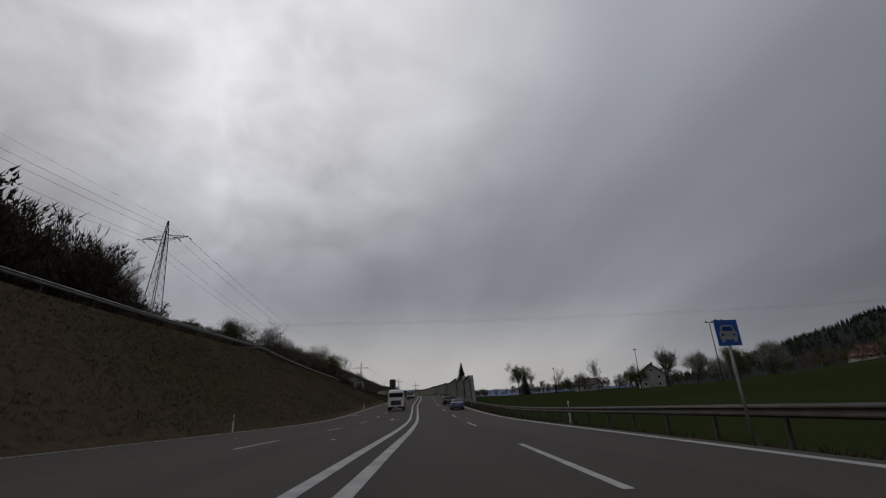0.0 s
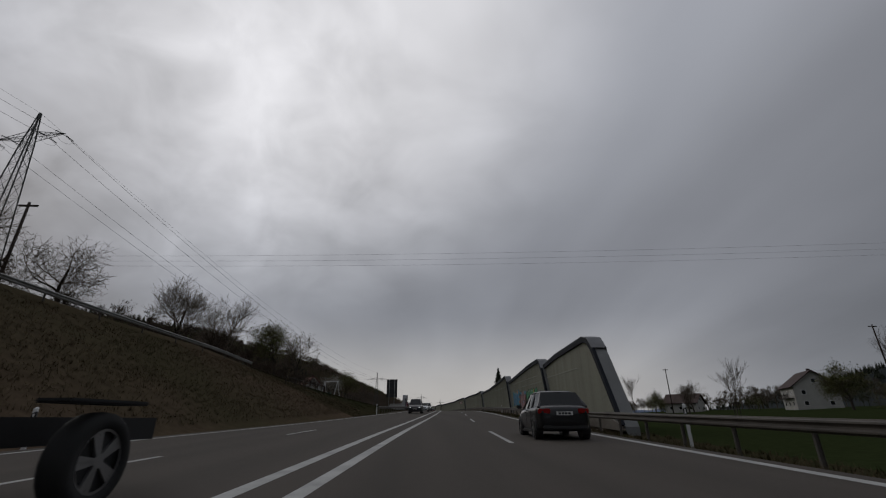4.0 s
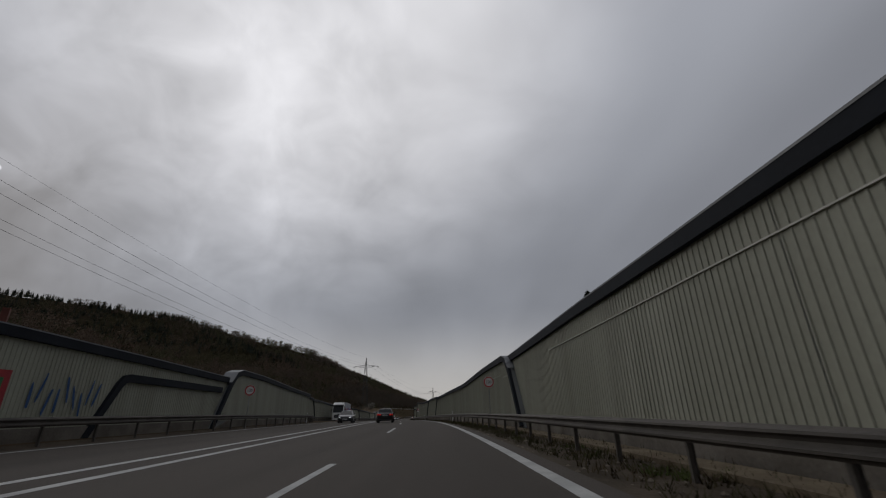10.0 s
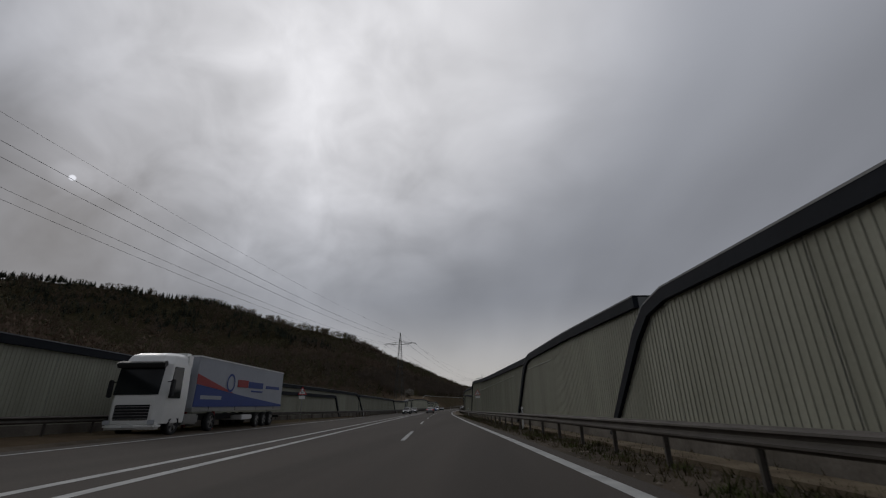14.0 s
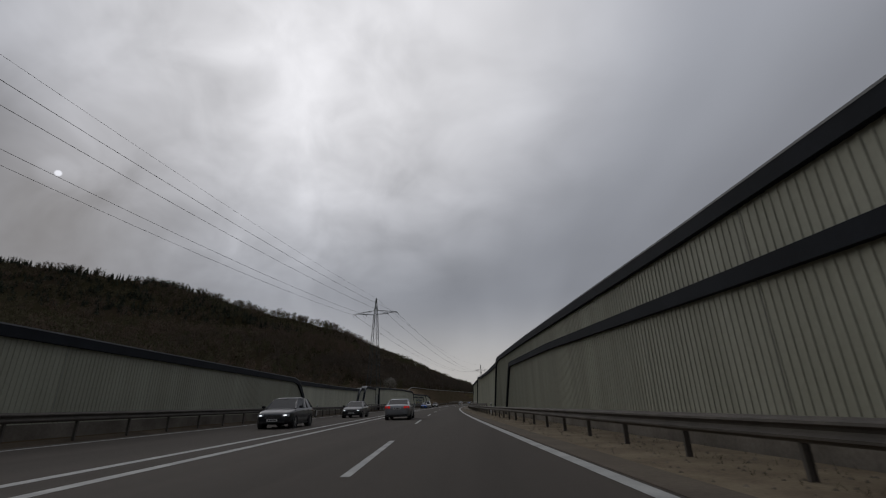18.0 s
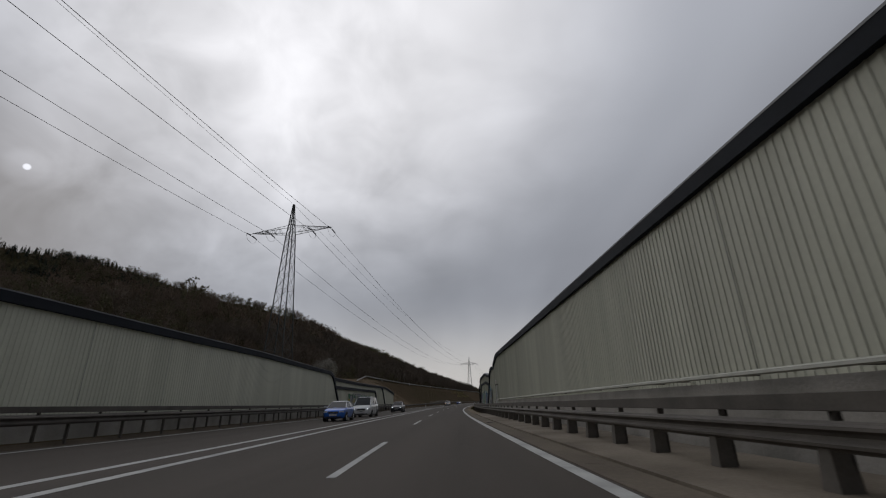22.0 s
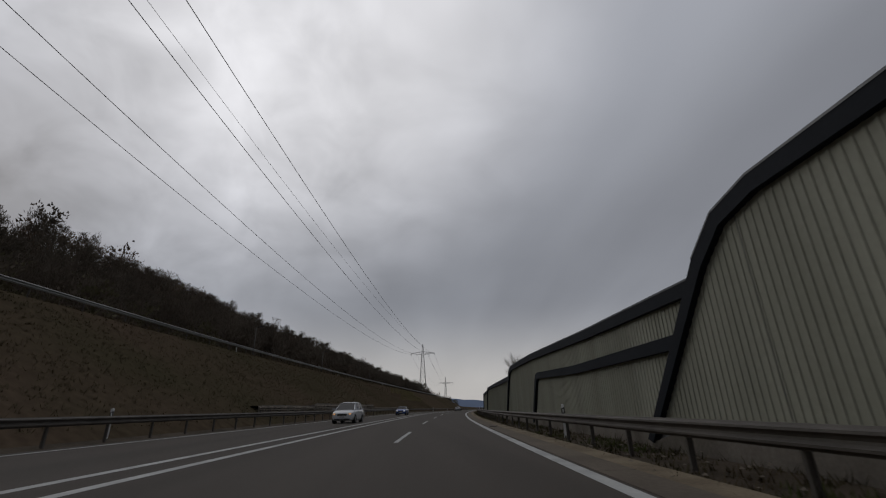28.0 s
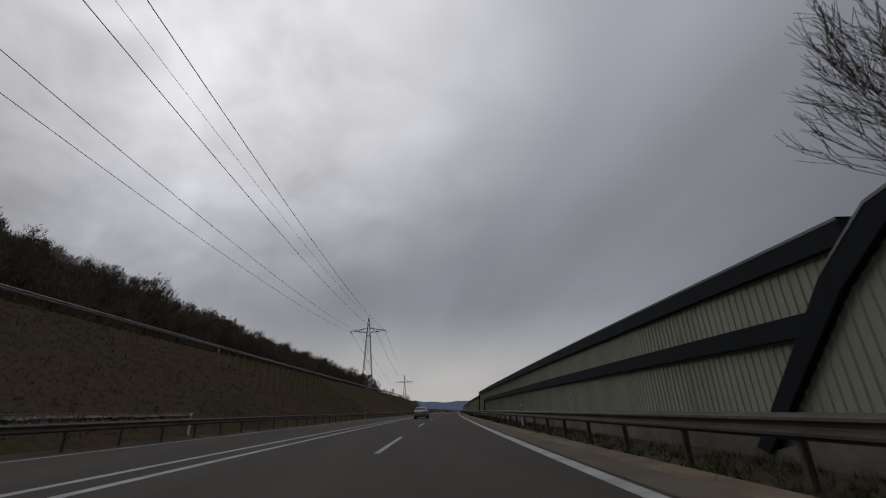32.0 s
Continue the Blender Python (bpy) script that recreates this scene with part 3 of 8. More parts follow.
def barrier(side, n0, n1, start, top, end, mid=None, seams=(), thick=0.75, trim=0.37, edge_trim=(True, True), base=0.6, label=""):
    """start: (foot u, top u) of the near end, end: (top u, foot u) of the far one; top: (u, height) along the crown; mid: a second dark bar inside the face."""
    uf0, ut0 = start
    ut1, uf1 = end
    ua, ub = min(uf0, ut0), max(uf1, ut1)
    n_of = lambda u: n0 + (n1 - n0) * (u - ua) / (ub - ua)
    full = lambda u: outline_height(u, top, uf0, ut0, ut1, uf1)
    crown = [(u, h) for u, h in top if ut0 - 1e-3 <= u <= ut1 + 1e-3]
    if not crown or crown[0][0] > ut0 + 0.01:
        crown.insert(0, (ut0, full(ut0)))
    if crown[-1][0] < ut1 - 0.01:
        crown.append((ut1, full(ut1)))
    line_pts = list(crown)
    if edge_trim[0]:
        line_pts.insert(0, (uf0, 0.1))
    if edge_trim[1]:
        line_pts.append((uf1, 0.1))
    bent = rounded(line_pts)
    bu, bh = [p[0] for p in bent], [p[1] for p in bent]
    H = lambda u: min(full(u), lerp(u, bu, bh)) if bu[0] <= u <= bu[-1] else full(u)
    thing = new("noise_barrier")
    thing.matrix_world = Matrix.Identity(4)
    lab = label or "pale grey ribbed noise barrier with dark trim beside the road"
    tagged(thing, lab, "noise barrier", group="noise barriers along the road")
    # slab behind the sheet
    us = sorted({*spans(ua, ub, 3.0), ut0, ut1, *[p[0] for p in top if ua < p[0] < ub]})
    verts, faces = [], []
    for u in us:
        h, n = H(u) - 0.02, n_of(u)
        verts += [P(u, n + side * 0.02, -0.2), P(u, n + side * 0.02, max(h, 0)), P(u, n + side * thick, max(h, 0)), P(u, n + side * thick, -1.8)]
    for i in range(len(us) - 1):
        a, b = 4 * i, 4 * i + 4
        q = [(a, a + 1, b + 1, b), (a + 1, a + 2, b + 2, b + 1), (a + 2, a + 3, b + 3, b + 2)]
        faces += q if side > 0 else [f[::-1] for f in q]
    e = 4 * (len(us) - 1)
    faces += [(0, 3, 2, 1), (e, e + 1, e + 2, e + 3)]
    part_of("core", mesh_of("core", verts, faces), CORE, thing)
    # sheets
    cuts = spans(ua, ub, 5.2)
    for a, b in zip(cuts, cuts[1:]):
        ribbed("panel", a, b - 0.03, H, n_of, side, base, thing, SHEET_PALE if 395 < ua < 545 else SHEET)
    # plinth
    verts, faces = [], []
    for u in us:
        h, n = min(H(u), base), n_of(u)
        verts += [P(u, n - side * 0.10, -0.2), P(u, n - side * 0.10, h), P(u, n + side * 0.02, h)]
    for i in range(len(us) - 1):
        a, b = 3 * i, 3 * i + 3
        q = [(a, a + 1, b + 1, b), (a + 1, a + 2, b + 2, b + 1)]
        faces += q if side > 0 else [f[::-1] for f in q]
    part_of("plinth", mesh_of("plinth", verts, faces), CONCRETE if base > 0.8 else PLINTH, thing, "stained concrete plinth")
    # crown and leaning ends in one bent bar
    dense = [bent[0]]
    for a, b in zip(bent, bent[1:]):
        k = max(1, math.ceil(abs(b[0] - a[0]) / 4.0))
        dense += [(a[0] + (b[0] - a[0]) * i / k, a[1] + (b[1] - a[1]) * i / k) for i in range(1, k + 1)]
    ribbon("trim", dense, trim, n_of, side, 0.16, TRIM, thing, "dark blue-grey metal trim")
    # cap over the slab's thickness
    cap = [p for p in dense if p[1] > 0.5]
    verts, faces = [], []
    for u, h in cap:
        n = n_of(u)
        verts += [P(u, n - side * 0.17, h + 0.03), P(u, n + side * (thick + 0.03), h + 0.03), P(u, n + side * (thick + 0.03), h - 0.3), P(u, n - side * 0.17, h - 0.02)]
    for i in range(len(cap) - 1):
        a, b = 4 * i, 4 * i + 4
        q = [(a, b, b + 1, a + 1), (a + 1, b + 1, b + 2, a + 2), (a, a + 3, b + 3, b)]
        faces += q if side > 0 else [f[::-1] for f in q]
    part_of("cap", mesh_of("cap", verts, faces), CAP, thing, "weathered metal cap")
    if mid:
        m = rounded(mid, 0.5)
        dense = [m[0]]
        for a, b in zip(m, m[1:]):
            k = max(1, math.ceil(abs(b[0] - a[0]) / 4.0))
            dense += [(a[0] + (b[0] - a[0]) * i / k, a[1] + (b[1] - a[1]) * i / k) for i in range(1, k + 1)]
        ribbon("inner_trim", dense, 0.36, n_of, side, 0.17, TRIM, thing, "dark inner trim bar")
    for a, b, h in seams:
        ribbon("seam", [(u, h) for u in spans(a, b, 4.0)], 0.03, n_of, side, 0.045, SEAM, thing, "pale joint strip")
    return thing


PLINTH = material("dirty_concrete", (0.19, 0.17, 0.145), 0.95, vary=0.22, scale=0.7, fine=12, bump=0.4, tint=(0.1, 0.088, 0.072), spec=0.2)
CORE = material("barrier_core", (0.2, 0.205, 0.2), 0.8, vary=0.1, scale=0.6, fine=12)
CAP = material("barrier_cap", (0.16, 0.165, 0.17), 0.55, metal=0.3, vary=0.15, scale=0.8, fine=15)
SEAM = material("joint_strip", (0.52, 0.52, 0.46), 0.5, vary=0.1)

F0, F1 = 7.38, 7.72
# ends lean away from the traffic at first ...
barrier(1, F0, F1, (91.5, 95.6), [(95.6, 5.5), (106, 5.25), (112, 4.8)], (112.0, 112.0), edge_trim=(True, False), seams=[(99, 112, 3.6)])
barrier(1, F0, F1, (108.3, 111.9), [(111.9, 5.6), (120, 5.45), (139.5, 4.55)], (140.0, 140.0), edge_trim=(True, False), seams=[(112.5, 126, 3.3), (114, 138, 4.0)])
barrier(1, F0, F1, (135.6, 140.0), [(140.0, 5.65), (154, 5.15), (170, 4.65), (185, 4.4)], (185.5, 185.5), edge_trim=(True, False), seams=[(141, 147, 3.2), (142, 180, 3.9)])
barrier(1, F0, F1, (181.3, 185.0), [(185.0, 4.9), (196, 4.55), (210, 4.6), (223, 4.4)], (223.5, 223.5), edge_trim=(True, False), seams=[(184.5, 188, 3.0), (188.5, 214, 3.55)])
barrier(1, F0, F1, (219.6, 222.9), [(222.9, 4.5), (233, 4.5), (247, 4.1), (262, 4.15), (285, 4.15)], (285.0, 289.0), edge_trim=(True, True), seams=[(222.4, 224.5, 3.1), (225.5, 229, 3.3)])
# ... and towards it further on
barrier(1, F1, F0, (285.5, 285.5), [(285.5, 4.35), (293, 4.45), (302.2, 4.35)], (302.2, 306.4), edge_trim=(False, True), seams=[(296, 302, 3.5)])
barrier(1, F1, F0, (302.6, 302.6), [(302.6, 4.35), (320, 4.6), (333, 4.85), (345, 5.3), (352.0, 5.5)], (352.0, 357.4), edge_trim=(False, True), seams=[(309, 349, 3.55), (349, 353, 3.3)])
barrier(1, F1, F0, (352.0, 352.0), [(352, 5.0), (364, 5.05), (384, 5.4), (401.6, 5.6)], (401.6, 405.9), mid=[(353.5, 3.25), (362, 3.5), (378, 4.1), (392.4, 4.35), (396.3, 0.1)], edge_trim=(False, True))
barrier(1, F1, F0, (402.1, 402.1), [(402.1, 5.45), (414, 5.25), (430, 5.35), (439.0, 5.8)], (439.0, 445.2), edge_trim=(False, True), seams=[(406, 438, 3.85), (437.5, 440.5, 3.45)])
barrier(1, F1, F1 - 0.1, (439.8, 439.8), [(439.8, 5.55), (453, 5.8), (479, 6.1), (498, 6.5), (502.4, 5.6)], (502.4, 502.9), edge_trim=(False, False), base=1.3)
barrier(1, F1 + 0.1, F0, (502.6, 502.6), [(502.6, 5.5), (507.6, 5.7)], (507.6, 512.6), edge_trim=(False, True), seams=[(502.8, 507, 4.6), (505.5, 509, 3.6)])
barrier(1, F1, F0, (508.5, 508.5), [(508.5, 4.9), (514, 5.1), (519, 5.7), (536, 5.8), (540.8, 5.7)], (540.8, 545.0), mid=[(510.2, 3.6), (519, 4.4), (534.6, 4.5), (538.4, 0.1)], edge_trim=(False, True))
barrier(1, F1, F0, (541.5, 541.5), [(541.5, 4.85), (552, 4.95), (563.6, 5.0)], (563.6, 567.0), edge_trim=(False, True))
barrier(1, F1, F0, (564.3, 564.3), [(564.3, 4.6), (577, 4.75), (585, 5.05), (590.6, 5.05)], (590.6, 595.2), edge_trim=(False, True))
barrier(1, F1, F0, (591.5, 591.5), [(591.5, 3.85), (600, 3.95), (612, 4.3), (622.0, 4.35)], (622.0, 625.6), mid=[(592.6, 2.68), (602, 2.7), (610.4, 3.0), (612.4, 0.1)], edge_trim=(False, True))
barrier(1, F1, F0, (622.6, 622.6), [(622.6, 3.75), (634, 3.75), (654.0, 3.85)], (654.0, 657.5), edge_trim=(False, True))
barrier(1, F1, F0, (654.6, 654.6), [(654.6, 3.7), (663, 3.65), (678.6, 3.55)], (678.6, 681.8), edge_trim=(False, True))
barrier(1, F1, F0, (679.2, 679.2), [(679.2, 3.4), (700, 3.5), (752, 3.7)], (752.0, 755.0), mid=[(679.8, 2.2), (700, 2.3), (740, 2.4), (743, 0.1)], edge_trim=(False, True))
barrier(1, F1, F0, (752.6, 752.6), [(752.6, 3.3), (830, 3.4)], (830.0, 833.0), edge_trim=(False, True))
barrier(1, F1, F0, (830.6, 830.6), [(830.6, 3.2), (940, 3.2)], (940.0, 944.0), edge_trim=(False, True))

# the far side of the road
G0, G1 = -12.6, -12.35
barrier(-1, G1, G0, (180.7, 184.2), [(184.2, 3.9), (190.5, 3.75)], (190.5, 190.5), edge_trim=(True, False))
barrier(-1, G1, G0, (188.5, 192.2), [(192.2, 4.15), (209, 3.95), (227, 3.55)], (227.5, 227.5), mid=[(213.6, 0.1), (215.4, 2.85), (226.5, 2.8)], edge_trim=(True, False))
barrier(-1, G1, G0, (225.2, 228.2), [(228.2, 4.25), (235, 4.2), (246, 3.85), (257.3, 3.68)], (257.3, 257.4), edge_trim=(True, False))
barrier(-1, -12.6, -16.4, (257.5, 257.5), [(257.5, 3.7), (266, 3.95), (272.6, 4.2)], (272.6, 272.7), edge_trim=(False, False))
barrier(-1, -16.4, -16.4, (272.8, 272.8), [(272.8, 4.2), (282.0, 4.3)], (282.0, 285.4), edge_trim=(False, True))
barrier(-1, -16.4, -16.2, (282.4, 282.4), [(282.4, 4.15), (300, 4.1), (318, 3.95)], (318, 318.3), edge_trim=(False, False))
barrier(-1, -16.2, G1, (318.5, 318.5), [(318.5, 3.9), (332, 3.9), (349.6, 3.75)], (349.6, 353.4), mid=[(319.5, 3.1), (338.6, 3.1), (340.6, 0.1)], edge_trim=(False, True))
barrier(-1, G0, G1, (350.2, 350.2), [(350.2, 3.55), (368, 3.65), (396.2, 3.55)], (396.2, 400.0), edge_trim=(False, True))
barrier(-1, G0, G0, (397.0, 397.0), [(397, 3.4), (412, 3.45), (426, 3.6)], (426.5, 426.5), edge_trim=(False, False))
barrier(-1, G1, G0, (422.4, 425.6), [(425.6, 3.75), (430.5, 3.8)], (430.5, 430.5), edge_trim=(True, False))
barrier(-1, G1, G0, (426.6, 430.0), [(430.0, 4.2), (437, 4.25), (440.4, 4.2)], (440.4, 440.6), edge_trim=(True, False))
barrier(-1, G0, G1, (443.0, 443.0), [(443, 4.4), (460, 4.85), (480, 5.15), (500.0, 5.05)], (500.0, 504.5), edge_trim=(False, True), base=1.0)
barrier(-1, G0, G1, (500.6, 500.6), [(500.6, 4.5), (514, 4.45), (534.6, 4.6)], (534.6, 538.8), mid=[(501.5, 3.55), (514, 3.6), (528.0, 3.65), (531.2, 0.1)], edge_trim=(False, True))
barrier(-1, G0, G1, (535.2, 535.2), [(535.2, 4.6), (539.5, 4.55), (547.5, 3.55)], (547.5, 547.8), edge_trim=(False, False))

# ---- guard rails ----
W_BEAM = [(0.0, 0.0), (0.02, 0.03), (0.075, 0.05), (0.08, 0.085), (0.02, 0.12), (0.0, 0.155), (0.02, 0.19), (0.08, 0.225), (0.075, 0.26), (0.02, 0.28), (0.0, 0.31)]


def rail_post_mesh(h):
    bm = bmesh.new()
    for x in (-0.045, 0.045):
        box(bm, x - 0.005, x + 0.005, -0.03, 0.03, -1.15, h)
    box(bm, -0.045, 0.045, -0.005, 0.005, -1.15, h)
    me = bpy.data.meshes.new("post")
    bm.to_mesh(me)
    bm.free()
    me.materials.append(STEEL)
    return me


POST = rail_post_mesh(0.0)


def foot_mesh():
    bm = bmesh.new()
    box(bm, -0.2, 0.2, -0.2, 0.2, -0.1, 0.03, None, 0.012)
    lo = [bm.verts.new((x * 0.13, y * 0.12, 0.03)) for x, y in ((-1, -1), (1, -1), (1, 1), (-1, 1))]
    hi = [bm.verts.new((x * 0.09, y * 0.075, 0.5)) for x, y in ((-1, -1), (1, -1), (1, 1), (-1, 1))]
    bm.faces.new(hi)
    for k in range(4):
        bm.faces.new((lo[k], lo[(k + 1) % 4], hi[(k + 1) % 4], hi[k]))
    me = bpy.data.meshes.new("base_plate")
    bm.to_mesh(me)
    bm.free()
    me.materials.append(STEEL)
    return me


FOOT = foot_mesh()


FLAT_BEAM = [(0.0, 0.0), (0.055, 0.0), (0.06, 0.01), (0.06, 0.19), (0.055, 0.2), (0.0, 0.2)]


def guardrail(u0, u1, n, side, h=0.44, gap=2.667, base=lambda u, n: 0.0, label="", length=42.0, shape=W_BEAM, feet=False, steel=None, drop=0.0):
    """Steel beam on posts; side +1 where it stands right of the road and turns its face to the left."""
    cuts = spans(u0, u1, length)
    off = n if callable(n) else lambda u: n
    for a, b in zip(cuts, cuts[1:]):
        us = spans(a, b, 3.0)
        prof = [(-side * o, z) for o, z in shape] + [(side * 0.004 - side * o, z) for o, z in shape[::-1]]
        verts = [P(u, off(u) + o, base(u, off(u)) + h + z) for u in us for o, z in prof]
        kk = len(prof)
        faces = [(i * kk + j, i * kk + (j + 1) % kk, (i + 1) * kk + (j + 1) % kk, (i + 1) * kk + j) for i in range(len(us) - 1) for j in range(kk)]
        thing = new("guardrail")
        tagged(thing, label or "dull grey steel guard rail on posts beside the road", "guard rail", group="guard rails along the road")
        part_of("beam", mesh_of("beam", verts, faces), steel or STEEL, thing)
        m = max(1, round((b - a) / gap))
        for i in range(m):
            u = a + (i + 0.5) * (b - a) / m
            p = new("post", POST)
            p.parent = thing
            p.matrix_world = F(u, off(u) + side * 0.07, base(u, off(u)) + h + 0.27 - drop)
            if feet:
                q = new("base_plate", FOOT)
                q.parent = thing
                q.matrix_world = F(u, off(u) + side * 0.07, base(u, off(u)))


guardrail(-96, 428, 5.8, 1)
guardrail(428, 496, 5.8, 1, gap=2.0, feet=True)
guardrail(496, 532, 5.8, 1, gap=2.0)
guardrail(532, 990, 5.8, 1)
guardrail(400, 428, 5.95, 1, h=0.84, gap=2.667, shape=FLAT_BEAM, drop=0.12, label="second grey steel beam above the first")
guardrail(428, 496, 5.95, 1, h=0.84, gap=2.0, shape=FLAT_BEAM, drop=0.12, label="second grey steel beam above the first")
guardrail(496, 532, 5.95, 1, h=0.84, gap=2.0, shape=FLAT_BEAM, drop=0.12, label="second grey steel rail standing behind the first")
guardrail(128, 940, lambda u: -lerp(u, [256, 272, 320, 338], [11.55, 15.3, 15.3, 11.55]), -1, h=0.66)
guardrail(430, 545, -12.0, -1, h=1.05, shape=FLAT_BEAM, drop=0.12, label="second grey steel rail standing behind the first")
up = lambda u, n: ground(u, n) + 0.05
guardrail(-90, 118, -25.0, -1, base=up, gap=4.0, steel=STEEL_PALE, label="pale steel guard rail along the top of the bank")
guardrail(560, 900, -24.6, -1, base=up, gap=4.0, steel=STEEL_PALE, label="pale steel guard rail along the top of the bank")

# ---- marker posts ----
def marker_post():
    thing = new("marker_post")
    bm = bmesh.new()
    prof = [(-0.06, -0.05), (0.06, -0.05), (0.0, 0.06)]
    for z0, z1 in ((-0.3, 1.02),):
        a = [bm.verts.new((x, y, z0)) for x, y in prof]
        b = [bm.verts.new((x, y, z1)) for x, y in prof]
        c = bm.verts.new((0, 0.0, z1 + 0.05))
        for i in range(3):
            bm.faces.new((a[i], a[(i + 1) % 3], b[(i + 1) % 3], b[i]))
            bm.faces.new((b[i], b[(i + 1) % 3], c))
        bm.faces.new(a[::-1])
    part("shaft", bm, WHITE, thing)
    bm = bmesh.new()
    vs = [bm.verts.new(v) for v in ((-0.063, -0.054, 0.66), (0.063, -0.054, 0.72), (0.063, -0.054, 0.95), (-0.063, -0.054, 0.89), (0.0, 0.066, 0.69), (0.0, 0.066, 0.92))]
    for f in ((0, 1, 2, 3), (1, 4, 5, 2), (4, 0, 3, 5)):
        bm.faces.new([vs[i] for i in f])
    part("black_band", bm, BLACK, thing)
    bm = bmesh.new()
    box(bm, -0.025, 0.025, -0.062, -0.052, 0.74, 0.88)
    part("reflector", bm, WHITE, thing)
    return tagged(thing, "white plastic marker post with a black band", "marker post", group="marker posts beside the road")


MARK = marker_post()
MARK.matrix_world = F(-8, 6.2, -0.1)
for u in (28, 83, 138.5, 193, 248.7, 298.6, 348.6, 398.6, 448.6, 499.9, 553, 600, 650, 700, 750, 800):
    copy_thing(MARK, F(u, 6.2, 0.02))
for u, n in ((-20, -16.4), (30.6, -15.6), (80, -13.2)):
    copy_thing(MARK, F(u, n, 0.0))
for u in (130, 204, 254, 352, 402, 452, 502, 552, 601, 652, 698, 748, 798):
    copy_thing(MARK, F(u, -12.05, 0.2))
for u in (593, 637, 681, 725):
    copy_thing(MARK, F(u, -25.6, ground(u, -25.6)))


# ---- traffic signs ----
RED = material("sign_red", (0.5, 0.02, 0.025), 0.4, vary=0.05)
BLUE = material("sign_blue", (0.01, 0.09, 0.42), 0.4, vary=0.05)
SIGN_BACK = material("sign_back", (0.035, 0.036, 0.038), 0.5, metal=0.3, vary=0.12)


def disc(bm, r, z, y0, y1, sides=40, hole=None):
    rings = []
    for y in (y0, y1):
        for rr in ((r, hole) if hole else (r,)):
            rings.append([bm.verts.new((rr * math.cos(2 * math.pi * i / sides), y, z + rr * math.sin(2 * math.pi * i / sides))) for i in range(sides)])
    if hole:
        a, b, c, d = rings
        for i in range(sides):
            j = (i + 1) % sides
            bm.faces.new((a[i], a[j], b[j], b[i]))
            bm.faces.new((c[i], d[i], d[j], c[j]))
            bm.faces.new((a[i], c[i], c[j], a[j]))
            bm.faces.new((b[i], b[j], d[j], d[i]))
    else:
        a, c = rings
        bm.faces.new(a)
        bm.faces.new(c[::-1])
        for i in range(sides):
            j = (i + 1) % sides
            bm.faces.new((a[i], c[i], c[j], a[j]))


def text_part(words, size, mat, parent, m, depth=0.003, squeeze=1.0, label=""):
    cu = bpy.data.curves.new("lettering", "FONT")
    cu.body, cu.size, cu.extrude, cu.align_x, cu.align_y = words, size, depth, "CENTER", "CENTER"
    cu.materials.append(mat)
    ob = new("lettering", cu)
    ob.parent = parent
    ob.matrix_local = m @ Matrix.Diagonal((squeeze, 1, 1, 1))
    if label:
        ob["label"] = label
    return ob


FACE = pose(0, 0, 0, 90, 0, 0)


def pole(thing, z1, y=0.05, r=0.035, x=0.0):
    bm = bmesh.new()
    rod(bm, (x, y, -0.5), (x, y, z1), r, sides=10)
    part("pole", bm, STEEL_PALE, thing, "grey steel pole", True)


def speed_sign(m, z):
    thing = new("speed_sign")
    pole(thing, z + 0.3)
    bm = bmesh.new()
    disc(bm, 0.40, z, -0.012, 0.0)
    part("plate", bm, WHITE, thing)
    bm = bmesh.new()
    disc(bm, 0.385, z, -0.018, -0.008, hole=0.30)
    part("ring", bm, RED, thing, "red ring")
    text_part("100", 0.34, BLACK, thing, Matrix.Translation((0, -0.016, z)) @ FACE, squeeze=0.85)
    thing.matrix_world = m
    return tagged(thing, "round white speed limit sign with red ring on a pole", "traffic sign")


def warning_sign(m, z):
    thing = new("warning_sign")
    pole(thing, z + 0.2)
    for name, s, y, mat in (("border", 0.52, -0.01, RED), ("plate", 0.38, -0.018, WHITE)):
        bm = bmesh.new()
        pts = [(s * math.sin(a), s * math.cos(a)) for a in (0, 2 * math.pi / 3, 4 * math.pi / 3)]
        a = [bm.verts.new((x, y - 0.006, z + zz - 0.05)) for x, zz in pts]
        b = [bm.verts.new((x, y + 0.006, z + zz - 0.05)) for x, zz in pts]
        bm.faces.new(a)
        bm.faces.new(b[::-1])
        for i in range(3):
            bm.faces.new((a[i], b[i], b[(i + 1) % 3], a[(i + 1) % 3]))
        bmesh.ops.recalc_face_normals(bm, faces=bm.faces)
        part(name, bm, mat, thing)
    bm = bmesh.new()
    box(bm, -0.1, -0.04, -0.03, -0.024, z - 0.2, z + 0.14)
    box(bm, 0.04, 0.1, -0.03, -0.024, z - 0.2, z + 0.14)
    part("symbol", bm, BLACK, thing)
    bm = bmesh.new()
    box(bm, -0.3, 0.3, -0.015, 0.0, z - 0.72, z - 0.42)
    part("extra_plate", bm, WHITE, thing)
    thing.matrix_world = m
    return tagged(thing, "red and white triangular warning sign with a plate below", "traffic sign")


speed_sign(F(227.0, 6.75), 2.95)
speed_sign(F(230.0, -11.75), 2.75)
warning_sign(F(334.5, 6.75), 3.1)
warning_sign(F(318.0, -12.6), 2.9)

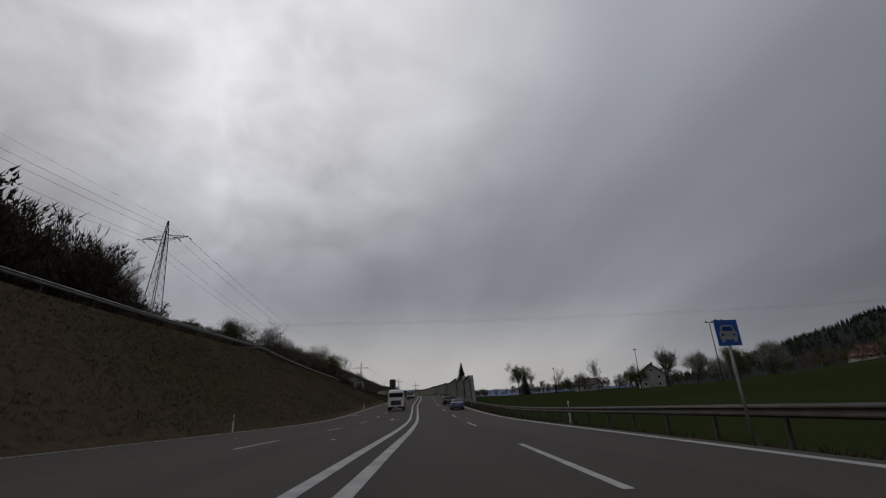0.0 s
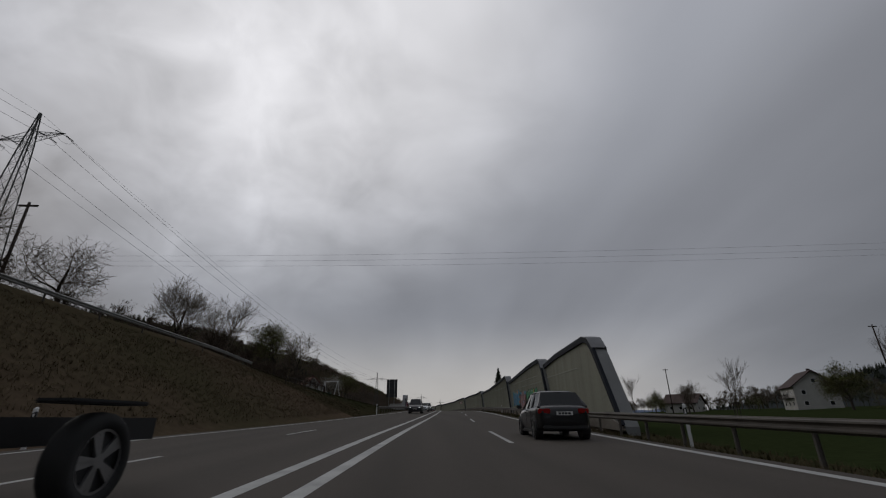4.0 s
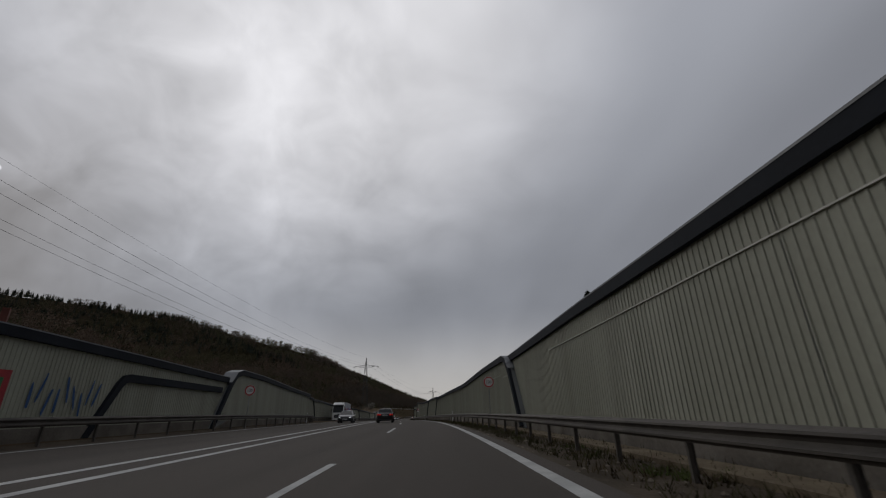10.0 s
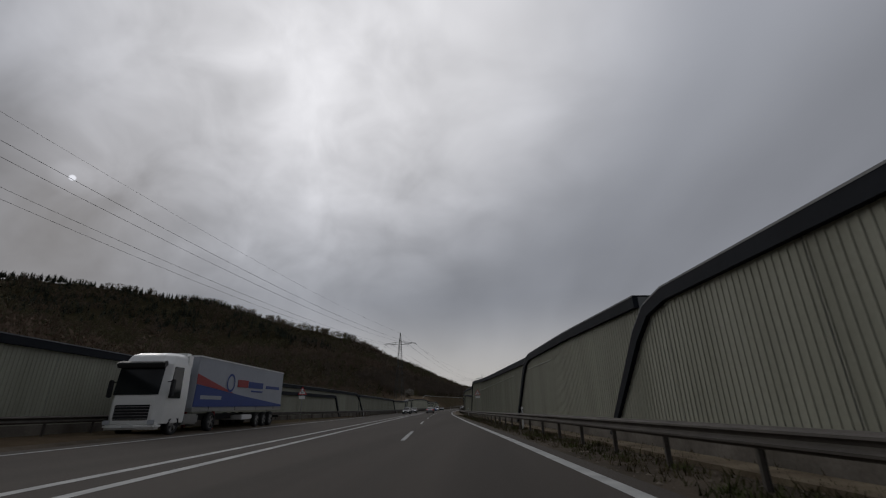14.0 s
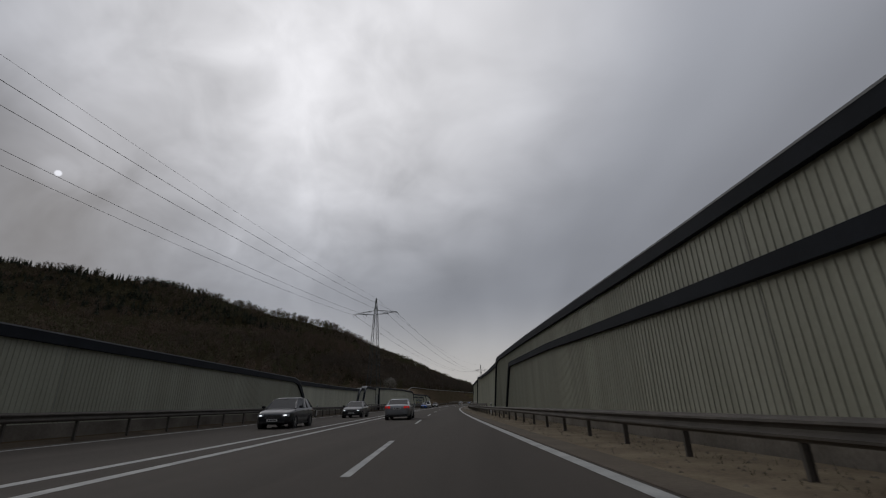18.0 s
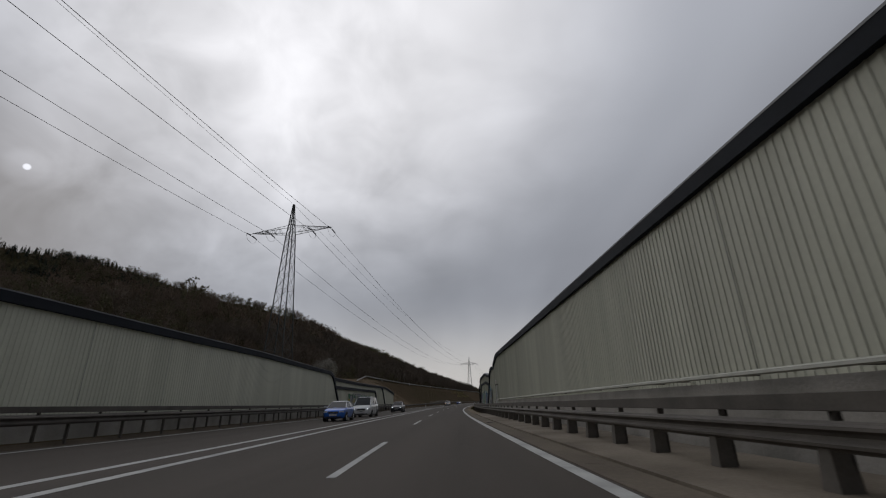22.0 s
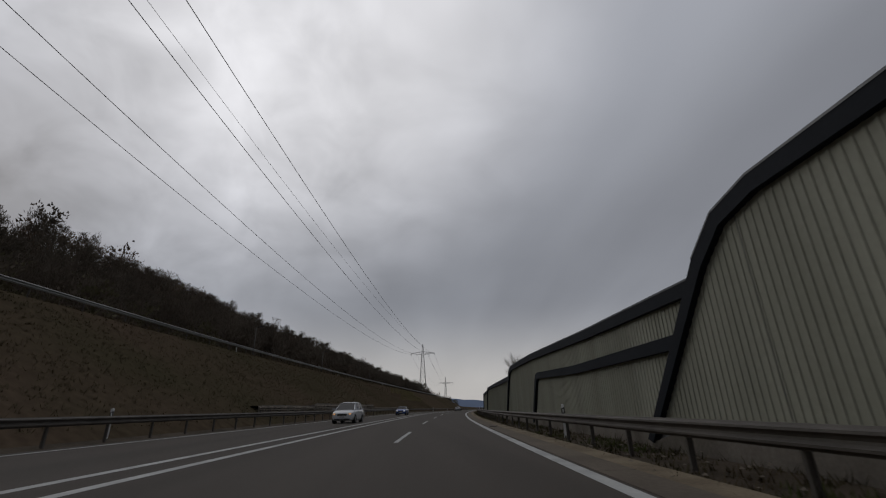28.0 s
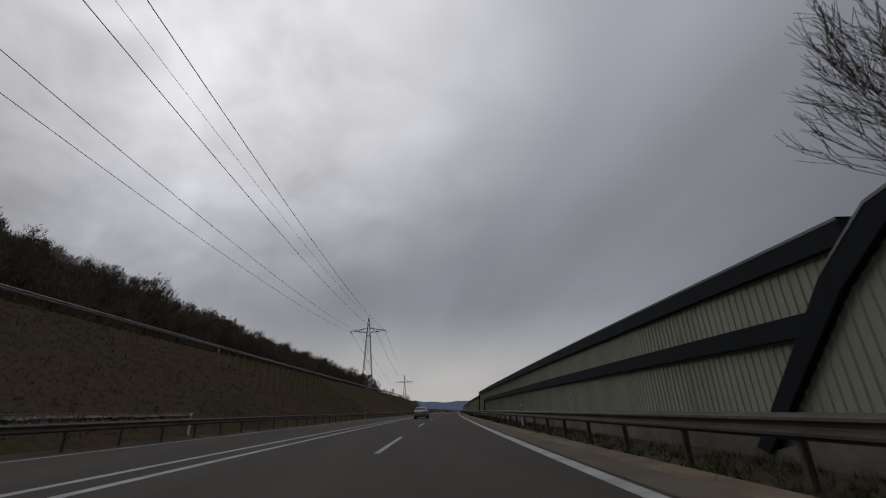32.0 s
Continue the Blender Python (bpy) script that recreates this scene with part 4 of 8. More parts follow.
# blue road-type sign with a white car outline
bs = new("road_type_sign")
pole(bs, 2.75)
bm = bmesh.new()
box(bm, -0.3, 0.3, -0.015, 0.0, 2.1, 2.75)
part("plate", bm, BLUE, bs)
def sign_shape(name, outline, y, mat):
    bm = bmesh.new()
    for e in (1, -1) if min(x for x, z in outline) > 0 else (1,):
        f = bm.faces.new([bm.verts.new((x * e, y, z)) for x, z in outline])
        bmesh.ops.solidify(bm, geom=[f], thickness=0.003)
    bmesh.ops.recalc_face_normals(bm, faces=bm.faces)
    part(name, bm, mat, bs)


sign_shape("car_symbol", [(-0.22, 2.25), (0.22, 2.25), (0.23, 2.42), (0.19, 2.47), (0.14, 2.62), (-0.14, 2.62), (-0.19, 2.47), (-0.23, 2.42)], -0.02, WHITE)
sign_shape("symbol_wheels", [(0.12, 2.19), (0.2, 2.19), (0.2, 2.25), (0.12, 2.25)], -0.02, WHITE)
sign_shape("symbol_window", [(-0.145, 2.47), (0.145, 2.47), (0.11, 2.58), (-0.11, 2.58)], -0.026, BLUE)
sign_shape("symbol_lamps", [(0.11, 2.35), (0.18, 2.35), (0.18, 2.4), (0.11, 2.4)], -0.026, BLUE)
bs.matrix_world = F(10.6, 5.35, 0.05)
tagged(bs, "square blue sign with white car symbol on a steel pole", "traffic sign")


def sign_board(u, n, w, z0, z1, poles=2):
    """A large direction board seen from behind."""
    thing = new("direction_board")
    bm = bmesh.new()
    box(bm, -w / 2, w / 2, -0.03, 0.03, z0, z1)
    part("panel", bm, SIGN_BACK, thing)
    for k in range(3):
        z = z0 + (z1 - z0) * (k + 0.5) / 3
        bm = bmesh.new()
        box(bm, -w / 2, w / 2, -0.09, -0.03, z - 0.04, z + 0.04)
        part("brace", bm, STEEL, thing)
    for k in range(poles):
        pole(thing, z1, -0.14, 0.06, -w / 2 + w * (k + 0.5) / poles)
    thing.matrix_world = F(u, n, ground(u, n))
    return tagged(thing, "large direction board on two poles seen from its dark back", "traffic sign")


sign_board(161, -13.9, 2.2, 2.4, 6.0)
sign_board(14.0, -17.4, 0.7, 2.0, 2.9, 1)

# ---- power line ----
LATTICE = material("pylon_steel", (0.085, 0.09, 0.085), 0.7, metal=0.2, vary=0.15, scale=0.4, fine=6)
WIRE = material("wire", (0.03, 0.03, 0.032), 0.6, vary=0.1)


def pylon(x, y, top, turn, foot=None, arm=8.6, drop=6.6, base_w=5.2, thick=0.09, single=False):
    z0 = foot
    h = top - z0
    thing = new("power_pylon")
    half = lambda z: max(0.12, lerp(z, [0, h * 0.2, h - drop - 1.5, h], [base_w / 2, base_w / 2 * 0.72, 0.75, 0.1]))
    corners = ((1, 1), (-1, 1), (-1, -1), (1, -1))
    zs = [0, h * 0.1, h * 0.2]
    while zs[-1] < h - drop - 1.5:
        zs.append(min(h - drop - 1.5, zs[-1] + 2.2 * half(zs[-1]) + 0.4))
    zs += [h - drop + 0.6, h - drop / 2, h]
    for cx, cy in corners:
        verts = [(cx * half(a) + px * thick, cy * half(a) + py * thick, a) for a in zs for px, py in corners]
        faces = [(4 * i + j, 4 * i + (j + 1) % 4, 4 * i + 4 + (j + 1) % 4, 4 * i + 4 + j) for i in range(len(zs) - 1) for j in range(4)]
        part_of("leg", mesh_of("leg", verts, faces), LATTICE, thing)
    for i in range(4):
        (ax, ay), (bx, by) = corners[i], corners[(i + 1) % 4]
        bm = None
        for a, b in zip(zs, zs[1:]):
            for p, q in (((ax * half(a), ay * half(a), a), (bx * half(b), by * half(b), b)), ((bx * half(a), by * half(a), a), (ax * half(b), ay * half(b), b)), ((ax * half(b), ay * half(b), b), (bx * half(b), by * half(b), b))):
                bm = bm or bmesh.new()
                rod(bm, p, q, thick * 0.5, sides=3)
                if single:
                    part("brace", bm, LATTICE, thing)
                    bm = None
        if bm:
            part("bracing", bm, LATTICE, thing)["kind"] = "stuff"
    za = h - drop
    tips = []
    for s in (-1, 1):
        bm = bmesh.new()
        tip = Vector((s * arm, 0, za + 0.25))
        for cy in (-1, 1):
            rod(bm, (s * 0.7, cy * 0.7, za - 0.6), tip, thick * 0.8, sides=4)
            rod(bm, (s * 0.55, cy * 0.55, za + 1.3), tip, thick * 0.8, sides=4)
        for k in range(1, 6):
            f, g = k / 6, (k + 0.5) / 6
            for cy in (-1, 1):
                a = Vector((s * 0.7, cy * 0.7, za - 0.6)).lerp(tip, f)
                b = Vector((s * 0.55, cy * 0.55, za + 1.3)).lerp(tip, g)
                rod(bm, a, b, thick * 0.45, sides=3)
                rod(bm, b, Vector((s * 0.7, cy * 0.7, za - 0.6)).lerp(tip, min(1, f + 1 / 6)), thick * 0.45, sides=3)
            rod(bm, Vector((s * 0.7, -0.7, za - 0.6)).lerp(tip, f), Vector((s * 0.7, 0.7, za - 0.6)).lerp(tip, f), thick * 0.45, sides=3)
        part("arm", bm, LATTICE, thing)
        for f in (1.0, 0.52):
            bm = bmesh.new()
            p = Vector((s * arm * f, 0, za - 0.1))
            for e in (-1, 1):
                for k in range(5):
                    q = p + Vector((0, e * (0.4 + 0.35 * k), -0.05 - 0.05 * k))
                    bmesh.ops.create_cone(bm, cap_ends=True, segments=8, radius1=0.13, radius2=0.13, depth=0.16, matrix=Matrix.Translation(q) @ Matrix.Rotation(radians(90), 4, "X"))
            for k in range(8):
                a0, a1 = math.pi * k / 8, math.pi * (k + 1) / 8
                rod(bm, p + Vector((0, -2 * math.cos(a0), -0.3 - 1.5 * math.sin(a0))), p + Vector((0, -2 * math.cos(a1), -0.3 - 1.5 * math.sin(a1))), 0.03, sides=3)
            part("insulator", bm, WIRE, thing, "dark insulator strings with a hanging loop")
            tips.append((s * arm * f, za - 0.3))
    thing.matrix_world = Matrix.Translation((x, y, z0)) @ Matrix.Rotation(radians(turn), 4, "Z")
    tagged(thing, "grey steel lattice power pylon with one crossarm", "power pylon", group="power line pylons")
    m = thing.matrix_world
    return [m @ Vector((a, 0, b)) for a, b in sorted(tips)] + [m @ Vector((0, 0, h))]


def wire(a, b, sag, r=0.028, name="power_wire", label="thin dark overhead power wire"):
    k = 40
    verts, faces = [], []
    d = (b - a).normalized()
    side = d.cross(Vector((0, 0, 1))).normalized()
    up_ = side.cross(d)
    for i in range(k + 1):
        t = i / k
        p = a.lerp(b, t) - Vector((0, 0, sag * 4 * t * (1 - t)))
        for w in range(3):
            an = 2 * math.pi * w / 3
            verts.append(p + (side * math.cos(an) + up_ * math.sin(an)) * r)
    for i in range(k):
        for w in range(3):
            faces.append((3 * i + w, 3 * i + (w + 1) % 3, 3 * i + 3 + (w + 1) % 3, 3 * i + 3 + w))
    ob = part_of(name, mesh_of(name, verts, faces), WIRE)
    return tagged(ob, label, "power wire", group="overhead wires")


def land_z(x, y):
    u = y
    return knots(ROAD_Z, u) + ground(u, (x - knots(ROAD_X, u)))


LINE_POINTS = [
    pylon(-150.0, -160.0, 84.0, -14, foot=land_z(-150, -160)),
    pylon(-80.5, 148.4, 63.3, -10, foot=land_z(-80.5, 148.4), base_w=6, single=True),
    pylon(-41.2, 533.5, 45.4, -7, foot=land_z(-41.2, 533.5) - 0.3, arm=9.6, drop=6.7, thick=0.08, base_w=5.4, single=True),
    pylon(5.5, 863.0, 41.4, -7, foot=land_z(5.5, 863), arm=7.5, drop=6.0),
    pylon(57.0, 1296.0, 50.0, -7, foot=land_z(57, 1296), arm=12, drop=9, thick=0.2),
]
for (p, q), sag in zip(zip(LINE_POINTS, LINE_POINTS[1:]), (9, 11, 9, 10)):
    for i, (a, b) in enumerate(zip(p, q)):
        wire(a, b, sag * (0.8 if i == 4 else 1), 0.026 if i == 4 else 0.04)
for u in (122.2, 124.9, 127.6):
    wire(P(u + 8, -110, 25.0), P(u - 3, 170, 25.0), 3.2, 0.012)

# ---- plants ----
BARK = material("bark", (0.075, 0.064, 0.052), 0.95, vary=0.25, scale=2, fine=30, spec=0.1)
TWIG = material("bare_twigs", (0.135, 0.108, 0.084), 0.95, vary=0.3, scale=0.05, fine=1.0, tint=(0.1, 0.085, 0.066), spec=0.1)
FIR = material("fir_needles", (0.052, 0.06, 0.042), 0.95, vary=0.3, scale=0.1, fine=2, spec=0.1)
SPROUT = material("young_leaves", (0.15, 0.155, 0.055), 0.9, vary=0.3, scale=0.8, fine=6, spec=0.2)
BLOSSOM = material("white_blossom", (0.46, 0.44, 0.38), 0.9, vary=0.25, scale=0.8, fine=6, spec=0.2)
DRY = material("dry_grass", (0.07, 0.052, 0.03), 0.95, vary=0.35, scale=0.4, fine=5, tint=(0.035, 0.04, 0.014), spec=0.1)

BANKGRASS = material("bank_grass", (0.125, 0.092, 0.06), 1.0, vary=0.3, scale=0.1, fine=5, tint=(0.08, 0.072, 0.038), spec=0.1)
ROUGH = material("rough_green_grass", (0.02, 0.025, 0.008), 0.95, vary=0.35, scale=0.4, fine=5, tint=(0.03, 0.022, 0.01), spec=0.1)


def tube(verts, faces, a, b, ra, rb, sides=3):
    d = (b - a).normalized()
    s = d.orthogonal().normalized()
    t = d.cross(s)
    base = len(verts)
    for p, r in ((a, ra), (b, rb)):
        for i in range(sides):
            an = 2 * math.pi * i / sides
            verts.append(p + (s * math.cos(an) + t * math.sin(an)) * r)
    for i in range(sides):
        j = (i + 1) % sides
        faces.append((base + i, base + j, base + sides + j, base + sides + i))


def bare_tree(name, h, seed, spread=0.5, depth=5, leaves=None, label="", upright=0.55, twig=0.008, trunk_share=0.22, girth=1.0):
    """Trunk, limbs and a crown of fine twigs; leaves: a material for small leaf or blossom clumps."""
    rng = random.Random(seed)
    thing = new(name)
    tv, tf, cv, cf, lv, lf = [], [], [], [], [], []

    def grow(p, d, length, r, level):
        k = 3 if level < 3 else 2
        for i in range(k):
            bend = Vector((rng.gauss(0, 1), rng.gauss(0, 1), rng.gauss(0, 0.5))) * (0.10 if level < 2 else 0.2)
            d = (d + bend + Vector((0, 0, 0.06 * upright))).normalized()
            q = p + d * length / k
            r2 = r * (0.86 if level else 0.88)
            tube(tv if level < 2 else cv, tf if level < 2 else cf, p, q, r, r2, 7 if level == 0 else (5 if level < 2 else 3))
            p, r = q, r2
            if level < depth and (level > 0 or i > 0):
                for _ in range(rng.choice((1, 2)) if level < 3 else rng.choice((1, 2))):
                    an = rng.uniform(0, 2 * math.pi)
                    side = d.orthogonal().normalized()
                    side = (Matrix.Rotation(an, 3, d) @ side)
                    nd = (d * upright + side * spread * rng.uniform(0.7, 1.3) + Vector((0, 0, 0.25 * upright))).normalized()
                    grow(p, nd, length * rng.uniform(0.62, 0.85), max(twig, r * rng.uniform(0.5, 0.65)), level + 1)
        if level < depth:
            grow(p, (d + Vector((rng.gauss(0, 0.2), rng.gauss(0, 0.2), 0.1))).normalized(), length * 0.75, max(twig, r * 0.8), level + 1)
        if leaves is not None and level >= depth - 1:
            for _ in range(6):
                c = p + Vector((rng.gauss(0, 0.25), rng.gauss(0, 0.25), rng.gauss(0, 0.25)))
                s = rng.uniform(0.003, 0.0065) * h
                b = len(lv)
                lv.extend(c + Vector((rng.gauss(0, s), rng.gauss(0, s), rng.gauss(0, s))) for _ in range(3))
                lf.append((b, b + 1, b + 2))

    grow(Vector((0, 0, -0.3)), Vector((rng.gauss(0, 0.03), rng.gauss(0, 0.03), 1)).normalized(), h * trunk_share, (h * 0.016 + 0.03) * girth, 0)
    top = max(v.z for v in cv)
    f = h / top
    for vs in (tv, cv, lv):
        for v in vs:
            v *= f
    part_of("trunk", mesh_of("trunk", tv, tf), BARK, thing, smooth=True)
    part_of("crown", mesh_of("crown", cv, cf), TWIG, thing, "crown of bare twigs")
    if lv:
        part_of("foliage", mesh_of("foliage", lv, lf), leaves, thing)
    return tagged(thing, label or "bare leafless tree with a fine twiggy crown", "tree", group="trees beside the road")


def fir_tree(h, seed, label="dark green fir tree with drooping layered boughs"):
    rng = random.Random(seed)
    thing = new("fir_tree")
    tv, tf, cv, cf = [], [], [], []
    tube(tv, tf, Vector((0, 0, -0.3)), Vector((0, 0, h)), h * 0.018, 0.02, 6)
    z = h * 0.1
    while z < h * 0.985:
        R = (h - z) * 0.3 + 0.35
        for k in range(13):
            an = rng.uniform(0, 2 * math.pi)
            r = R * rng.uniform(0.7, 1.15)
            d = Vector((math.cos(an), math.sin(an), 0))
            p = Vector((0, 0, z + rng.uniform(-0.2, 0.2)))
            for j in range(5):
                f0 = 0.15 + 0.17 * j
                c = p + d * r * f0 - Vector((0, 0, r * 0.35 * f0 * f0)) + Vector((0, 0, 0.12 * r))
                side = Vector((-d.y, d.x, 0)) * r * (0.34 - 0.22 * f0 * 0.8)
                b = len(cv)
                cv.extend((c + side - d * 0.1 * r + Vector((0, 0, -0.06 * r)), c - side - d * 0.1 * r + Vector((0, 0, -0.06 * r)), c + d * r * 0.3 - Vector((0, 0, rng.uniform(0.2, 0.42) * r))))
                cf.append((b, b + 1, b + 2))
        z += max(0.28, (h - z) * 0.06)
    part_of("trunk", mesh_of("trunk", tv, tf), BARK, thing)
    part_of("crown", mesh_of("crown", cv, cf), FIR, thing)
    return tagged(thing, label, "tree", group="trees beside the road")


def plant(thing, u, n, turn=0, dz=0.0, s=1.0):
    thing.matrix_world = Matrix.Translation(P(u, n, ground(u, n) + dz)) @ Matrix.Rotation(radians(turn), 4, "Z") @ Matrix.Scale(s, 4)
    return thing


# trees along the top of the first bank
plant(bare_tree("bare_tree", 8.2, 11, spread=0.75, upright=0.45, label="gnarled bare tree on the bank"), 78, -30, 0)
plant(bare_tree("bare_tree", 7.5, 12, spread=0.8, upright=0.4), 90, -30.5, 40)
plant(bare_tree("bare_tree", 6.4, 13, spread=0.85, upright=0.4), 97, -30, 10)
plant(bare_tree("bare_tree", 8.0, 14, spread=0.6), 112, -31, 80)
plant(bare_tree("bare_tree", 5.5, 15, spread=0.7), 121, -31, 30)
plant(bare_tree("bare_tree", 10.5, 16, spread=0.55), 126, -33, 0)
plant(bare_tree("bare_tree", 9.0, 17, spread=0.6, leaves=SPROUT, label="tree with first green leaves on the slope"), 140, -31, 50)
plant(bare_tree("bare_tree", 10.5, 18, spread=0.6), 151, -31, 20)
plant(bare_tree("bare_tree", 3.6, 19, spread=0.8), 52, -31, 70)
plant(bare_tree("bare_tree", 6.5, 20, spread=0.5), 34, -33, 30)
plant(bare_tree("bare_tree", 6.0, 21, spread=0.5), 44, -36, 120)
plant(bare_tree("bare_tree", 9.0, 27, spread=0.5), 22, -33, 210)
plant(bare_tree("bare_tree", 4.2, 22, spread=0.7), 62, -34, 200)
for i, (u, v, h) in enumerate(((44, -37, 10.0), (48, -39, 9.5), (52, -40, 8.0), (56, -42, 7.5))):
    plant(bare_tree("bare_tree", h, 230 + i, spread=0.45, upright=0.7, label="slender bare tree in the wood above the bank"), u, v, 47 * i)
plant(bare_tree("bare_tree", 4.0, 23, spread=0.9, leaves=SPROUT, label="low green bush on the bank"), 57, -27.5, 0)
plant(bare_tree("blossom_tree", 5.0, 24, spread=0.8, leaves=BLOSSOM, label="small tree in white blossom on the slope"), 176, -31, 0)
plant(bare_tree("blossom_tree", 6.0, 25, spread=0.8, leaves=BLOSSOM, label="small tree in white blossom above the wall"), 561, -33, 0)
plant(bare_tree("bare_tree", 8.0, 26, spread=0.6, leaves=SPROUT, label="tree with first green leaves on the slope"), 196, -30, 0)
# behind the right wall
plant(fir_tree(19.6, 31), 254.0, 28.0)
plant(fir_tree(7.5, 32), 229, 16)
plant(bare_tree("bare_tree", 14.0, 33, spread=0.12, upright=1.0, depth=5, trunk_share=0.17, girth=0.5, twig=0.006, label="tall bare tree with upswept twigs behind the barrier"), 683.0, 16.6)
plant(bare_tree("bare_tree", 6.6, 34, spread=0.5), 632, 13)
# the meadow side at the start
plant(bare_tree("bare_tree", 20, 41, spread=0.55, upright=0.65, leaves=SPROUT, label="large round tree with first leaves on the meadow"), 262, 66)
plant(fir_tree(13, 42, "dark slender conifer on the meadow"), 245, 63)
plant(bare_tree("bare_tree", 15, 43, spread=0.5, upright=0.8), 150, 82)
plant(bare_tree("blossom_tree", 10.5, 44, spread=0.6, upright=0.6, leaves=BLOSSOM, label="large tree in pale blossom by the house"), 138, 85)
plant(bare_tree("bare_tree", 9, 45, spread=0.8, leaves=SPROUT, label="bushy tree in yellow-green leaf by the house"), 150, 71)
plant(bare_tree("bare_tree", 9.5, 46, spread=0.6, upright=0.6, leaves=SPROUT, label="bushy tree in yellow-green leaf on the meadow"), 128, 90)
plant(bare_tree("blossom_tree", 9.5, 52, spread=0.6, upright=0.6, leaves=BLOSSOM, label="tree in pale blossom on the meadow edge"), 122, 97)
plant(bare_tree("bare_tree", 9, 47, spread=0.7), 205, 78)
plant(bare_tree("bare_tree", 10, 48, spread=0.5, upright=0.8), 196, 70)
plant(bare_tree("bare_tree", 8, 49, spread=0.8, leaves=SPROUT, label="bushy tree in yellow-green leaf by the house"), 222, 76)
plant(bare_tree("bare_tree", 12, 50, spread=0.45, upright=0.9), 140, 76)
plant(bare_tree("bare_tree", 9, 51, spread=0.8, leaves=BLOSSOM, label="tree in white blossom on the meadow"), 150, 100)


# ---- woods on the hill: countless bare crowns and some firs, stamped from a few shapes ----
def stamp_mesh(name, shapes, spots, rng):
    """One mesh of many turned and scaled copies of triangle shapes, each (verts, faces) of unit height."""
    vs, fs, base = [], [], 0
    for (x, y, z), h in spots:
        v, f = rng.choice(shapes)
        a, wide = rng.uniform(0, 6.283), h * rng.uniform(0.85, 1.25)
        c, s = math.cos(a), math.sin(a)
        w = np.empty_like(v)
        w[:, 0] = (v[:, 0] * c - v[:, 1] * s) * wide + x
        w[:, 1] = (v[:, 0] * s + v[:, 1] * c) * wide + y
        w[:, 2] = v[:, 2] * h + z
        vs.append(w)
        fs.append(f + base)
        base += len(v)
    v, f = np.concatenate(vs), np.concatenate(fs)
    me = bpy.data.meshes.new(name)
    me.vertices.add(len(v))
    me.vertices.foreach_set("co", v.astype(np.float32).ravel())
    me.loops.add(3 * len(f))
    me.loops.foreach_set("vertex_index", f.astype(np.int32).ravel())
    me.polygons.add(len(f))
    me.polygons.foreach_set("loop_start", np.arange(0, 3 * len(f), 3, dtype=np.int32))
    me.update(calc_edges=True)
    return me


def crown_shape(seed, twigs, wide, low=0.25, thick=0.011):
    """A leafless crown: a stem, a dozen limbs and many fine twigs that fill a lumpy dome."""
    rng = random.Random(seed)
    verts, faces = [], []

    def blade(a, b, r):
        d = b - a
        s = d.orthogonal().normalized()
        s = Matrix.Rotation(rng.uniform(0, 6.283), 3, d.normalized()) @ s * r
        k = len(verts)
        verts.extend((a + s, a - s, b))
        faces.append((k, k + 1, k + 2))

    top = Vector((rng.gauss(0, 0.03), rng.gauss(0, 0.03), 0.72))
    for _ in range(2):
        blade(Vector((0, 0, -0.04)), top, 0.022)
    lumps = []
    for i in range(18):
        an, f = rng.uniform(0, 6.283), rng.uniform(low + 0.12, 0.86)
        r = wide * math.sqrt(max(0.05, 1 - ((f - 0.55) / 0.42) ** 2)) * rng.uniform(0.45, 0.85)
        c = Vector((r * math.cos(an), r * math.sin(an), f))
        lumps.append((c, rng.uniform(0.08, 0.15)))
        blade(Vector((0, 0, f * 0.6)), c, 0.012)
    for i in range(twigs):
        c, r = rng.choice(lumps)
        p = c + Vector((rng.gauss(0, 1), rng.gauss(0, 1), rng.gauss(0, 0.8))).normalized() * r * rng.uniform(0.2, 1.0)
        d = (p - Vector((0, 0, p.z * 0.55))).normalized() + Vector((rng.gauss(0, 0.4), rng.gauss(0, 0.4), rng.gauss(0.45, 0.4)))
        q = p + d.normalized() * rng.uniform(0.035, 0.085)
        q.z = min(q.z, 1.0)
        blade(p, q, thick * rng.uniform(0.6, 1.3))
    return np.array([tuple(v) for v in verts]), np.array(faces)


def conifer_shape(seed):
    rng = random.Random(seed)
    verts, faces = [], []
    for i in range(15):
        z = 0.08 + 0.86 * i / 15
        R = (1 - z) * 0.2 + 0.015
        for j in range(7):
            an = rng.uniform(0, 6.283)
            an2 = an + rng.uniform(0.45, 0.85)
            r = R * rng.uniform(0.7, 1.25)
            k = len(verts)
            verts += [(0, 0, z + R * 0.7), (r * math.cos(an), r * math.sin(an), z - 0.25 * r), (r * math.cos(an2), r * math.sin(an2), z - 0.25 * r)]
            faces.append((k, k + 1, k + 2))
    k = len(verts)
    verts += [(-0.008, 0, 0), (0.008, 0, 0), (0, 0, 1.0)]
    faces.append((k, k + 1, k + 2))
    return np.array(verts), np.array(faces)


FINE = [crown_shape(900 + i, 900, 0.27 + 0.02 * (i % 4), thick=0.0048) for i in range(8)]
FULL = [crown_shape(100 + i, 230, 0.26 + 0.025 * (i % 4), thick=0.012) for i in range(8)]
THICK = [crown_shape(300 + i, 120, 0.27 + 0.025 * (i % 4), low=0.1, thick=0.024) for i in range(8)]
CONE = [conifer_shape(200 + i) for i in range(5)]


def wood(name, spots, shapes, mat, rng, label):
    return tagged(part_of(name, stamp_mesh(name, shapes, spots, rng), mat), label, "woodland", kind="stuff")


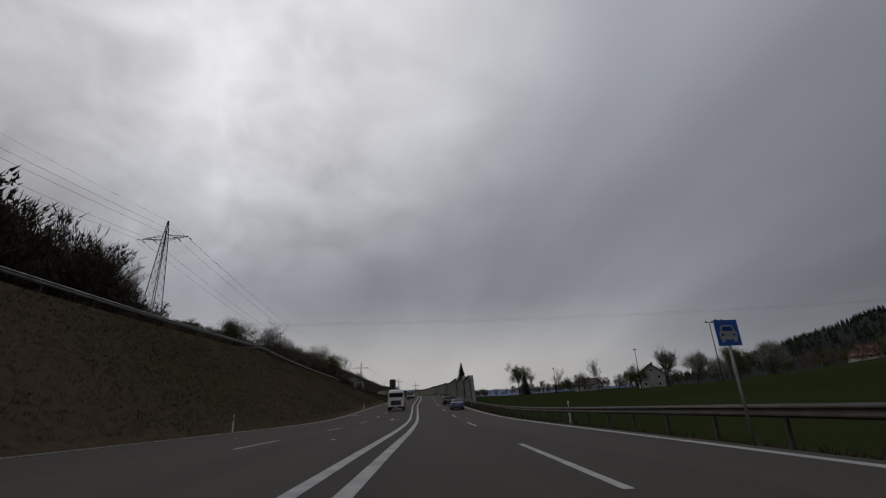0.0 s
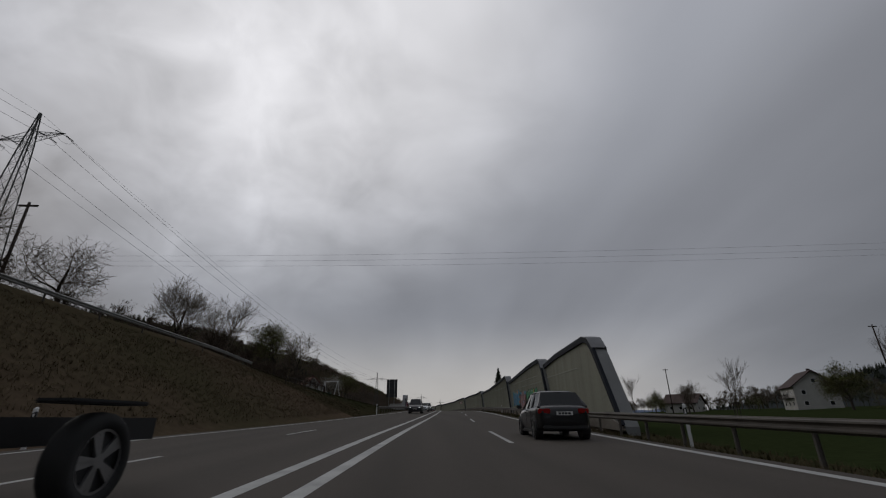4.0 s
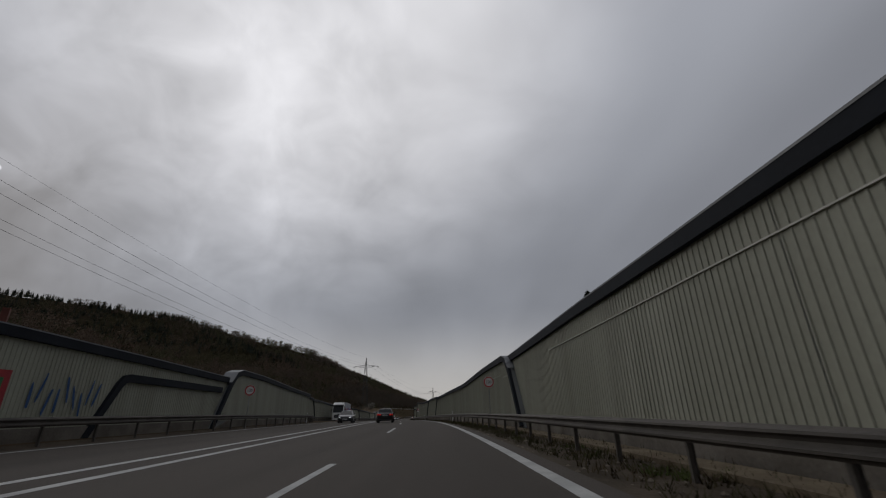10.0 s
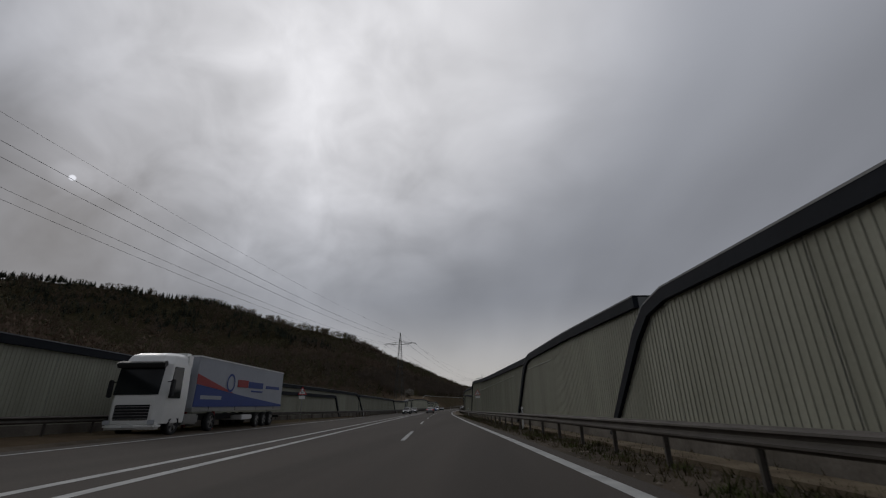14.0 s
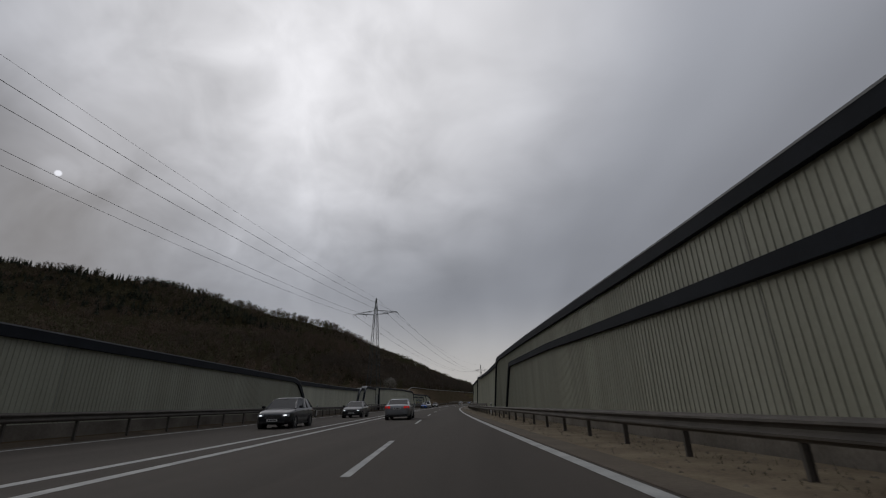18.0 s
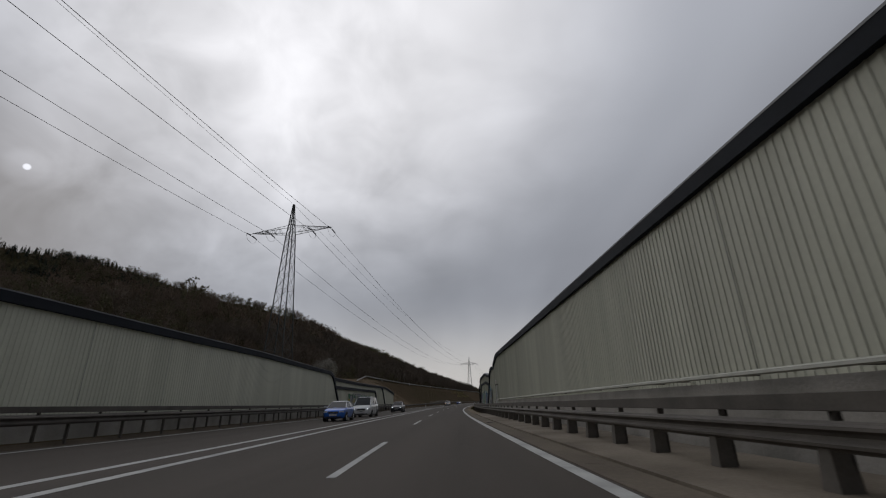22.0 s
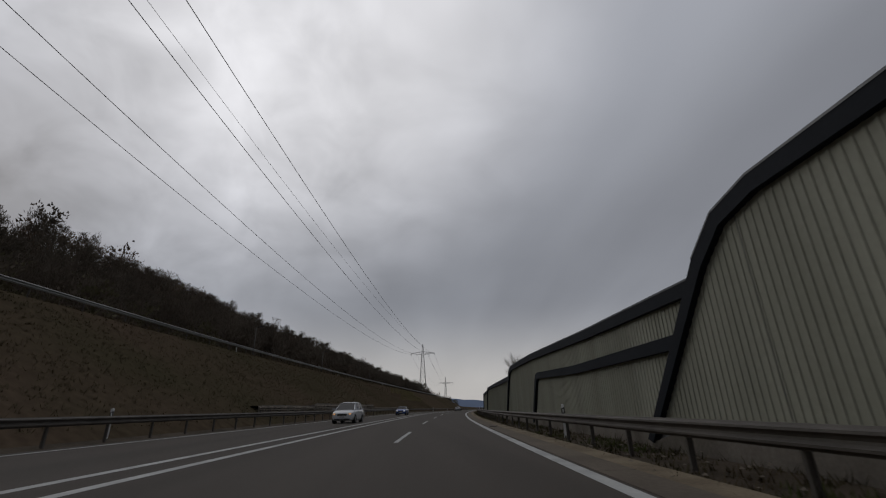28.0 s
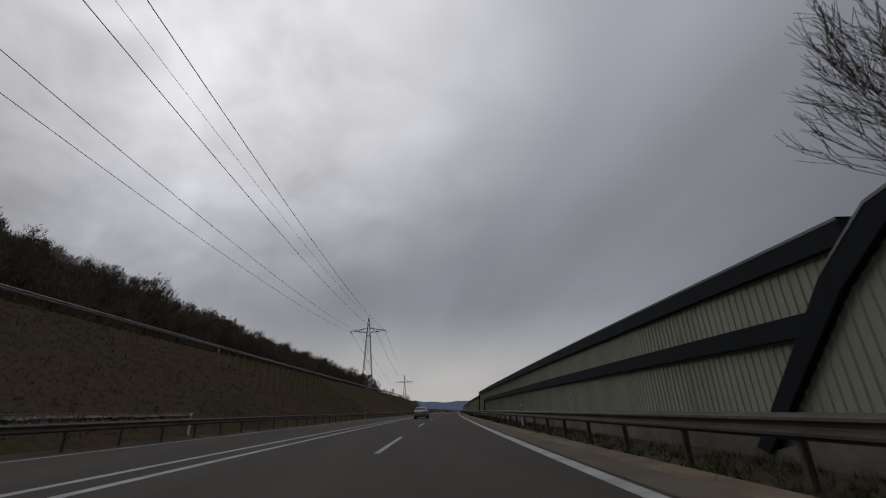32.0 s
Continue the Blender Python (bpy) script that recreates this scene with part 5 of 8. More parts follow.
def hill_spots(rng, count, u0, u1, n0, n1, h0, h1, test):
    out = []
    while len(out) < count:
        u, n = rng.uniform(u0, u1), -rng.uniform(n0, n1)
        if test(u, n):
            x = knots(ROAD_X, u) + n
            out.append(((x, u, land_z(x, u) - 0.3), rng.uniform(h0, h1)))
    return out


rng = random.Random(5)
patchy = lambda u, n: noise.noise((u / 70, n / 70, 2))
crest = lambda u: lerp(u, RIDGE_U, RIDGE_N)
DUSK = material("mixed_twigs", (0.13, 0.105, 0.08), 0.95, vary=0.3, scale=0.02, fine=0.4, tint=(0.155, 0.108, 0.078), spec=0.1)
THICKET = material("dark_thicket", (0.07, 0.057, 0.045), 0.95, vary=0.3, scale=0.1, fine=1.0, tint=(0.062, 0.045, 0.032), spec=0.1)
MOSSY = material("mossy_twigs", (0.115, 0.108, 0.06), 0.95, vary=0.3, scale=0.02, fine=0.4, tint=(0.1, 0.08, 0.052), spec=0.1)
GREENING = material("greening_twigs", (0.1, 0.1, 0.05), 0.95, vary=0.3, scale=0.05, fine=1.0, spec=0.1)
def ridge_spots(rng, count, u0, u1, f0, h0, h1, test=None, bias=0.65):
    """Places on the high hill from f0 of the way up to just over the crest."""
    out = []
    while len(out) < count:
        u = rng.uniform(u0, u1)
        f = f0 + (1.03 - f0) * rng.random() ** bias
        n = -(50 + (crest(u) - 50) * f)
        if test is None or test(u, n):
            x = knots(ROAD_X, u) + n
            out.append(((x, u, land_z(x, u) - 0.4), rng.uniform(h0, h1)))
    return out


wood("bare_wood", ridge_spots(rng, 3900, 230, 1400, 0.02, 9, 13, lambda u, n: patchy(u, n) > -0.12), THICK, DUSK, rng, "bare brown spring woodland on the hillside")
wood("bare_wood", ridge_spots(rng, 3300, 230, 1400, 0.02, 10, 14, lambda u, n: patchy(u, n) < 0.12), THICK, MOSSY, rng, "dark bare woodland on the hillside")
wood("bare_wood", hill_spots(rng, 1100, 200, 600, 40, 170, 4, 8, lambda u, n: not (230 < u < 270 and n > -75)), THICK, DUSK, rng, "bare scrub and young trees on the lower slope")
wood("bare_wood", hill_spots(rng, 1500, 320, 660, 34, 150, 3, 6.5, lambda u, n: not (505 < u < 560 and n > -52)), THICK, MOSSY, rng, "greenish brown scrub on the lower slope")
wood("bare_wood", hill_spots(rng, 900, 320, 660, 34, 150, 3, 6, lambda u, n: patchy(u * 2, n * 2) > 0 and not (505 < u < 560 and n > -52)), THICK, TWIG, rng, "reddish brown scrub on the lower slope")
wood("bare_wood", hill_spots(rng, 160, 200, 560, 44, 130, 4, 8, lambda u, n: ground(u, n) > 8), FULL, GREENING, rng, "bushes in first green on the hillside")
wood("bare_wood", hill_spots(rng, 300, 560, 700, 37, 74, 6.0, 9.0, lambda u, n: u < 700 and not (552 < u < 572 and n > -42)), FINE, TWIG, rng, "bare trees with fine rounded crowns above the bank")
wood("bare_wood", hill_spots(rng, 260, 690, 880, 33, 64, 6.5, 9, lambda u, n: True), FINE, TWIG, rng, "bare trees with fine rounded crowns above the bank")
wood("bare_wood", hill_spots(rng, 700, 560, 960, 55, 150, 5.5, 8.5, lambda u, n: -n < crest(u) + 30), FULL, DUSK, rng, "dark bare woodland on the hillside")
slope = lambda count, u0, u1, n0, n1, us, hs: [((p.x, p.y, p.z - 0.3), lerp(u, us, hs) * rng.uniform(0.75, 1.15)) for u, p in ((u, P(u, n, ground(u, n))) for u, n in ((rng.uniform(u0, u1), -rng.uniform(n0, n1)) for _ in range(count)))]
wood("bare_wood", slope(620, -40, 46, 27.5, 52, [-40, 18, 28, 36, 46], [9, 8.5, 6.5, 4.5, 2.2]), FULL, THICKET, rng, "dense dark thicket of bare trees above the bank")
wood("bare_wood", slope(150, 14, 60, 37, 50, [14, 41, 50, 60], [13, 10.5, 8, 4.5]), FINE, THICKET, rng, "tall bare trees in the dark wood above the bank")
wood("bare_wood", slope(60, -40, 40, 29, 50, [-40, 18, 28, 40], [11, 10.5, 8, 5]), FINE, TWIG, rng, "tall bare trees above the bank")
wood("bare_wood", slope(240, 46, 158, 26.5, 36, [46, 100, 158], [1.6, 2.4, 3.2]), FULL, THICKET, rng, "low bare scrub along the top of the bank")
wood("bare_wood", hill_spots(rng, 300, -60, 150, 80, 170, 9, 13, lambda u, n: True), FULL, DUSK, rng, "bare brown spring woodland above the bank")
wood("fir_wood", ridge_spots(rng, 3200, 300, 900, 0.5, 9, 13, lambda u, n: patchy(u + 300, n) > -0.15 or -n > crest(u) * 0.93), CONE, FIR, rng, "dark fir woodland along the hilltop")
belt = lambda count, u0, u1, n0, n1, h0, h1: [((P(u, n).x, P(u, n).y, P(u, n, ground(u, n)).z - 0.3), rng.uniform(h0, h1)) for u, n in ((rng.uniform(u0, u1), rng.uniform(n0, n1)) for _ in range(count))]
wood("bare_wood", belt(170, 110, 430, 108, 150, 5, 10), FINE, TWIG, rng, "bare brown trees and bushes at the village edge")
wood("bare_wood", belt(60, 60, 300, 84, 125, 3, 6), FULL, GREENING, rng, "greening bushes among the gardens")
wood("bare_wood", belt(70, 330, 700, 55, 120, 5, 9), FINE, DUSK, rng, "bare trees along the far meadow edge")
far = []
while len(far) < 2400:
    u, n = rng.uniform(-60, 560), rng.uniform(300, 600)
    far.append(((knots(ROAD_X, u) + n, u, land_z(knots(ROAD_X, u) + n, u) - 0.5), rng.uniform(6, 9)))
wood("fir_wood", far, CONE, FIR, rng, "dark distant fir woodland on the far hill")
low = [((P(u, n).x, P(u, n).y, P(u, n, ground(u, n)).z - 0.3), rng.uniform(3, 7)) for u, n in ((rng.uniform(760, 1000), -rng.uniform(27, 55)) for _ in range(110))]
wood("bare_wood", low, FINE, TWIG, rng, "bare hedge and trees along the field edge")


def tufts(name, spots, rng, mat, size, label):
    verts, faces = [], []
    for p in spots:
        for _ in range(7):
            an, l = rng.uniform(0, 6.283), size * rng.uniform(0.5, 1.3)
            d = Vector((math.cos(an) * 0.7, math.sin(an) * 0.7, rng.uniform(0.5, 1.1))) * l
            s = Vector((-math.sin(an), math.cos(an), 0)) * size * 0.07
            b = len(verts)
            o = Vector((rng.gauss(0, size * 0.35), rng.gauss(0, size * 0.35), -0.02))
            verts += [p + o + s, p + o - s, p + o + d]
            faces.append((b, b + 1, b + 2))
    ob = part_of(name, mesh_of(name, verts, faces), mat)
    return tagged(ob, label, "grass", kind="stuff")


def scatter(count, u0, u1, n0, n1):
    out = []
    for _ in range(count):
        u, n = rng.uniform(u0, u1), rng.uniform(n0, n1)
        out.append(P(u, n, ground(u, n)))
    return out


tufts("verge_grass", scatter(7600, 60, 352, 4.8, 7.3) + scatter(700, 352, 430, 5.6, 7.3) + scatter(4500, 524, 760, 4.9, 7.3), rng, DRY, 0.2, "dry winter grass and weeds under the rail")
tufts("verge_grass", scatter(1000, 494, 524, 5.5, 7.2) + scatter(900, 432, 494, 6.3, 7.2), rng, DRY, 0.16, "dead leaves and weeds on the grit")
tufts("verge_grass", scatter(3500, -20, 110, 4.7, 9.0), rng, DRY, 0.22, "dry winter grass on the verge")
tufts("bank_grass", scatter(26000, -10, 130, -25, -14.2), rng, BANKGRASS, 0.2, "rough dry grass on the bank")
tufts("bank_grass", scatter(22000, 545, 760, -25, -12.4), rng, BANKGRASS, 0.2, "rough dry grass on the bank")
tufts("bank_grass", scatter(6500, 120, 190, -32, -12.2), rng, ROUGH, 0.2, "rough green grass on the slope")

def pebbles(count, u0, u1, n0, n1, size, label):
    """Loose stones of many sizes on the verge."""
    verts, faces = [], []
    for _ in range(count):
        u, n = rng.uniform(u0, u1), rng.uniform(n0, n1)
        c, r = P(u, n, 0.0 if u > 352 else -0.1), size * rng.uniform(0.3, 1.0) ** 2
        b = len(verts)
        for d in ((1, 0, 0), (-1, 0, 0), (0, 1, 0), (0, -1, 0), (0, 0, 0.7), (0, 0, -0.4)):
            verts.append(c + Vector(d) * r * rng.uniform(0.7, 1.3))
        faces += [(b + i, b + j, b + k) for i, j, k in ((0, 2, 4), (2, 1, 4), (1, 3, 4), (3, 0, 4))]
    tagged(part_of("loose_stones", mesh_of("loose_stones", verts, faces), GRITTY), label, "stones", kind="stuff")


pebbles(5200, 90, 352, 4.4, 7.2, 0.06, "loose pale stones among the weeds under the rail")
pebbles(2600, 353, 431, 4.7, 7.2, 0.05, "loose stones on the sandy grit")
pebbles(1600, 495, 640, 4.7, 7.2, 0.05, "loose stones on the sandy grit")
WEED = material("green_weeds", (0.07, 0.095, 0.025), 0.95, vary=0.3, scale=0.6, fine=6, tint=(0.05, 0.05, 0.02), spec=0.1)
clumps = [(rng.uniform(60, 352), rng.uniform(5.3, 6.9)) for _ in range(150)] + [(rng.uniform(352, 430), rng.uniform(6.0, 7.1)) for _ in range(24)] + [(rng.uniform(540, 700), rng.uniform(5.5, 6.9)) for _ in range(70)]
tufts("verge_weeds", [P(u + rng.gauss(0, 0.35), n + rng.gauss(0, 0.2), ground(u, n)) for u, n in clumps for _ in range(14)], rng, WEED, 0.17, "green weeds growing on the verge")

# ---- vehicles ----
GLASS = material("car_glass", (0.012, 0.014, 0.015), 0.08, vary=0.05, spec=0.3)
TYRE = material("tyre_rubber", (0.012, 0.012, 0.012), 0.85, vary=0.15)
ALLOY = material("alloy", (0.35, 0.35, 0.35), 0.35, metal=0.8, vary=0.08)
CHROME = material("chrome", (0.5, 0.5, 0.5), 0.2, metal=0.9, vary=0.05)
LAMP = material("lamp_glass", (0.5, 0.52, 0.55), 0.15, vary=0.05)
TAIL = material("tail_lamp", (0.3, 0.012, 0.012), 0.2, vary=0.08)
PLATE = material("number_plate", (0.6, 0.6, 0.58), 0.5, vary=0.05)


def glowing(name, colour, power):
    m = bpy.data.materials.new(name)
    m.use_nodes = True
    b = m.node_tree.nodes["Principled BSDF"]
    b.inputs["Base Color"].default_value = (*colour, 1)
    b.inputs["Emission Color"].default_value = (*colour, 1)
    b.inputs["Emission Strength"].default_value = power
    return m


LIT = glowing("lit_headlamp", (0.95, 0.97, 1.0), 1.1)
LIT_AMBER = glowing("lit_indicator", (1.0, 0.45, 0.12), 0.9)
LIT_RED = glowing("lit_tail_lamp", (0.55, 0.015, 0.012), 0.3)


def paint(name, colour, metal=0.25):
    return material(name, colour, 0.32, metal=metal, vary=0.04, scale=0.6, fine=8, coat=0.6, spec=0.4)


def wheel(r, w, thing, x, y, rim_mat):
    """Tyre with a spoked rim; the outer face looks along x."""
    s = 1 if x > 0 else -1
    bm = bmesh.new()
    prof = [(r * 0.66, -w / 2), (r * 0.9, -w / 2), (r * 0.985, -w * 0.36), (r, -w * 0.2), (r, w * 0.2), (r * 0.985, w * 0.36), (r * 0.9, w / 2), (r * 0.66, w / 2)]
    k = 28
    rings = [[bm.verts.new((px, pr * math.cos(2 * math.pi * i / k), pr * math.sin(2 * math.pi * i / k))) for i in range(k)] for pr, px in prof]
    for a, b in zip(rings, rings[1:] + rings[:1]):
        for i in range(k):
            bm.faces.new((a[i], a[(i + 1) % k], b[(i + 1) % k], b[i]))
    bmesh.ops.recalc_face_normals(bm, faces=bm.faces)
    holder = part("wheel", bm, TYRE, thing, "black tyre with rim", True)
    bm = bmesh.new()
    bmesh.ops.create_cone(bm, cap_ends=True, segments=28, radius1=r * 0.66, radius2=r * 0.66, depth=w * 0.55, matrix=Matrix.Rotation(radians(90), 4, "Y"))
    part("well", bm, BLACK, holder)
    bm = bmesh.new()
    for i in range(5):
        a = 2 * math.pi * i / 5
        for off in (-0.13, 0.13):
            c, sn = math.cos(a + off), math.sin(a + off)
            d = Vector((0, c, sn))
            t = Vector((0, -sn, c))
            q = [d * r * 0.1 + t * r * 0.05, d * r * 0.64 + t * r * 0.07, d * r * 0.64 - t * r * 0.07, d * r * 0.1 - t * r * 0.05]
            lo = [bm.verts.new(v + Vector((s * w * 0.30, 0, 0))) for v in q]
            hi = [bm.verts.new(v + Vector((s * w * 0.42, 0, 0))) for v in q]
            bm.faces.new(hi)
            for j in range(4):
                bm.faces.new((lo[j], lo[(j + 1) % 4], hi[(j + 1) % 4], hi[j]))
    k = 28
    for r0, r1 in ((r * 0.6, r * 0.665), (0.0, r * 0.15)):
        for i in range(k):
            a0, a1 = 2 * math.pi * i / k, 2 * math.pi * (i + 1) / k
            v = [(r0, a0), (r1, a0), (r1, a1)] + ([(r0, a1)] if r0 else [])
            bm.faces.new([bm.verts.new((s * w * 0.43, rr * math.cos(a), rr * math.sin(a))) for rr, a in v])
    bmesh.ops.recalc_face_normals(bm, faces=bm.faces)
    part("rim", bm, rim_mat, holder, "five-spoke rim")
    holder.location = (x - s * w / 2, y, r)
    return holder


def lofted(rings, close_ends=True):
    bm = bmesh.new()
    rows = [[bm.verts.new(v) for v in ring] for ring in rings]
    k = len(rows[0])
    for a, b in zip(rows, rows[1:]):
        for i in range(k):
            bm.faces.new((a[i], a[(i + 1) % k], b[(i + 1) % k], b[i]))
    if close_ends:
        bm.faces.new(rows[0][::-1])
        bm.faces.new(rows[-1])
    bmesh.ops.recalc_face_normals(bm, faces=bm.faces)
    return bm


def quad_part(name, pts, mat, thing, label="", thick=0.012):
    """A thin plate through four points, in order."""
    bm = bmesh.new()
    p = [Vector(v) for v in pts]
    n = (p[1] - p[0]).cross(p[2] - p[0]).normalized() * thick
    a, b = [bm.verts.new(v - n) for v in p], [bm.verts.new(v + n) for v in p]
    bm.faces.new(a[::-1])
    bm.faces.new(b)
    for i in range(len(p)):
        j = (i + 1) % len(p)
        bm.faces.new((a[i], a[j], b[j], b[i]))
    bmesh.ops.recalc_face_normals(bm, faces=bm.faces)
    return part(name, bm, mat, thing, label)


def mirrored(name, pts, mat, thing, label=""):
    quad_part(name, pts, mat, thing, label)
    quad_part(name, [(-x, y, z) for x, y, z in pts][::-1], mat, thing, label)


CABIN = material("cabin_lining", (0.012, 0.012, 0.013), 0.8, vary=0.1)


def make_car(name, body_mat, L=4.5, W=1.8, H=1.47, hood=0.95, belt=0.97, tail=1.02, nose=0.72, a0=1.15, a1=0.45, c1=-1.25, c0=-1.85, wb=2.7, front=0.88, r=0.32,
             roof_mat=None, rim=None, lit=None, tail_lit=False, label="", category="car", pillars=2, grille=BLACK, group="cars on the road", roof_rails=False, screens=True):
    """y runs forward, the middle of the car at y = 0; a0, a1: foot and head of the windscreen; c1, c0: head and foot of the rear window."""
    thing = new(name)
    f, b, w = L / 2, -L / 2, W / 2
    low = 0.2
    roof_mat = roof_mat or body_mat

    def section(y, wide, bottom, shoulder, top, crown):
        half = [(0.0, bottom), (wide * 0.86, bottom), (wide * 0.965, bottom + 0.10), (wide, bottom + (shoulder - bottom) * 0.45), (wide * 0.985, shoulder - 0.05), (wide * 0.93, shoulder + (top - shoulder) * 0.7), (wide * 0.6, top), (0.0, crown)]
        return [(x, y, z) for x, z in half] + [(-x, y, z) for x, z in half[-2:0:-1]]

    rings = [
        section(f, w * 0.62, low + 0.14, nose - 0.22, nose - 0.12, nose - 0.1),
        section(f - 0.07, w * 0.80, low + 0.04, nose - 0.06, nose, nose + 0.02),
        section(f - 0.3, w * 0.95, low, nose + 0.06, nose + (hood - nose) * 0.45, nose + (hood - nose) * 0.55),
        section(f - 0.75, w * 0.99, low, hood - 0.12, hood - 0.05, hood - 0.02),
        section(a0 - 0.05, w, low, belt - 0.06, hood + 0.01, hood + 0.02),
        section((a0 + c0) / 2, w, low, belt - 0.05, belt, belt + 0.01),
        section(c0 + 0.05, w, low, belt - 0.03, max(belt, tail) - 0.01, max(belt, tail)),
        section(b + 0.32, w * 0.97, low + 0.02, tail - 0.1, tail, tail + 0.01),
        section(b + 0.07, w * 0.88, low + 0.1, tail - 0.14, tail - 0.05, tail - 0.04),
        section(b, w * 0.74, low + 0.2, tail - 0.2, tail - 0.14, tail - 0.13),
    ]
    ob = part("body", lofted(rings), body_mat, thing, smooth=True)
    mod = ob.modifiers.new("round", "SUBSURF")
    mod.levels = mod.render_levels = 2
    # cabin: dark glass under a painted roof
    wt, wr = w * 0.915, w * 0.70
    zr = H - 0.06
    base = [(wt, a0), (wt, (a0 + c0) / 2), (wt * 0.96, c0), (-wt * 0.96, c0), (-wt, (a0 + c0) / 2), (-wt, a0)]
    glass_rings = [[(x * 0.93 if y == a0 else x, y, belt - 0.05) for x, y in base]]
    head = [(wr * 0.96, a1), (wr * 1.03, (a1 + c1) / 2), (wr * 0.95, c1), (-wr * 0.95, c1), (-wr * 1.03, (a1 + c1) / 2), (-wr * 0.96, a1)]
    glass_rings.append([(x, y, zr - (0.03 if y in (a1, c1) else 0.0)) for x, y in head])
    part("cabin", lofted([[(x * 0.96, y * 0.98, z) for x, y, z in ring] for ring in glass_rings]), CABIN, thing, "dark interior")
    low_ring, high_ring = glass_rings
    for k, pane in enumerate(("side_window", "side_window", "rear_window", "side_window", "side_window", "windscreen")):
        q = (k + 1) % 6
        quad_part(pane, [low_ring[k], low_ring[q], high_ring[q], high_ring[k]], GLASS, thing, thick=0.008)
    top = []
    for s, dz in ((1.13, -0.05), (1.12, 0.005), (0.95, 0.055), (0.5, 0.07)):
        top.append([(x * s, (y - (a1 + c1) / 2) * (s if s > 1 else 0.4 + 0.6 * s) + (a1 + c1) / 2, zr + dz - (0.03 if y in (a1, c1) else 0.0)) for x, y in head])
    ob = part("roof", lofted(top), roof_mat, thing, smooth=True)
    mod = ob.modifiers.new("round", "SUBSURF")
    mod.levels = mod.render_levels = 1
    # pillars
    def pillar(foot, head_, mat=roof_mat, t=0.045):
        for s in (-1, 1):
            bm = bmesh.new()
            rod(bm, (s * foot[0], foot[1], foot[2]), (s * head_[0], head_[1], head_[2]), t, t * 0.8, 6)
            part("pillar", bm, mat, thing)
    pillar((wt * 0.94, a0, belt - 0.04), (wr * 0.96, a1 - 0.03, zr - 0.05))
    pillar((wt * 0.96, c0 + 0.03, belt - 0.04), (wr * 0.93, c1 + 0.05, zr - 0.06), t=0.06)
    for k in range(pillars):
        g = (k + 1) / (pillars + 1)
        yb, yt = a0 + (c0 - a0) * (0.12 + 0.8 * g), a1 + (c1 - a1) * (0.0 + 0.95 * g)
        pillar((wt * 1.0, yb, belt - 0.04), (wr * 1.01, yt, zr - 0.05), BLACK, 0.035)
    # wheels before black discs that stand in for the shaded arch openings
    ya, yb = f - front, f - front - wb
    for y in (ya, yb):
        for s in (-1, 1):
            bm = bmesh.new()
            bmesh.ops.create_cone(bm, cap_ends=True, segments=32, radius1=r * 1.16, radius2=r * 1.16, depth=0.24, matrix=Matrix.Translation((s * (w - 0.118), y, r * 1.03)) @ Matrix.Rotation(radians(90), 4, "Y"))
            part("arch_shade", bm, BLACK, thing)
            wheel(r, 0.21, thing, s * (w + 0.025), y, rim or ALLOY)
    # lamps, grille, bumper, plates
    zf = nose - 0.1
    for s in (-1, 1):
        bm = bmesh.new()
        box(bm, -0.17, 0.17, -0.05, 0.05, -0.065, 0.065, Matrix.Translation((s * w * 0.70, f - 0.115, zf + 0.015)) @ Matrix.Rotation(radians(-s * 24), 4, "Z"), 0.02)
        head_lamp = part("headlamp", bm, LAMP, thing, "clear headlamp")
        if lit:
            bm = bmesh.new()
            box(bm, -0.07, 0.07, -0.012, 0.012, -0.03, 0.03, Matrix.Translation((s * w * 0.68, f - 0.055, zf + 0.015)) @ Matrix.Rotation(radians(-s * 24), 4, "Z"))
            part("bulb", bm, lit, head_lamp, "lit lamp")
        bm = bmesh.new()
        box(bm, -0.2, 0.2, -0.05, 0.05, -0.075, 0.075, Matrix.Translation((s * w * 0.72, b + 0.08, tail - 0.2)) @ Matrix.Rotation(radians(s * 26), 4, "Z"), 0.02)
        part("tail_lamp", bm, LIT_RED if tail_lit else TAIL, thing, "red tail lamp")
        bm = bmesh.new()
        box(bm, -0.1, 0.1, -0.05, 0.05, -0.06, 0.06, Matrix.Translation((s * (w + 0.09), a0 - 0.22, belt + 0.04)), 0.03)
        part("mirror", bm, roof_mat, thing)
        for k in range(1, pillars + 1):
            y = a0 + (c0 - a0) * (0.12 + 0.8 * k / (pillars + 1))
            quad_part("door_gap", [(s * (w + 0.002), y - 0.006, low + 0.2), (s * (w + 0.002), y + 0.006, low + 0.2), (s * (w * 0.985 + 0.004), y + 0.006, belt - 0.1), (s * (w * 0.985 + 0.004), y - 0.006, belt - 0.1)], BLACK, thing, thick=0.004)
            bm = bmesh.new()
            box(bm, -0.018, 0.018, -0.09, 0.09, -0.015, 0.015, Matrix.Translation((s * (w + 0.004), y + 0.18, belt - 0.16)), 0.008)
            part("door_handle", bm, body_mat, thing)
        bm = bmesh.new()
        box(bm, s * (w - 0.06) - 0.05, s * (w - 0.06) + 0.05, yb + r * 1.2, ya - r * 1.2, low - 0.02, low + 0.07, None, 0.02)
        part("sill", bm, BLACK, thing)
    bm = bmesh.new()
    box(bm, -w * 0.42, w * 0.42, f - 0.06, f + 0.012, zf - 0.13, zf + 0.04, None, 0.02)
    part("grille", bm, grille, thing, "front grille")
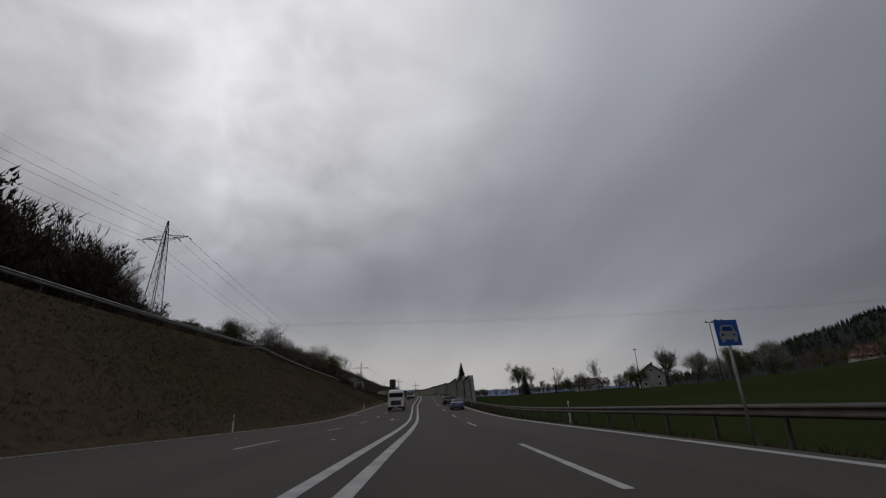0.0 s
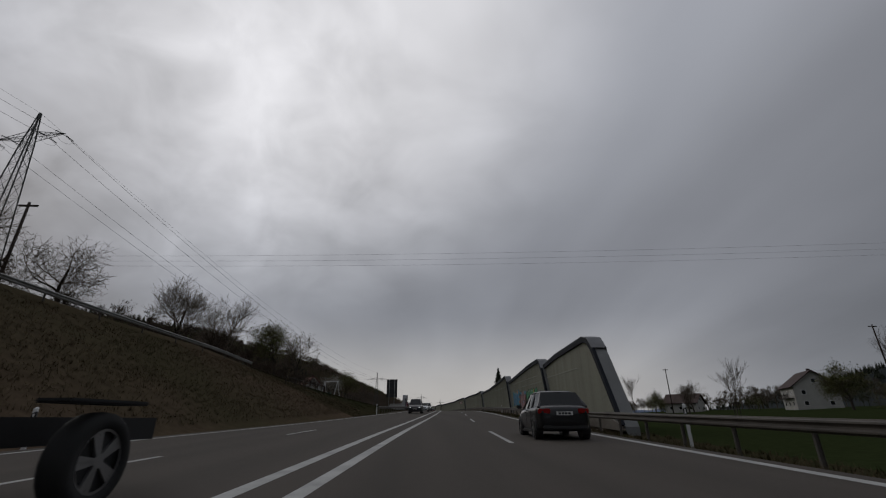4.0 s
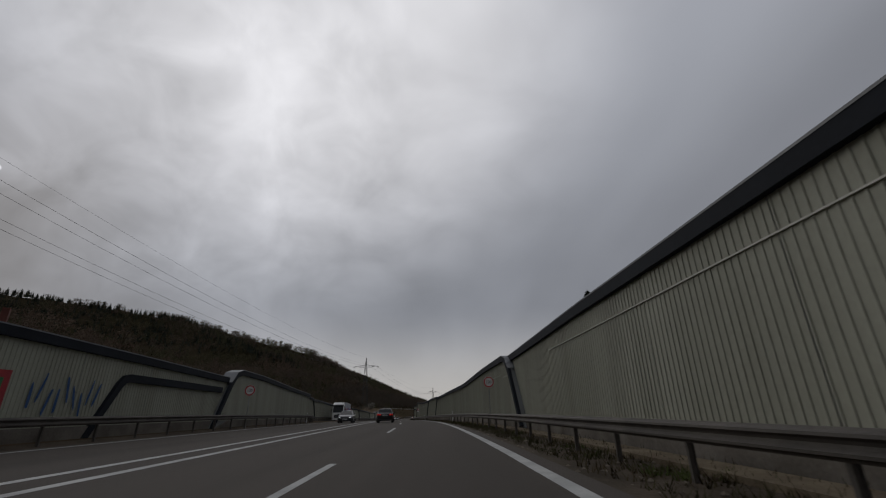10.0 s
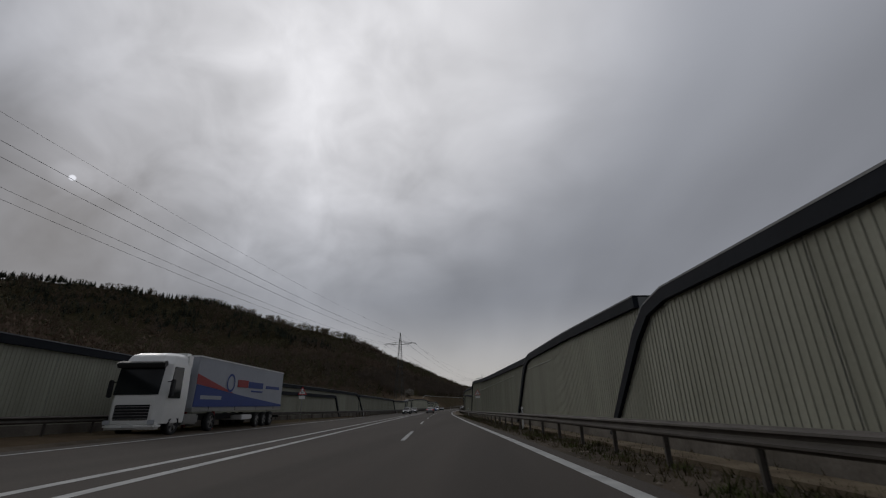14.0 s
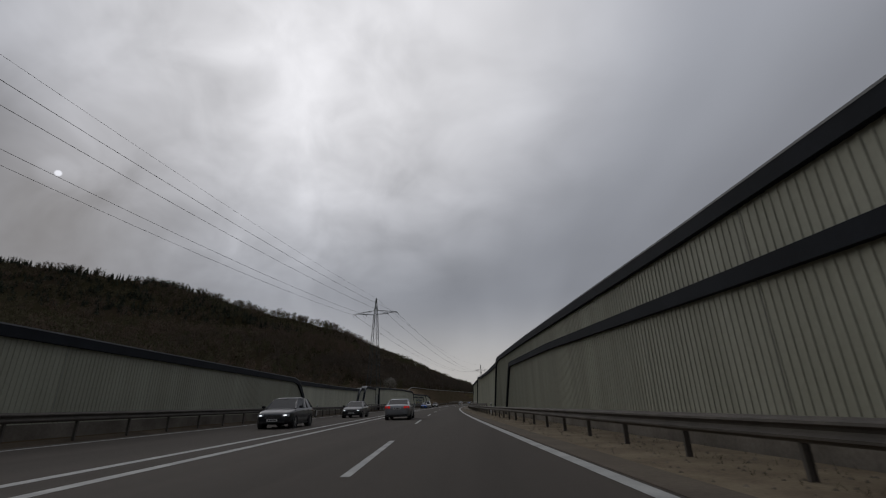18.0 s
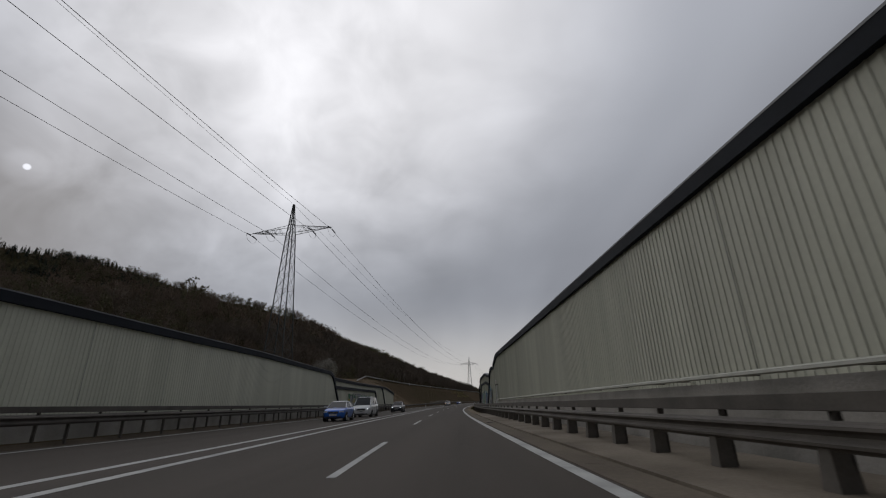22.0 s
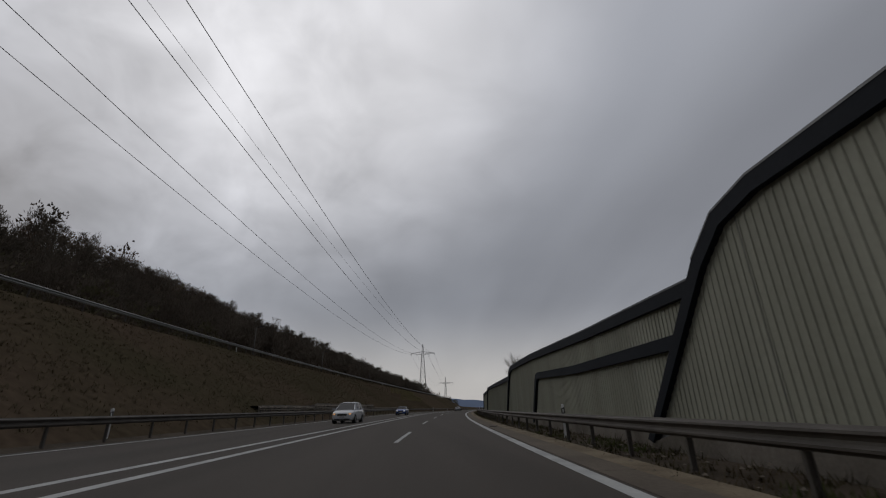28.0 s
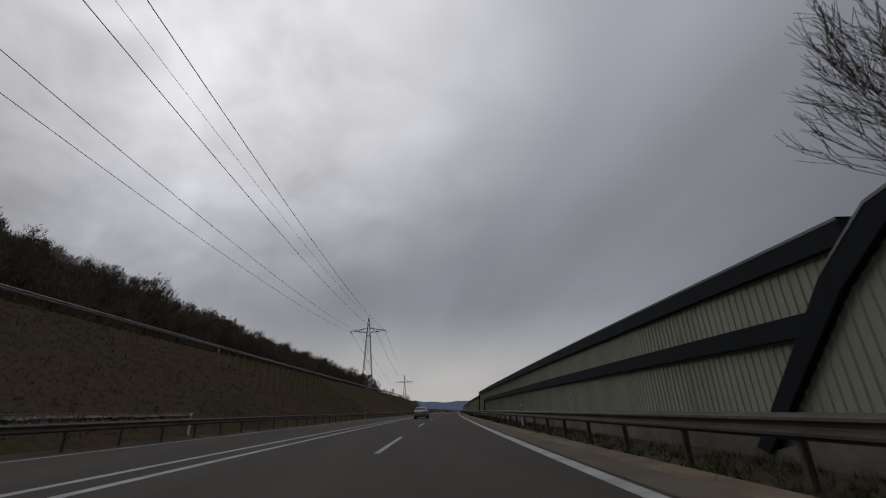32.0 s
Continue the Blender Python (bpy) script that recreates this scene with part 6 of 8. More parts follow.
    for k in range(3):
        bm = bmesh.new()
        box(bm, -w * 0.4, w * 0.4, f + 0.008, f + 0.02, zf - 0.115 + 0.05 * k, zf - 0.1 + 0.05 * k)
        part("grille_bar", bm, CHROME, thing)
    bm = bmesh.new()
    box(bm, -w * 0.68, w * 0.68, f - 0.12, f - 0.005, low + 0.08, low + 0.2, None, 0.03)
    part("front_intake", bm, BLACK, thing)
    bm = bmesh.new()
    box(bm, -w * 0.8, w * 0.8, b + 0.0, b + 0.14, low + 0.08, low + 0.2, None, 0.03)
    part("rear_skirt", bm, BLACK, thing)
    for y, zz in ((f + 0.02, zf - 0.2), (b - 0.004, tail - 0.27)):
        bm = bmesh.new()
        box(bm, -0.26, 0.26, y - 0.006, y + 0.006, zz - 0.055, zz + 0.055)
        pl = part("number_plate", bm, PLATE, thing, "white number plate")
        for k in range(4):
            e = 0.008 if y > 0 else -0.008
            bm = bmesh.new()
            box(bm, -0.2 + 0.105 * k, -0.12 + 0.105 * k, min(y, y + e), max(y, y + e), zz - 0.03, zz + 0.03)
            part("plate_bar", bm, BLACK, pl)
    if roof_rails:
        for s in (-1, 1):
            bm = bmesh.new()
            rod(bm, (s * wr * 0.95, a1 - 0.1, H + 0.015), (s * wr * 0.93, c1 + 0.1, H + 0.015), 0.02, sides=6)
            part("roof_rail", bm, CHROME, thing)
    return tagged(thing, label, category, group=group)


def drive(thing, u, n, oncoming, length):
    """u is where its end towards us lies."""
    thing.matrix_world = F(u + length / 2, n, 0.0, 180 if oncoming else 0)
    return thing


SEDAN = dict(L=4.6, W=1.8, H=1.45, a0=1.05, a1=0.3, c1=-0.95, c0=-1.65, tail=1.03)
HATCH = dict(L=4.1, W=1.76, H=1.5, a0=1.0, a1=0.35, c1=-1.45, c0=-1.85, wb=2.55, front=0.82)
drive(make_car("sedan_car", paint("ice_blue_paint", (0.13, 0.2, 0.33)), **SEDAN, label="older light blue saloon car driving away on the road"), 63.0, 1.85, False, 4.6)
drive(make_car("hatchback_car", paint("black_paint", (0.012, 0.012, 0.014)), **HATCH, label="small black hatchback car driving away on the road"), 82, 1.85, False, 4.1)
drive(make_car("crossover_car", paint("white_paint", (0.55, 0.56, 0.57), 0.0), L=4.12, W=1.78, H=1.57, hood=1.02, belt=1.03, tail=1.1, nose=0.8, a0=1.0, a1=0.3, c1=-1.45, c0=-1.85, wb=2.6, front=0.82, r=0.34, roof_mat=BLACK, lit=LIT, label="white small crossover car with black roof, oncoming"), 150.6, -6.7, True, 4.12)
drive(make_car("van", paint("dark_blue_black_paint", (0.014, 0.016, 0.022)), L=4.9, W=1.9, H=1.97, hood=1.15, belt=1.18, tail=1.25, nose=0.85, a0=1.7, a1=0.95, c1=-2.25, c0=-2.38, wb=3.0, front=0.95, r=0.34, lit=LIT, pillars=3, label="black passenger van with lit lamps, oncoming", category="van"), 130.8, -6.85, True, 4.9)
drive(make_car("small_van", paint("silver_paint", (0.33, 0.34, 0.34), 0.5), L=4.3, W=1.8, H=1.82, hood=1.08, belt=1.1, tail=1.2, nose=0.82, a0=1.2, a1=0.6, c1=-1.9, c0=-2.05, wb=2.7, front=0.85, lit=LIT, pillars=3, label="silver high-roofed small van, oncoming", category="van"), 177.0, -6.7, True, 4.3)
drive(make_car("sedan_car", paint("dark_grey_paint", (0.028, 0.03, 0.038), 0.4), **SEDAN, lit=LIT, label="dark grey compact saloon car, oncoming", grille=BLACK), 186.3, -7.0, True, 4.6)
drive(make_car("estate_car", paint("black_estate_paint", (0.010, 0.011, 0.013)), L=4.7, W=1.82, H=1.46, a0=1.1, a1=0.35, c1=-1.75, c0=-2.15, tail=1.03, wb=2.8, tail_lit=True, pillars=3, roof_rails=True, label="black estate car with chrome roof rails driving away"), 243.4, -1.75, False, 4.7)
drive(make_car("sedan_car", paint("dark_saloon_paint", (0.016, 0.018, 0.024)), **SEDAN, lit=LIT, label="dark saloon car with lit lamps, oncoming"), 250.0, -6.8, True, 4.6)
drive(make_car("sedan_car", paint("silver_saloon_paint", (0.25, 0.265, 0.275), 0.55), L=4.9, W=1.86, H=1.46, a0=1.1, a1=0.3, c1=-1.05, c0=-1.8, tail=1.06, wb=2.95, front=0.85, tail_lit=True, label="silver grey saloon car with red tail lamps"), 385.9, -1.75, False, 4.9)
drive(make_car("hatchback_car", paint("dark_hatch_paint", (0.014, 0.016, 0.02)), **HATCH, lit=LIT, label="dark hatchback car with lit lamps, oncoming"), 376.0, -6.8, True, 4.1)
drive(make_car("sedan_car", paint("black_saloon_paint", (0.012, 0.013, 0.018)), **SEDAN, lit=LIT, label="black saloon car with lit lamps, oncoming"), 394.5, -6.8, True, 4.6)
drive(make_car("small_car", paint("bright_blue_paint", (0.012, 0.10, 0.42), 0.3), L=3.7, W=1.72, H=1.49, hood=0.98, belt=1.0, tail=1.05, nose=0.78, a0=0.85, a1=0.15, c1=-1.3, c0=-1.68, wb=2.31, front=0.78, r=0.32, roof_mat=paint("white_roof_paint", (0.55, 0.55, 0.55), 0.0), rim=WHITE, pillars=1, label="bright blue small car with white roof, oncoming"), 480.0, -6.7, True, 3.7)
drive(make_car("van", paint("white_van_paint", (0.5, 0.51, 0.52), 0.0), L=4.95, W=1.95, H=1.98, hood=1.18, belt=1.2, tail=1.28, nose=0.88, a0=1.75, a1=1.05, c1=-2.3, c0=-2.42, wb=3.0, front=0.95, r=0.34, lit=LIT, pillars=2, label="white panel van with lit lamps, oncoming", category="van"), 490.8, -6.8, True, 4.95)
drive(make_car("crossover_car", paint("dark_blue_suv_paint", (0.012, 0.016, 0.028)), L=4.4, W=1.83, H=1.6, hood=1.03, belt=1.05, tail=1.1, nose=0.8, a0=1.05, a1=0.35, c1=-1.5, c0=-1.95, wb=2.6, r=0.35, lit=LIT, label="dark blue crossover car with lit lamps, oncoming"), 517.0, -6.8, True, 4.4)
drive(make_car("family_car", paint("white_family_paint", (0.52, 0.53, 0.55), 0.0), L=4.5, W=1.83, H=1.66, hood=1.03, belt=1.05, tail=1.1, nose=0.8, a0=1.3, a1=0.45, c1=-1.85, c0=-2.1, wb=2.78, front=0.9, r=0.33, lit=LIT_AMBER, pillars=3, label="white family van with one lit indicator, oncoming"), 618.7, -6.75, True, 4.5)
drive(make_car("small_car", paint("deep_blue_paint", (0.012, 0.06, 0.25)), L=3.75, W=1.7, H=1.4, hood=0.95, belt=0.97, tail=1.0, nose=0.75, a0=0.85, a1=0.3, c1=-1.3, c0=-1.6, wb=2.47, front=0.7, r=0.31, roof_mat=BLACK, lit=LIT, pillars=1, label="deep blue small car with black roof, oncoming"), 655.0, -6.8, True, 3.75)
drive(make_car("sedan_car", paint("grey_saloon_paint", (0.3, 0.31, 0.32), 0.5), **SEDAN, label="silver saloon car driving away down the road"), 732.0, -1.75, False, 4.6)
drive(make_car("hatchback_car", paint("red_paint", (0.25, 0.015, 0.015)), **HATCH, tail_lit=True, label="red hatchback car driving away down the road"), 900.0, -1.75, False, 4.1)


# ---- lorries ----
CAB_WHITE = paint("cab_white", (0.78, 0.78, 0.75), 0.0)
TARP = material("trailer_tarp", (0.36, 0.38, 0.42), 0.6, vary=0.06, scale=0.5, fine=6)
TARP_BLUE = material("tarp_blue", (0.02, 0.05, 0.22), 0.6, vary=0.06)
TARP_RED = material("tarp_red", (0.32, 0.03, 0.03), 0.6, vary=0.06)
CHASSIS = material("chassis_black", (0.012, 0.012, 0.013), 0.7, vary=0.15)


def cab(thing, f, W, H, lamp):
    """A square lorry cab whose front is at y = f."""
    w = W / 2
    def ring(z, inset, front_in, back):
        return [(w - inset, back, z), (w - inset, f - 0.35 - front_in, z), (w - inset - 0.3, f - front_in, z), (-w + inset + 0.3, f - front_in, z), (-w + inset, f - 0.35 - front_in, z), (-w + inset, back, z)]
    back = f - 2.2
    rings = [ring(0.55, 0.02, 0.02, back), ring(1.0, 0, 0, back), ring(1.75, 0, 0.02, back), ring(H - 0.55, 0.05, 0.22, back), ring(H - 0.15, 0.14, 0.42, back + 0.05), ring(H, 0.3, 0.75, back + 0.15)]
    ob = part("cab", lofted(rings), CAB_WHITE, thing)
    mod = ob.modifiers.new("edge", "BEVEL")
    mod.width, mod.segments = 0.05, 2
    zt = H - 0.62
    quad_part("windscreen", [(-w + 0.2, f - 0.02, 1.86), (w - 0.2, f - 0.02, 1.86), (w - 0.2, f - 0.2, zt), (-w + 0.2, f - 0.2, zt)], GLASS, thing, "dark windscreen")
    mirrored("side_window", [(w + 0.006, f - 0.5, 1.7), (w + 0.006, f - 1.5, 1.7), (w - 0.035, f - 1.5, zt - 0.05), (w - 0.035, f - 0.72, zt - 0.05)], GLASS, thing)
    bm = bmesh.new()
    box(bm, -w + 0.12, w - 0.12, -0.04, 0.3, -0.13, 0.13, Matrix.Translation((0, f - 0.2, zt + 0.06)) @ Matrix.Rotation(radians(-20), 4, "X"), 0.04)
    part("sun_visor", bm, BLACK, thing, "dark sun visor")
    bm = bmesh.new()
    box(bm, -w + 0.42, w - 0.42, f - 0.05, f + 0.03, 0.75, 1.42, None, 0.04)
    part("grille", bm, CHASSIS, thing, "black grille")
    for k in range(5):
        bm = bmesh.new()
        box(bm, -w + 0.46, w - 0.46, f + 0.025, f + 0.04, 0.8 + 0.13 * k, 0.825 + 0.13 * k)
        part("grille_bar", bm, ALLOY, thing)
    bm = bmesh.new()
    box(bm, -w + 0.03, w - 0.03, f - 0.5, f + 0.04, 0.34, 0.62, None, 0.1)
    part("bumper", bm, lamp[1], thing)
    for s in (-1, 1):
        bm = bmesh.new()
        box(bm, -0.16, 0.16, -0.03, 0.03, -0.1, 0.1, Matrix.Translation((s * (w - 0.24), f + 0.06, 0.66)), 0.03)
        part("headlamp", bm, LAMP, thing, "clear headlamp")
        if lamp[0]:
            bm = bmesh.new()
            box(bm, -0.07, 0.07, -0.01, 0.01, -0.045, 0.045, Matrix.Translation((s * (w - 0.24), f + 0.1, 0.66)))
            part("bulb", bm, lamp[0], thing, "lit lamp")
        bm = bmesh.new()
        box(bm, -0.06, 0.06, -0.14, 0.14, -0.4, 0.4, Matrix.Translation((s * (w + 0.22), f - 0.35, 2.15)), 0.04)
        box(bm, -0.14, 0.14, -0.02, 0.02, -0.02, 0.02, Matrix.Translation((s * (w + 0.1), f - 0.35, 2.45)))
        part("mirror", bm, CHASSIS, thing, "black mirror")
    bm = bmesh.new()
    box(bm, -0.26, 0.26, f + 0.062, f + 0.075, 0.42, 0.53)
    part("number_plate", bm, PLATE, thing)


def lorry_wheel(thing, x, y, r=0.5):
    return wheel(r, 0.3, thing, x, y, ALLOY)


def frame_rails(thing, y0, y1):
    for s in (-1, 1):
        bm = bmesh.new()
        box(bm, s * 0.42 - 0.05, s * 0.42 + 0.05, y0, y1, 0.65, 0.95)
        part("frame_rail", bm, CHASSIS, thing)
    for y in spans(y0 + 0.3, y1 - 0.3, 1.6):
        bm = bmesh.new()
        box(bm, -0.42, 0.42, y - 0.05, y + 0.05, 0.7, 0.9)
        part("crossmember", bm, CHASSIS, thing)


# bare chassis lorry
lorry = new("chassis_lorry")
cab(lorry, 4.0, 2.4, 2.95, (LIT_AMBER, CHASSIS))
frame_rails(lorry, -4.2, 2.2)
for y in (2.75, -2.2):
    for s in (-1, 1):
        lorry_wheel(lorry, s * 1.2, y)
        bm = bmesh.new()
        box(bm, -0.2, 0.2, -0.62, 0.62, 0, 0.05, Matrix.Translation((s * 1.0, y, 1.08)), 0.02)
        part("mudguard", bm, CHASSIS, lorry)
bm = bmesh.new()
box(bm, 0.55, 1.15, -0.6, 0.9, 0.5, 1.0, None, 0.08)
part("fuel_tank", bm, ALLOY, lorry)
lorry.matrix_world = F(66.5 + 4.0, -7.0, 0, 180)
tagged(lorry, "white lorry cab on a bare black chassis, oncoming", "lorry")

# articulated lorry standing in the lay-by
tractor = new("lorry_tractor")
cab(tractor, 2.9, 2.5, 3.85, (None, CAB_WHITE))
frame_rails(tractor, -3.0, 1.0)
for y in (1.55, -2.15):
    for s in (-1, 1):
        lorry_wheel(tractor, s * 1.24, y, 0.51)
bm = bmesh.new()
box(bm, -1.15, 1.15, -0.9, 0.6, 0.45, 0.95, None, 0.08)
part("fuel_tank", bm, ALLOY, tractor)
bm = bmesh.new()
box(bm, -1.2, 1.2, 0.55, 1.2, 3.1, 3.95, None, 0.15)
part("air_deflector", bm, CAB_WHITE, tractor)
tractor.matrix_world = F(293.3 + 2.9, -12.9, 0, 180)
tagged(tractor, "white lorry tractor standing in the lay-by", "lorry")

trailer = new("semi_trailer")
TL = 13.4
bm = bmesh.new()
box(bm, -1.25, 1.25, -TL / 2, TL / 2, 1.3, 3.95, None, 0.03)
part("box", bm, TARP, trailer, "pale grey tarpaulin sides")
bm = bmesh.new()
box(bm, -1.27, 1.27, -TL / 2 - 0.01, TL / 2 + 0.01, 1.12, 1.3)
part("side_beam", bm, ALLOY, trailer)
bm = bmesh.new()
box(bm, -1.28, 1.28, -TL / 2 - 0.02, TL / 2 + 0.02, 3.93, 4.0)
part("roof_frame", bm, WHITE, trailer)
for s in (-1, 1):
    for k in range(4):
        y = -TL / 2 + TL * (k + 0.5) / 4
        bm = bmesh.new()
        box(bm, s * 1.262 - 0.012, s * 1.262 + 0.012, y - 0.03, y + 0.03, 1.15, 1.42)
        part("strap", bm, CHASSIS, trailer)
    fy = TL / 2
    x = s * 1.262
    quad_part("blue_field", [(x, fy, 1.36), (x, -fy, 1.36), (x, -fy, 1.5), (x, fy - 6.2, 2.0), (x, fy - 0.05, 2.5)], TARP_BLUE, trailer, "blue printed field")
    quad_part("red_stripe", [(x, fy - 0.02, 2.52), (x, fy - 4.6, 2.14), (x, fy - 3.2, 2.42), (x, fy - 0.02, 3.05)], TARP_RED, trailer, "red printed stripe")
    for k, (y0, y1, z0, z1, m) in enumerate(((fy - 5.0, fy - 6.6, 2.55, 3.0, TARP_RED), (fy - 6.7, fy - 9.2, 2.55, 2.95, TARP_BLUE), (fy - 7.2, fy - 9.2, 2.3, 2.4, TARP_BLUE), (fy - 9.8, fy - 12.6, 2.6, 2.8, TARP_BLUE), (fy - 0.6, fy - 3.0, 1.75, 1.95, TARP))):
        quad_part("printed_bar", [(x + s * 0.004, y0, z0), (x + s * 0.004, y1, z0), (x + s * 0.004, y1, z1), (x + s * 0.004, y0, z1)], m, trailer)
    bm = bmesh.new()
    for i in range(24):
        a0, a1 = 2 * math.pi * i / 24, 2 * math.pi * (i + 1) / 24
        pts = [(x + s * 0.016, fy - 4.0 + rr * math.cos(a), 2.75 + rr * math.sin(a)) for rr, a in ((0.42, a0), (0.55, a0), (0.55, a1), (0.42, a1))]
        bm.faces.new([bm.verts.new(p) for p in pts])
    part("printed_ring", bm, TARP_BLUE, trailer)
frame_rails(trailer, -TL / 2, TL / 2 - 0.5)
for k in range(3):
    for s in (-1, 1):
        lorry_wheel(trailer, s * 1.24, -TL / 2 + 1.9 + 1.31 * k, 0.5)
bm = bmesh.new()
box(bm, -1.22, 1.22, -TL / 2 + 5.4, -TL / 2 + 7.0, 0.55, 0.85, None, 0.05)
part("pallet_box", bm, WHITE, trailer)
bm = bmesh.new()
box(bm, -1.2, 1.2, -TL / 2 + 0.02, -TL / 2 + 0.12, 0.55, 0.7)
part("rear_bar", bm, CHASSIS, trailer)
bm = bmesh.new()
box(bm, 0.75, 0.9, TL / 2 - 3.3, TL / 2 - 3.15, 0.05, 1.1)
box(bm, -0.9, -0.75, TL / 2 - 3.3, TL / 2 - 3.15, 0.05, 1.1)
part("landing_leg", bm, TARP_RED, trailer)
trailer.matrix_world = F(293.3 + 2.75 + TL / 2, -12.9, 0, 180)
tagged(trailer, "grey curtain-sided semi-trailer with blue and red print", "trailer")

# ---- buildings and small structures ----
PLASTER = material("white_plaster", (0.42, 0.41, 0.38), 0.9, vary=0.08, scale=0.5, fine=8)
ROOF_RED = material("red_roof_tiles", (0.15, 0.05, 0.035), 0.85, vary=0.2, scale=0.8, fine=12)
ROOF_BROWN = material("brown_roof_tiles", (0.06, 0.035, 0.028), 0.85, vary=0.2, scale=0.8, fine=12)
DARKWOOD = material("dark_wood", (0.04, 0.028, 0.02), 0.85, vary=0.25, scale=1, fine=14)
TEAL = material("teal_tarp", (0.02, 0.16, 0.14), 0.6, vary=0.12)
DOOR = material("grey_door", (0.27, 0.275, 0.25), 0.6, vary=0.06, scale=0.6, fine=8)


def house(m, w, l, eave, ridge, roof_mat, label, balcony=False, wall=PLASTER, name="house"):
    """Gable roof with its ridge along y."""
    thing = new(name)
    bm = bmesh.new()
    a = [bm.verts.new((x, y, z)) for y in (-l / 2, l / 2) for x, z in ((-w / 2, -1.5), (w / 2, -1.5), (w / 2, eave), (0, ridge - 0.1), (-w / 2, eave))]
    bm.faces.new(a[:5])
    bm.faces.new(a[5:][::-1])
    for i in range(5):
        j = (i + 1) % 5
        bm.faces.new((a[i], a[5 + i], a[5 + j], a[j]))
    bmesh.ops.recalc_face_normals(bm, faces=bm.faces)
    part("wall", bm, wall, thing)
    for s in (-1, 1):
        o = 0.7
        k = (ridge - eave) / (w / 2)
        quad_part("roof_slope", [(0, -l / 2 - o, ridge), (0, l / 2 + o, ridge), (s * (w / 2 + o), l / 2 + o, eave - k * o), (s * (w / 2 + o), -l / 2 - o, eave - k * o)], roof_mat, thing, "tiled roof", 0.12)
    bm = bmesh.new()
    box(bm, w * 0.1, w * 0.1 + 0.7, -0.4, 0.4, ridge - 1.2, ridge + 0.9)
    part("chimney", bm, roof_mat, thing)
    def window(x, y, z, nx, ny, ww=1.1, hh=1.2):
        t = Vector((-ny, nx, 0))
        c = Vector((x, y, z)) + Vector((nx, ny, 0)) * 0.03
        fr = quad_part("window", [c - t * ww / 2 - Vector((0, 0, hh / 2)), c + t * ww / 2 - Vector((0, 0, hh / 2)), c + t * ww / 2 + Vector((0, 0, hh / 2)), c - t * ww / 2 + Vector((0, 0, hh / 2))], WHITE, thing, thick=0.03)
        c = c + Vector((nx, ny, 0)) * 0.035
        quad_part("pane", [c - t * ww * 0.42 - Vector((0, 0, hh * 0.42)), c + t * ww * 0.42 - Vector((0, 0, hh * 0.42)), c + t * ww * 0.42 + Vector((0, 0, hh * 0.42)), c - t * ww * 0.42 + Vector((0, 0, hh * 0.42))], GLASS, fr, thick=0.006)
    rows = [1.4] + ([4.2] if eave > 4.5 else [])
    for z in rows:
        for f in (-0.28, 0.28):
            window(f * w, -l / 2, z, 0, -1)
        for f in (-0.3, 0, 0.3):
            window(-w / 2, f * l, z, -1, 0)
    window(0, -l / 2, eave + (ridge - eave) * 0.3, 0, -1)
    if balcony:
        bm = bmesh.new()
        box(bm, -w / 2 - 1.3, -w / 2, -l * 0.4, l * 0.4, 2.7, 2.85)
        bl = part("balcony", bm, DARKWOOD, thing, "dark wooden balcony")
        bm = bmesh.new()
        for k in range(14):
            y = -l * 0.4 + l * 0.8 * k / 13
            box(bm, -w / 2 - 1.3, -w / 2 - 1.22, y - 0.12, y + 0.12, 2.85, 3.8)
        part("railing", bm, DARKWOOD, bl)
    thing.matrix_world = m
    return tagged(thing, label, "house", group="houses of the village")


def on_land(u, n, turn=0, dz=0.0):
    p = P(u, n, ground(u, n) + dz)
    return Matrix.Translation(p) @ Matrix.Rotation(radians(turn), 4, "Z")


house(on_land(188, 100, -25), 10, 11, 6.0, 9.8, ROOF_BROWN, "white rendered house with dark wooden balcony and brown roof", True)
house(on_land(228, 92, 40), 9, 11, 3.4, 6.4, ROOF_BROWN, "low house with brown roof behind trees")
for i, (u, n, t) in enumerate(((96, 128, 20), (84, 134, 20), (72, 140, 20), (60, 146, 20), (48, 152, 20))):
    house(on_land(u, n, t), 11, 14, 2.6, 5.6, ROOF_RED, "terraced house with a red tiled gable roof")
house(on_land(140, 150, -10), 10, 12, 4.6, 8.0, ROOF_RED, "house with red tiled roof at the village edge")
house(on_land(118, 165, 30), 10, 12, 4.6, 8.0, ROOF_RED, "house with red tiled roof at the village edge")
house(on_land(250, -50, 35), 8, 8.5, 3.0, 6.6, ROOF_RED, "small white garden hut with a red roof on the slope", name="garden_hut")
bm = bmesh.new()
box(bm, -5.2, 5.2, -0.05, 0.05, -0.3, 2.2)
tb = part("tarp_fence", bm, TEAL)
tb.matrix_world = on_land(244.5, -45.5, 35)
tagged(tb, "teal green tarpaulin fence in front of the hut", "fence")

# shelter on the bank
hut = new("field_shelter")
bm = bmesh.new()
box(bm, -1.9, 1.9, -1.6, 1.6, -0.5, 1.1)
part("wall", bm, DARKWOOD, hut)
quad_part("roof", [(-2.2, -1.9, 1.1), (2.2, -1.9, 1.1), (2.2, 1.9, 1.6), (-2.2, 1.9, 1.6)], BLACK, hut, "flat dark roof", 0.08)
hut.matrix_world = on_land(66, -30.5, 0)
tagged(hut, "low dark wooden shelter on the bank", "shelter")


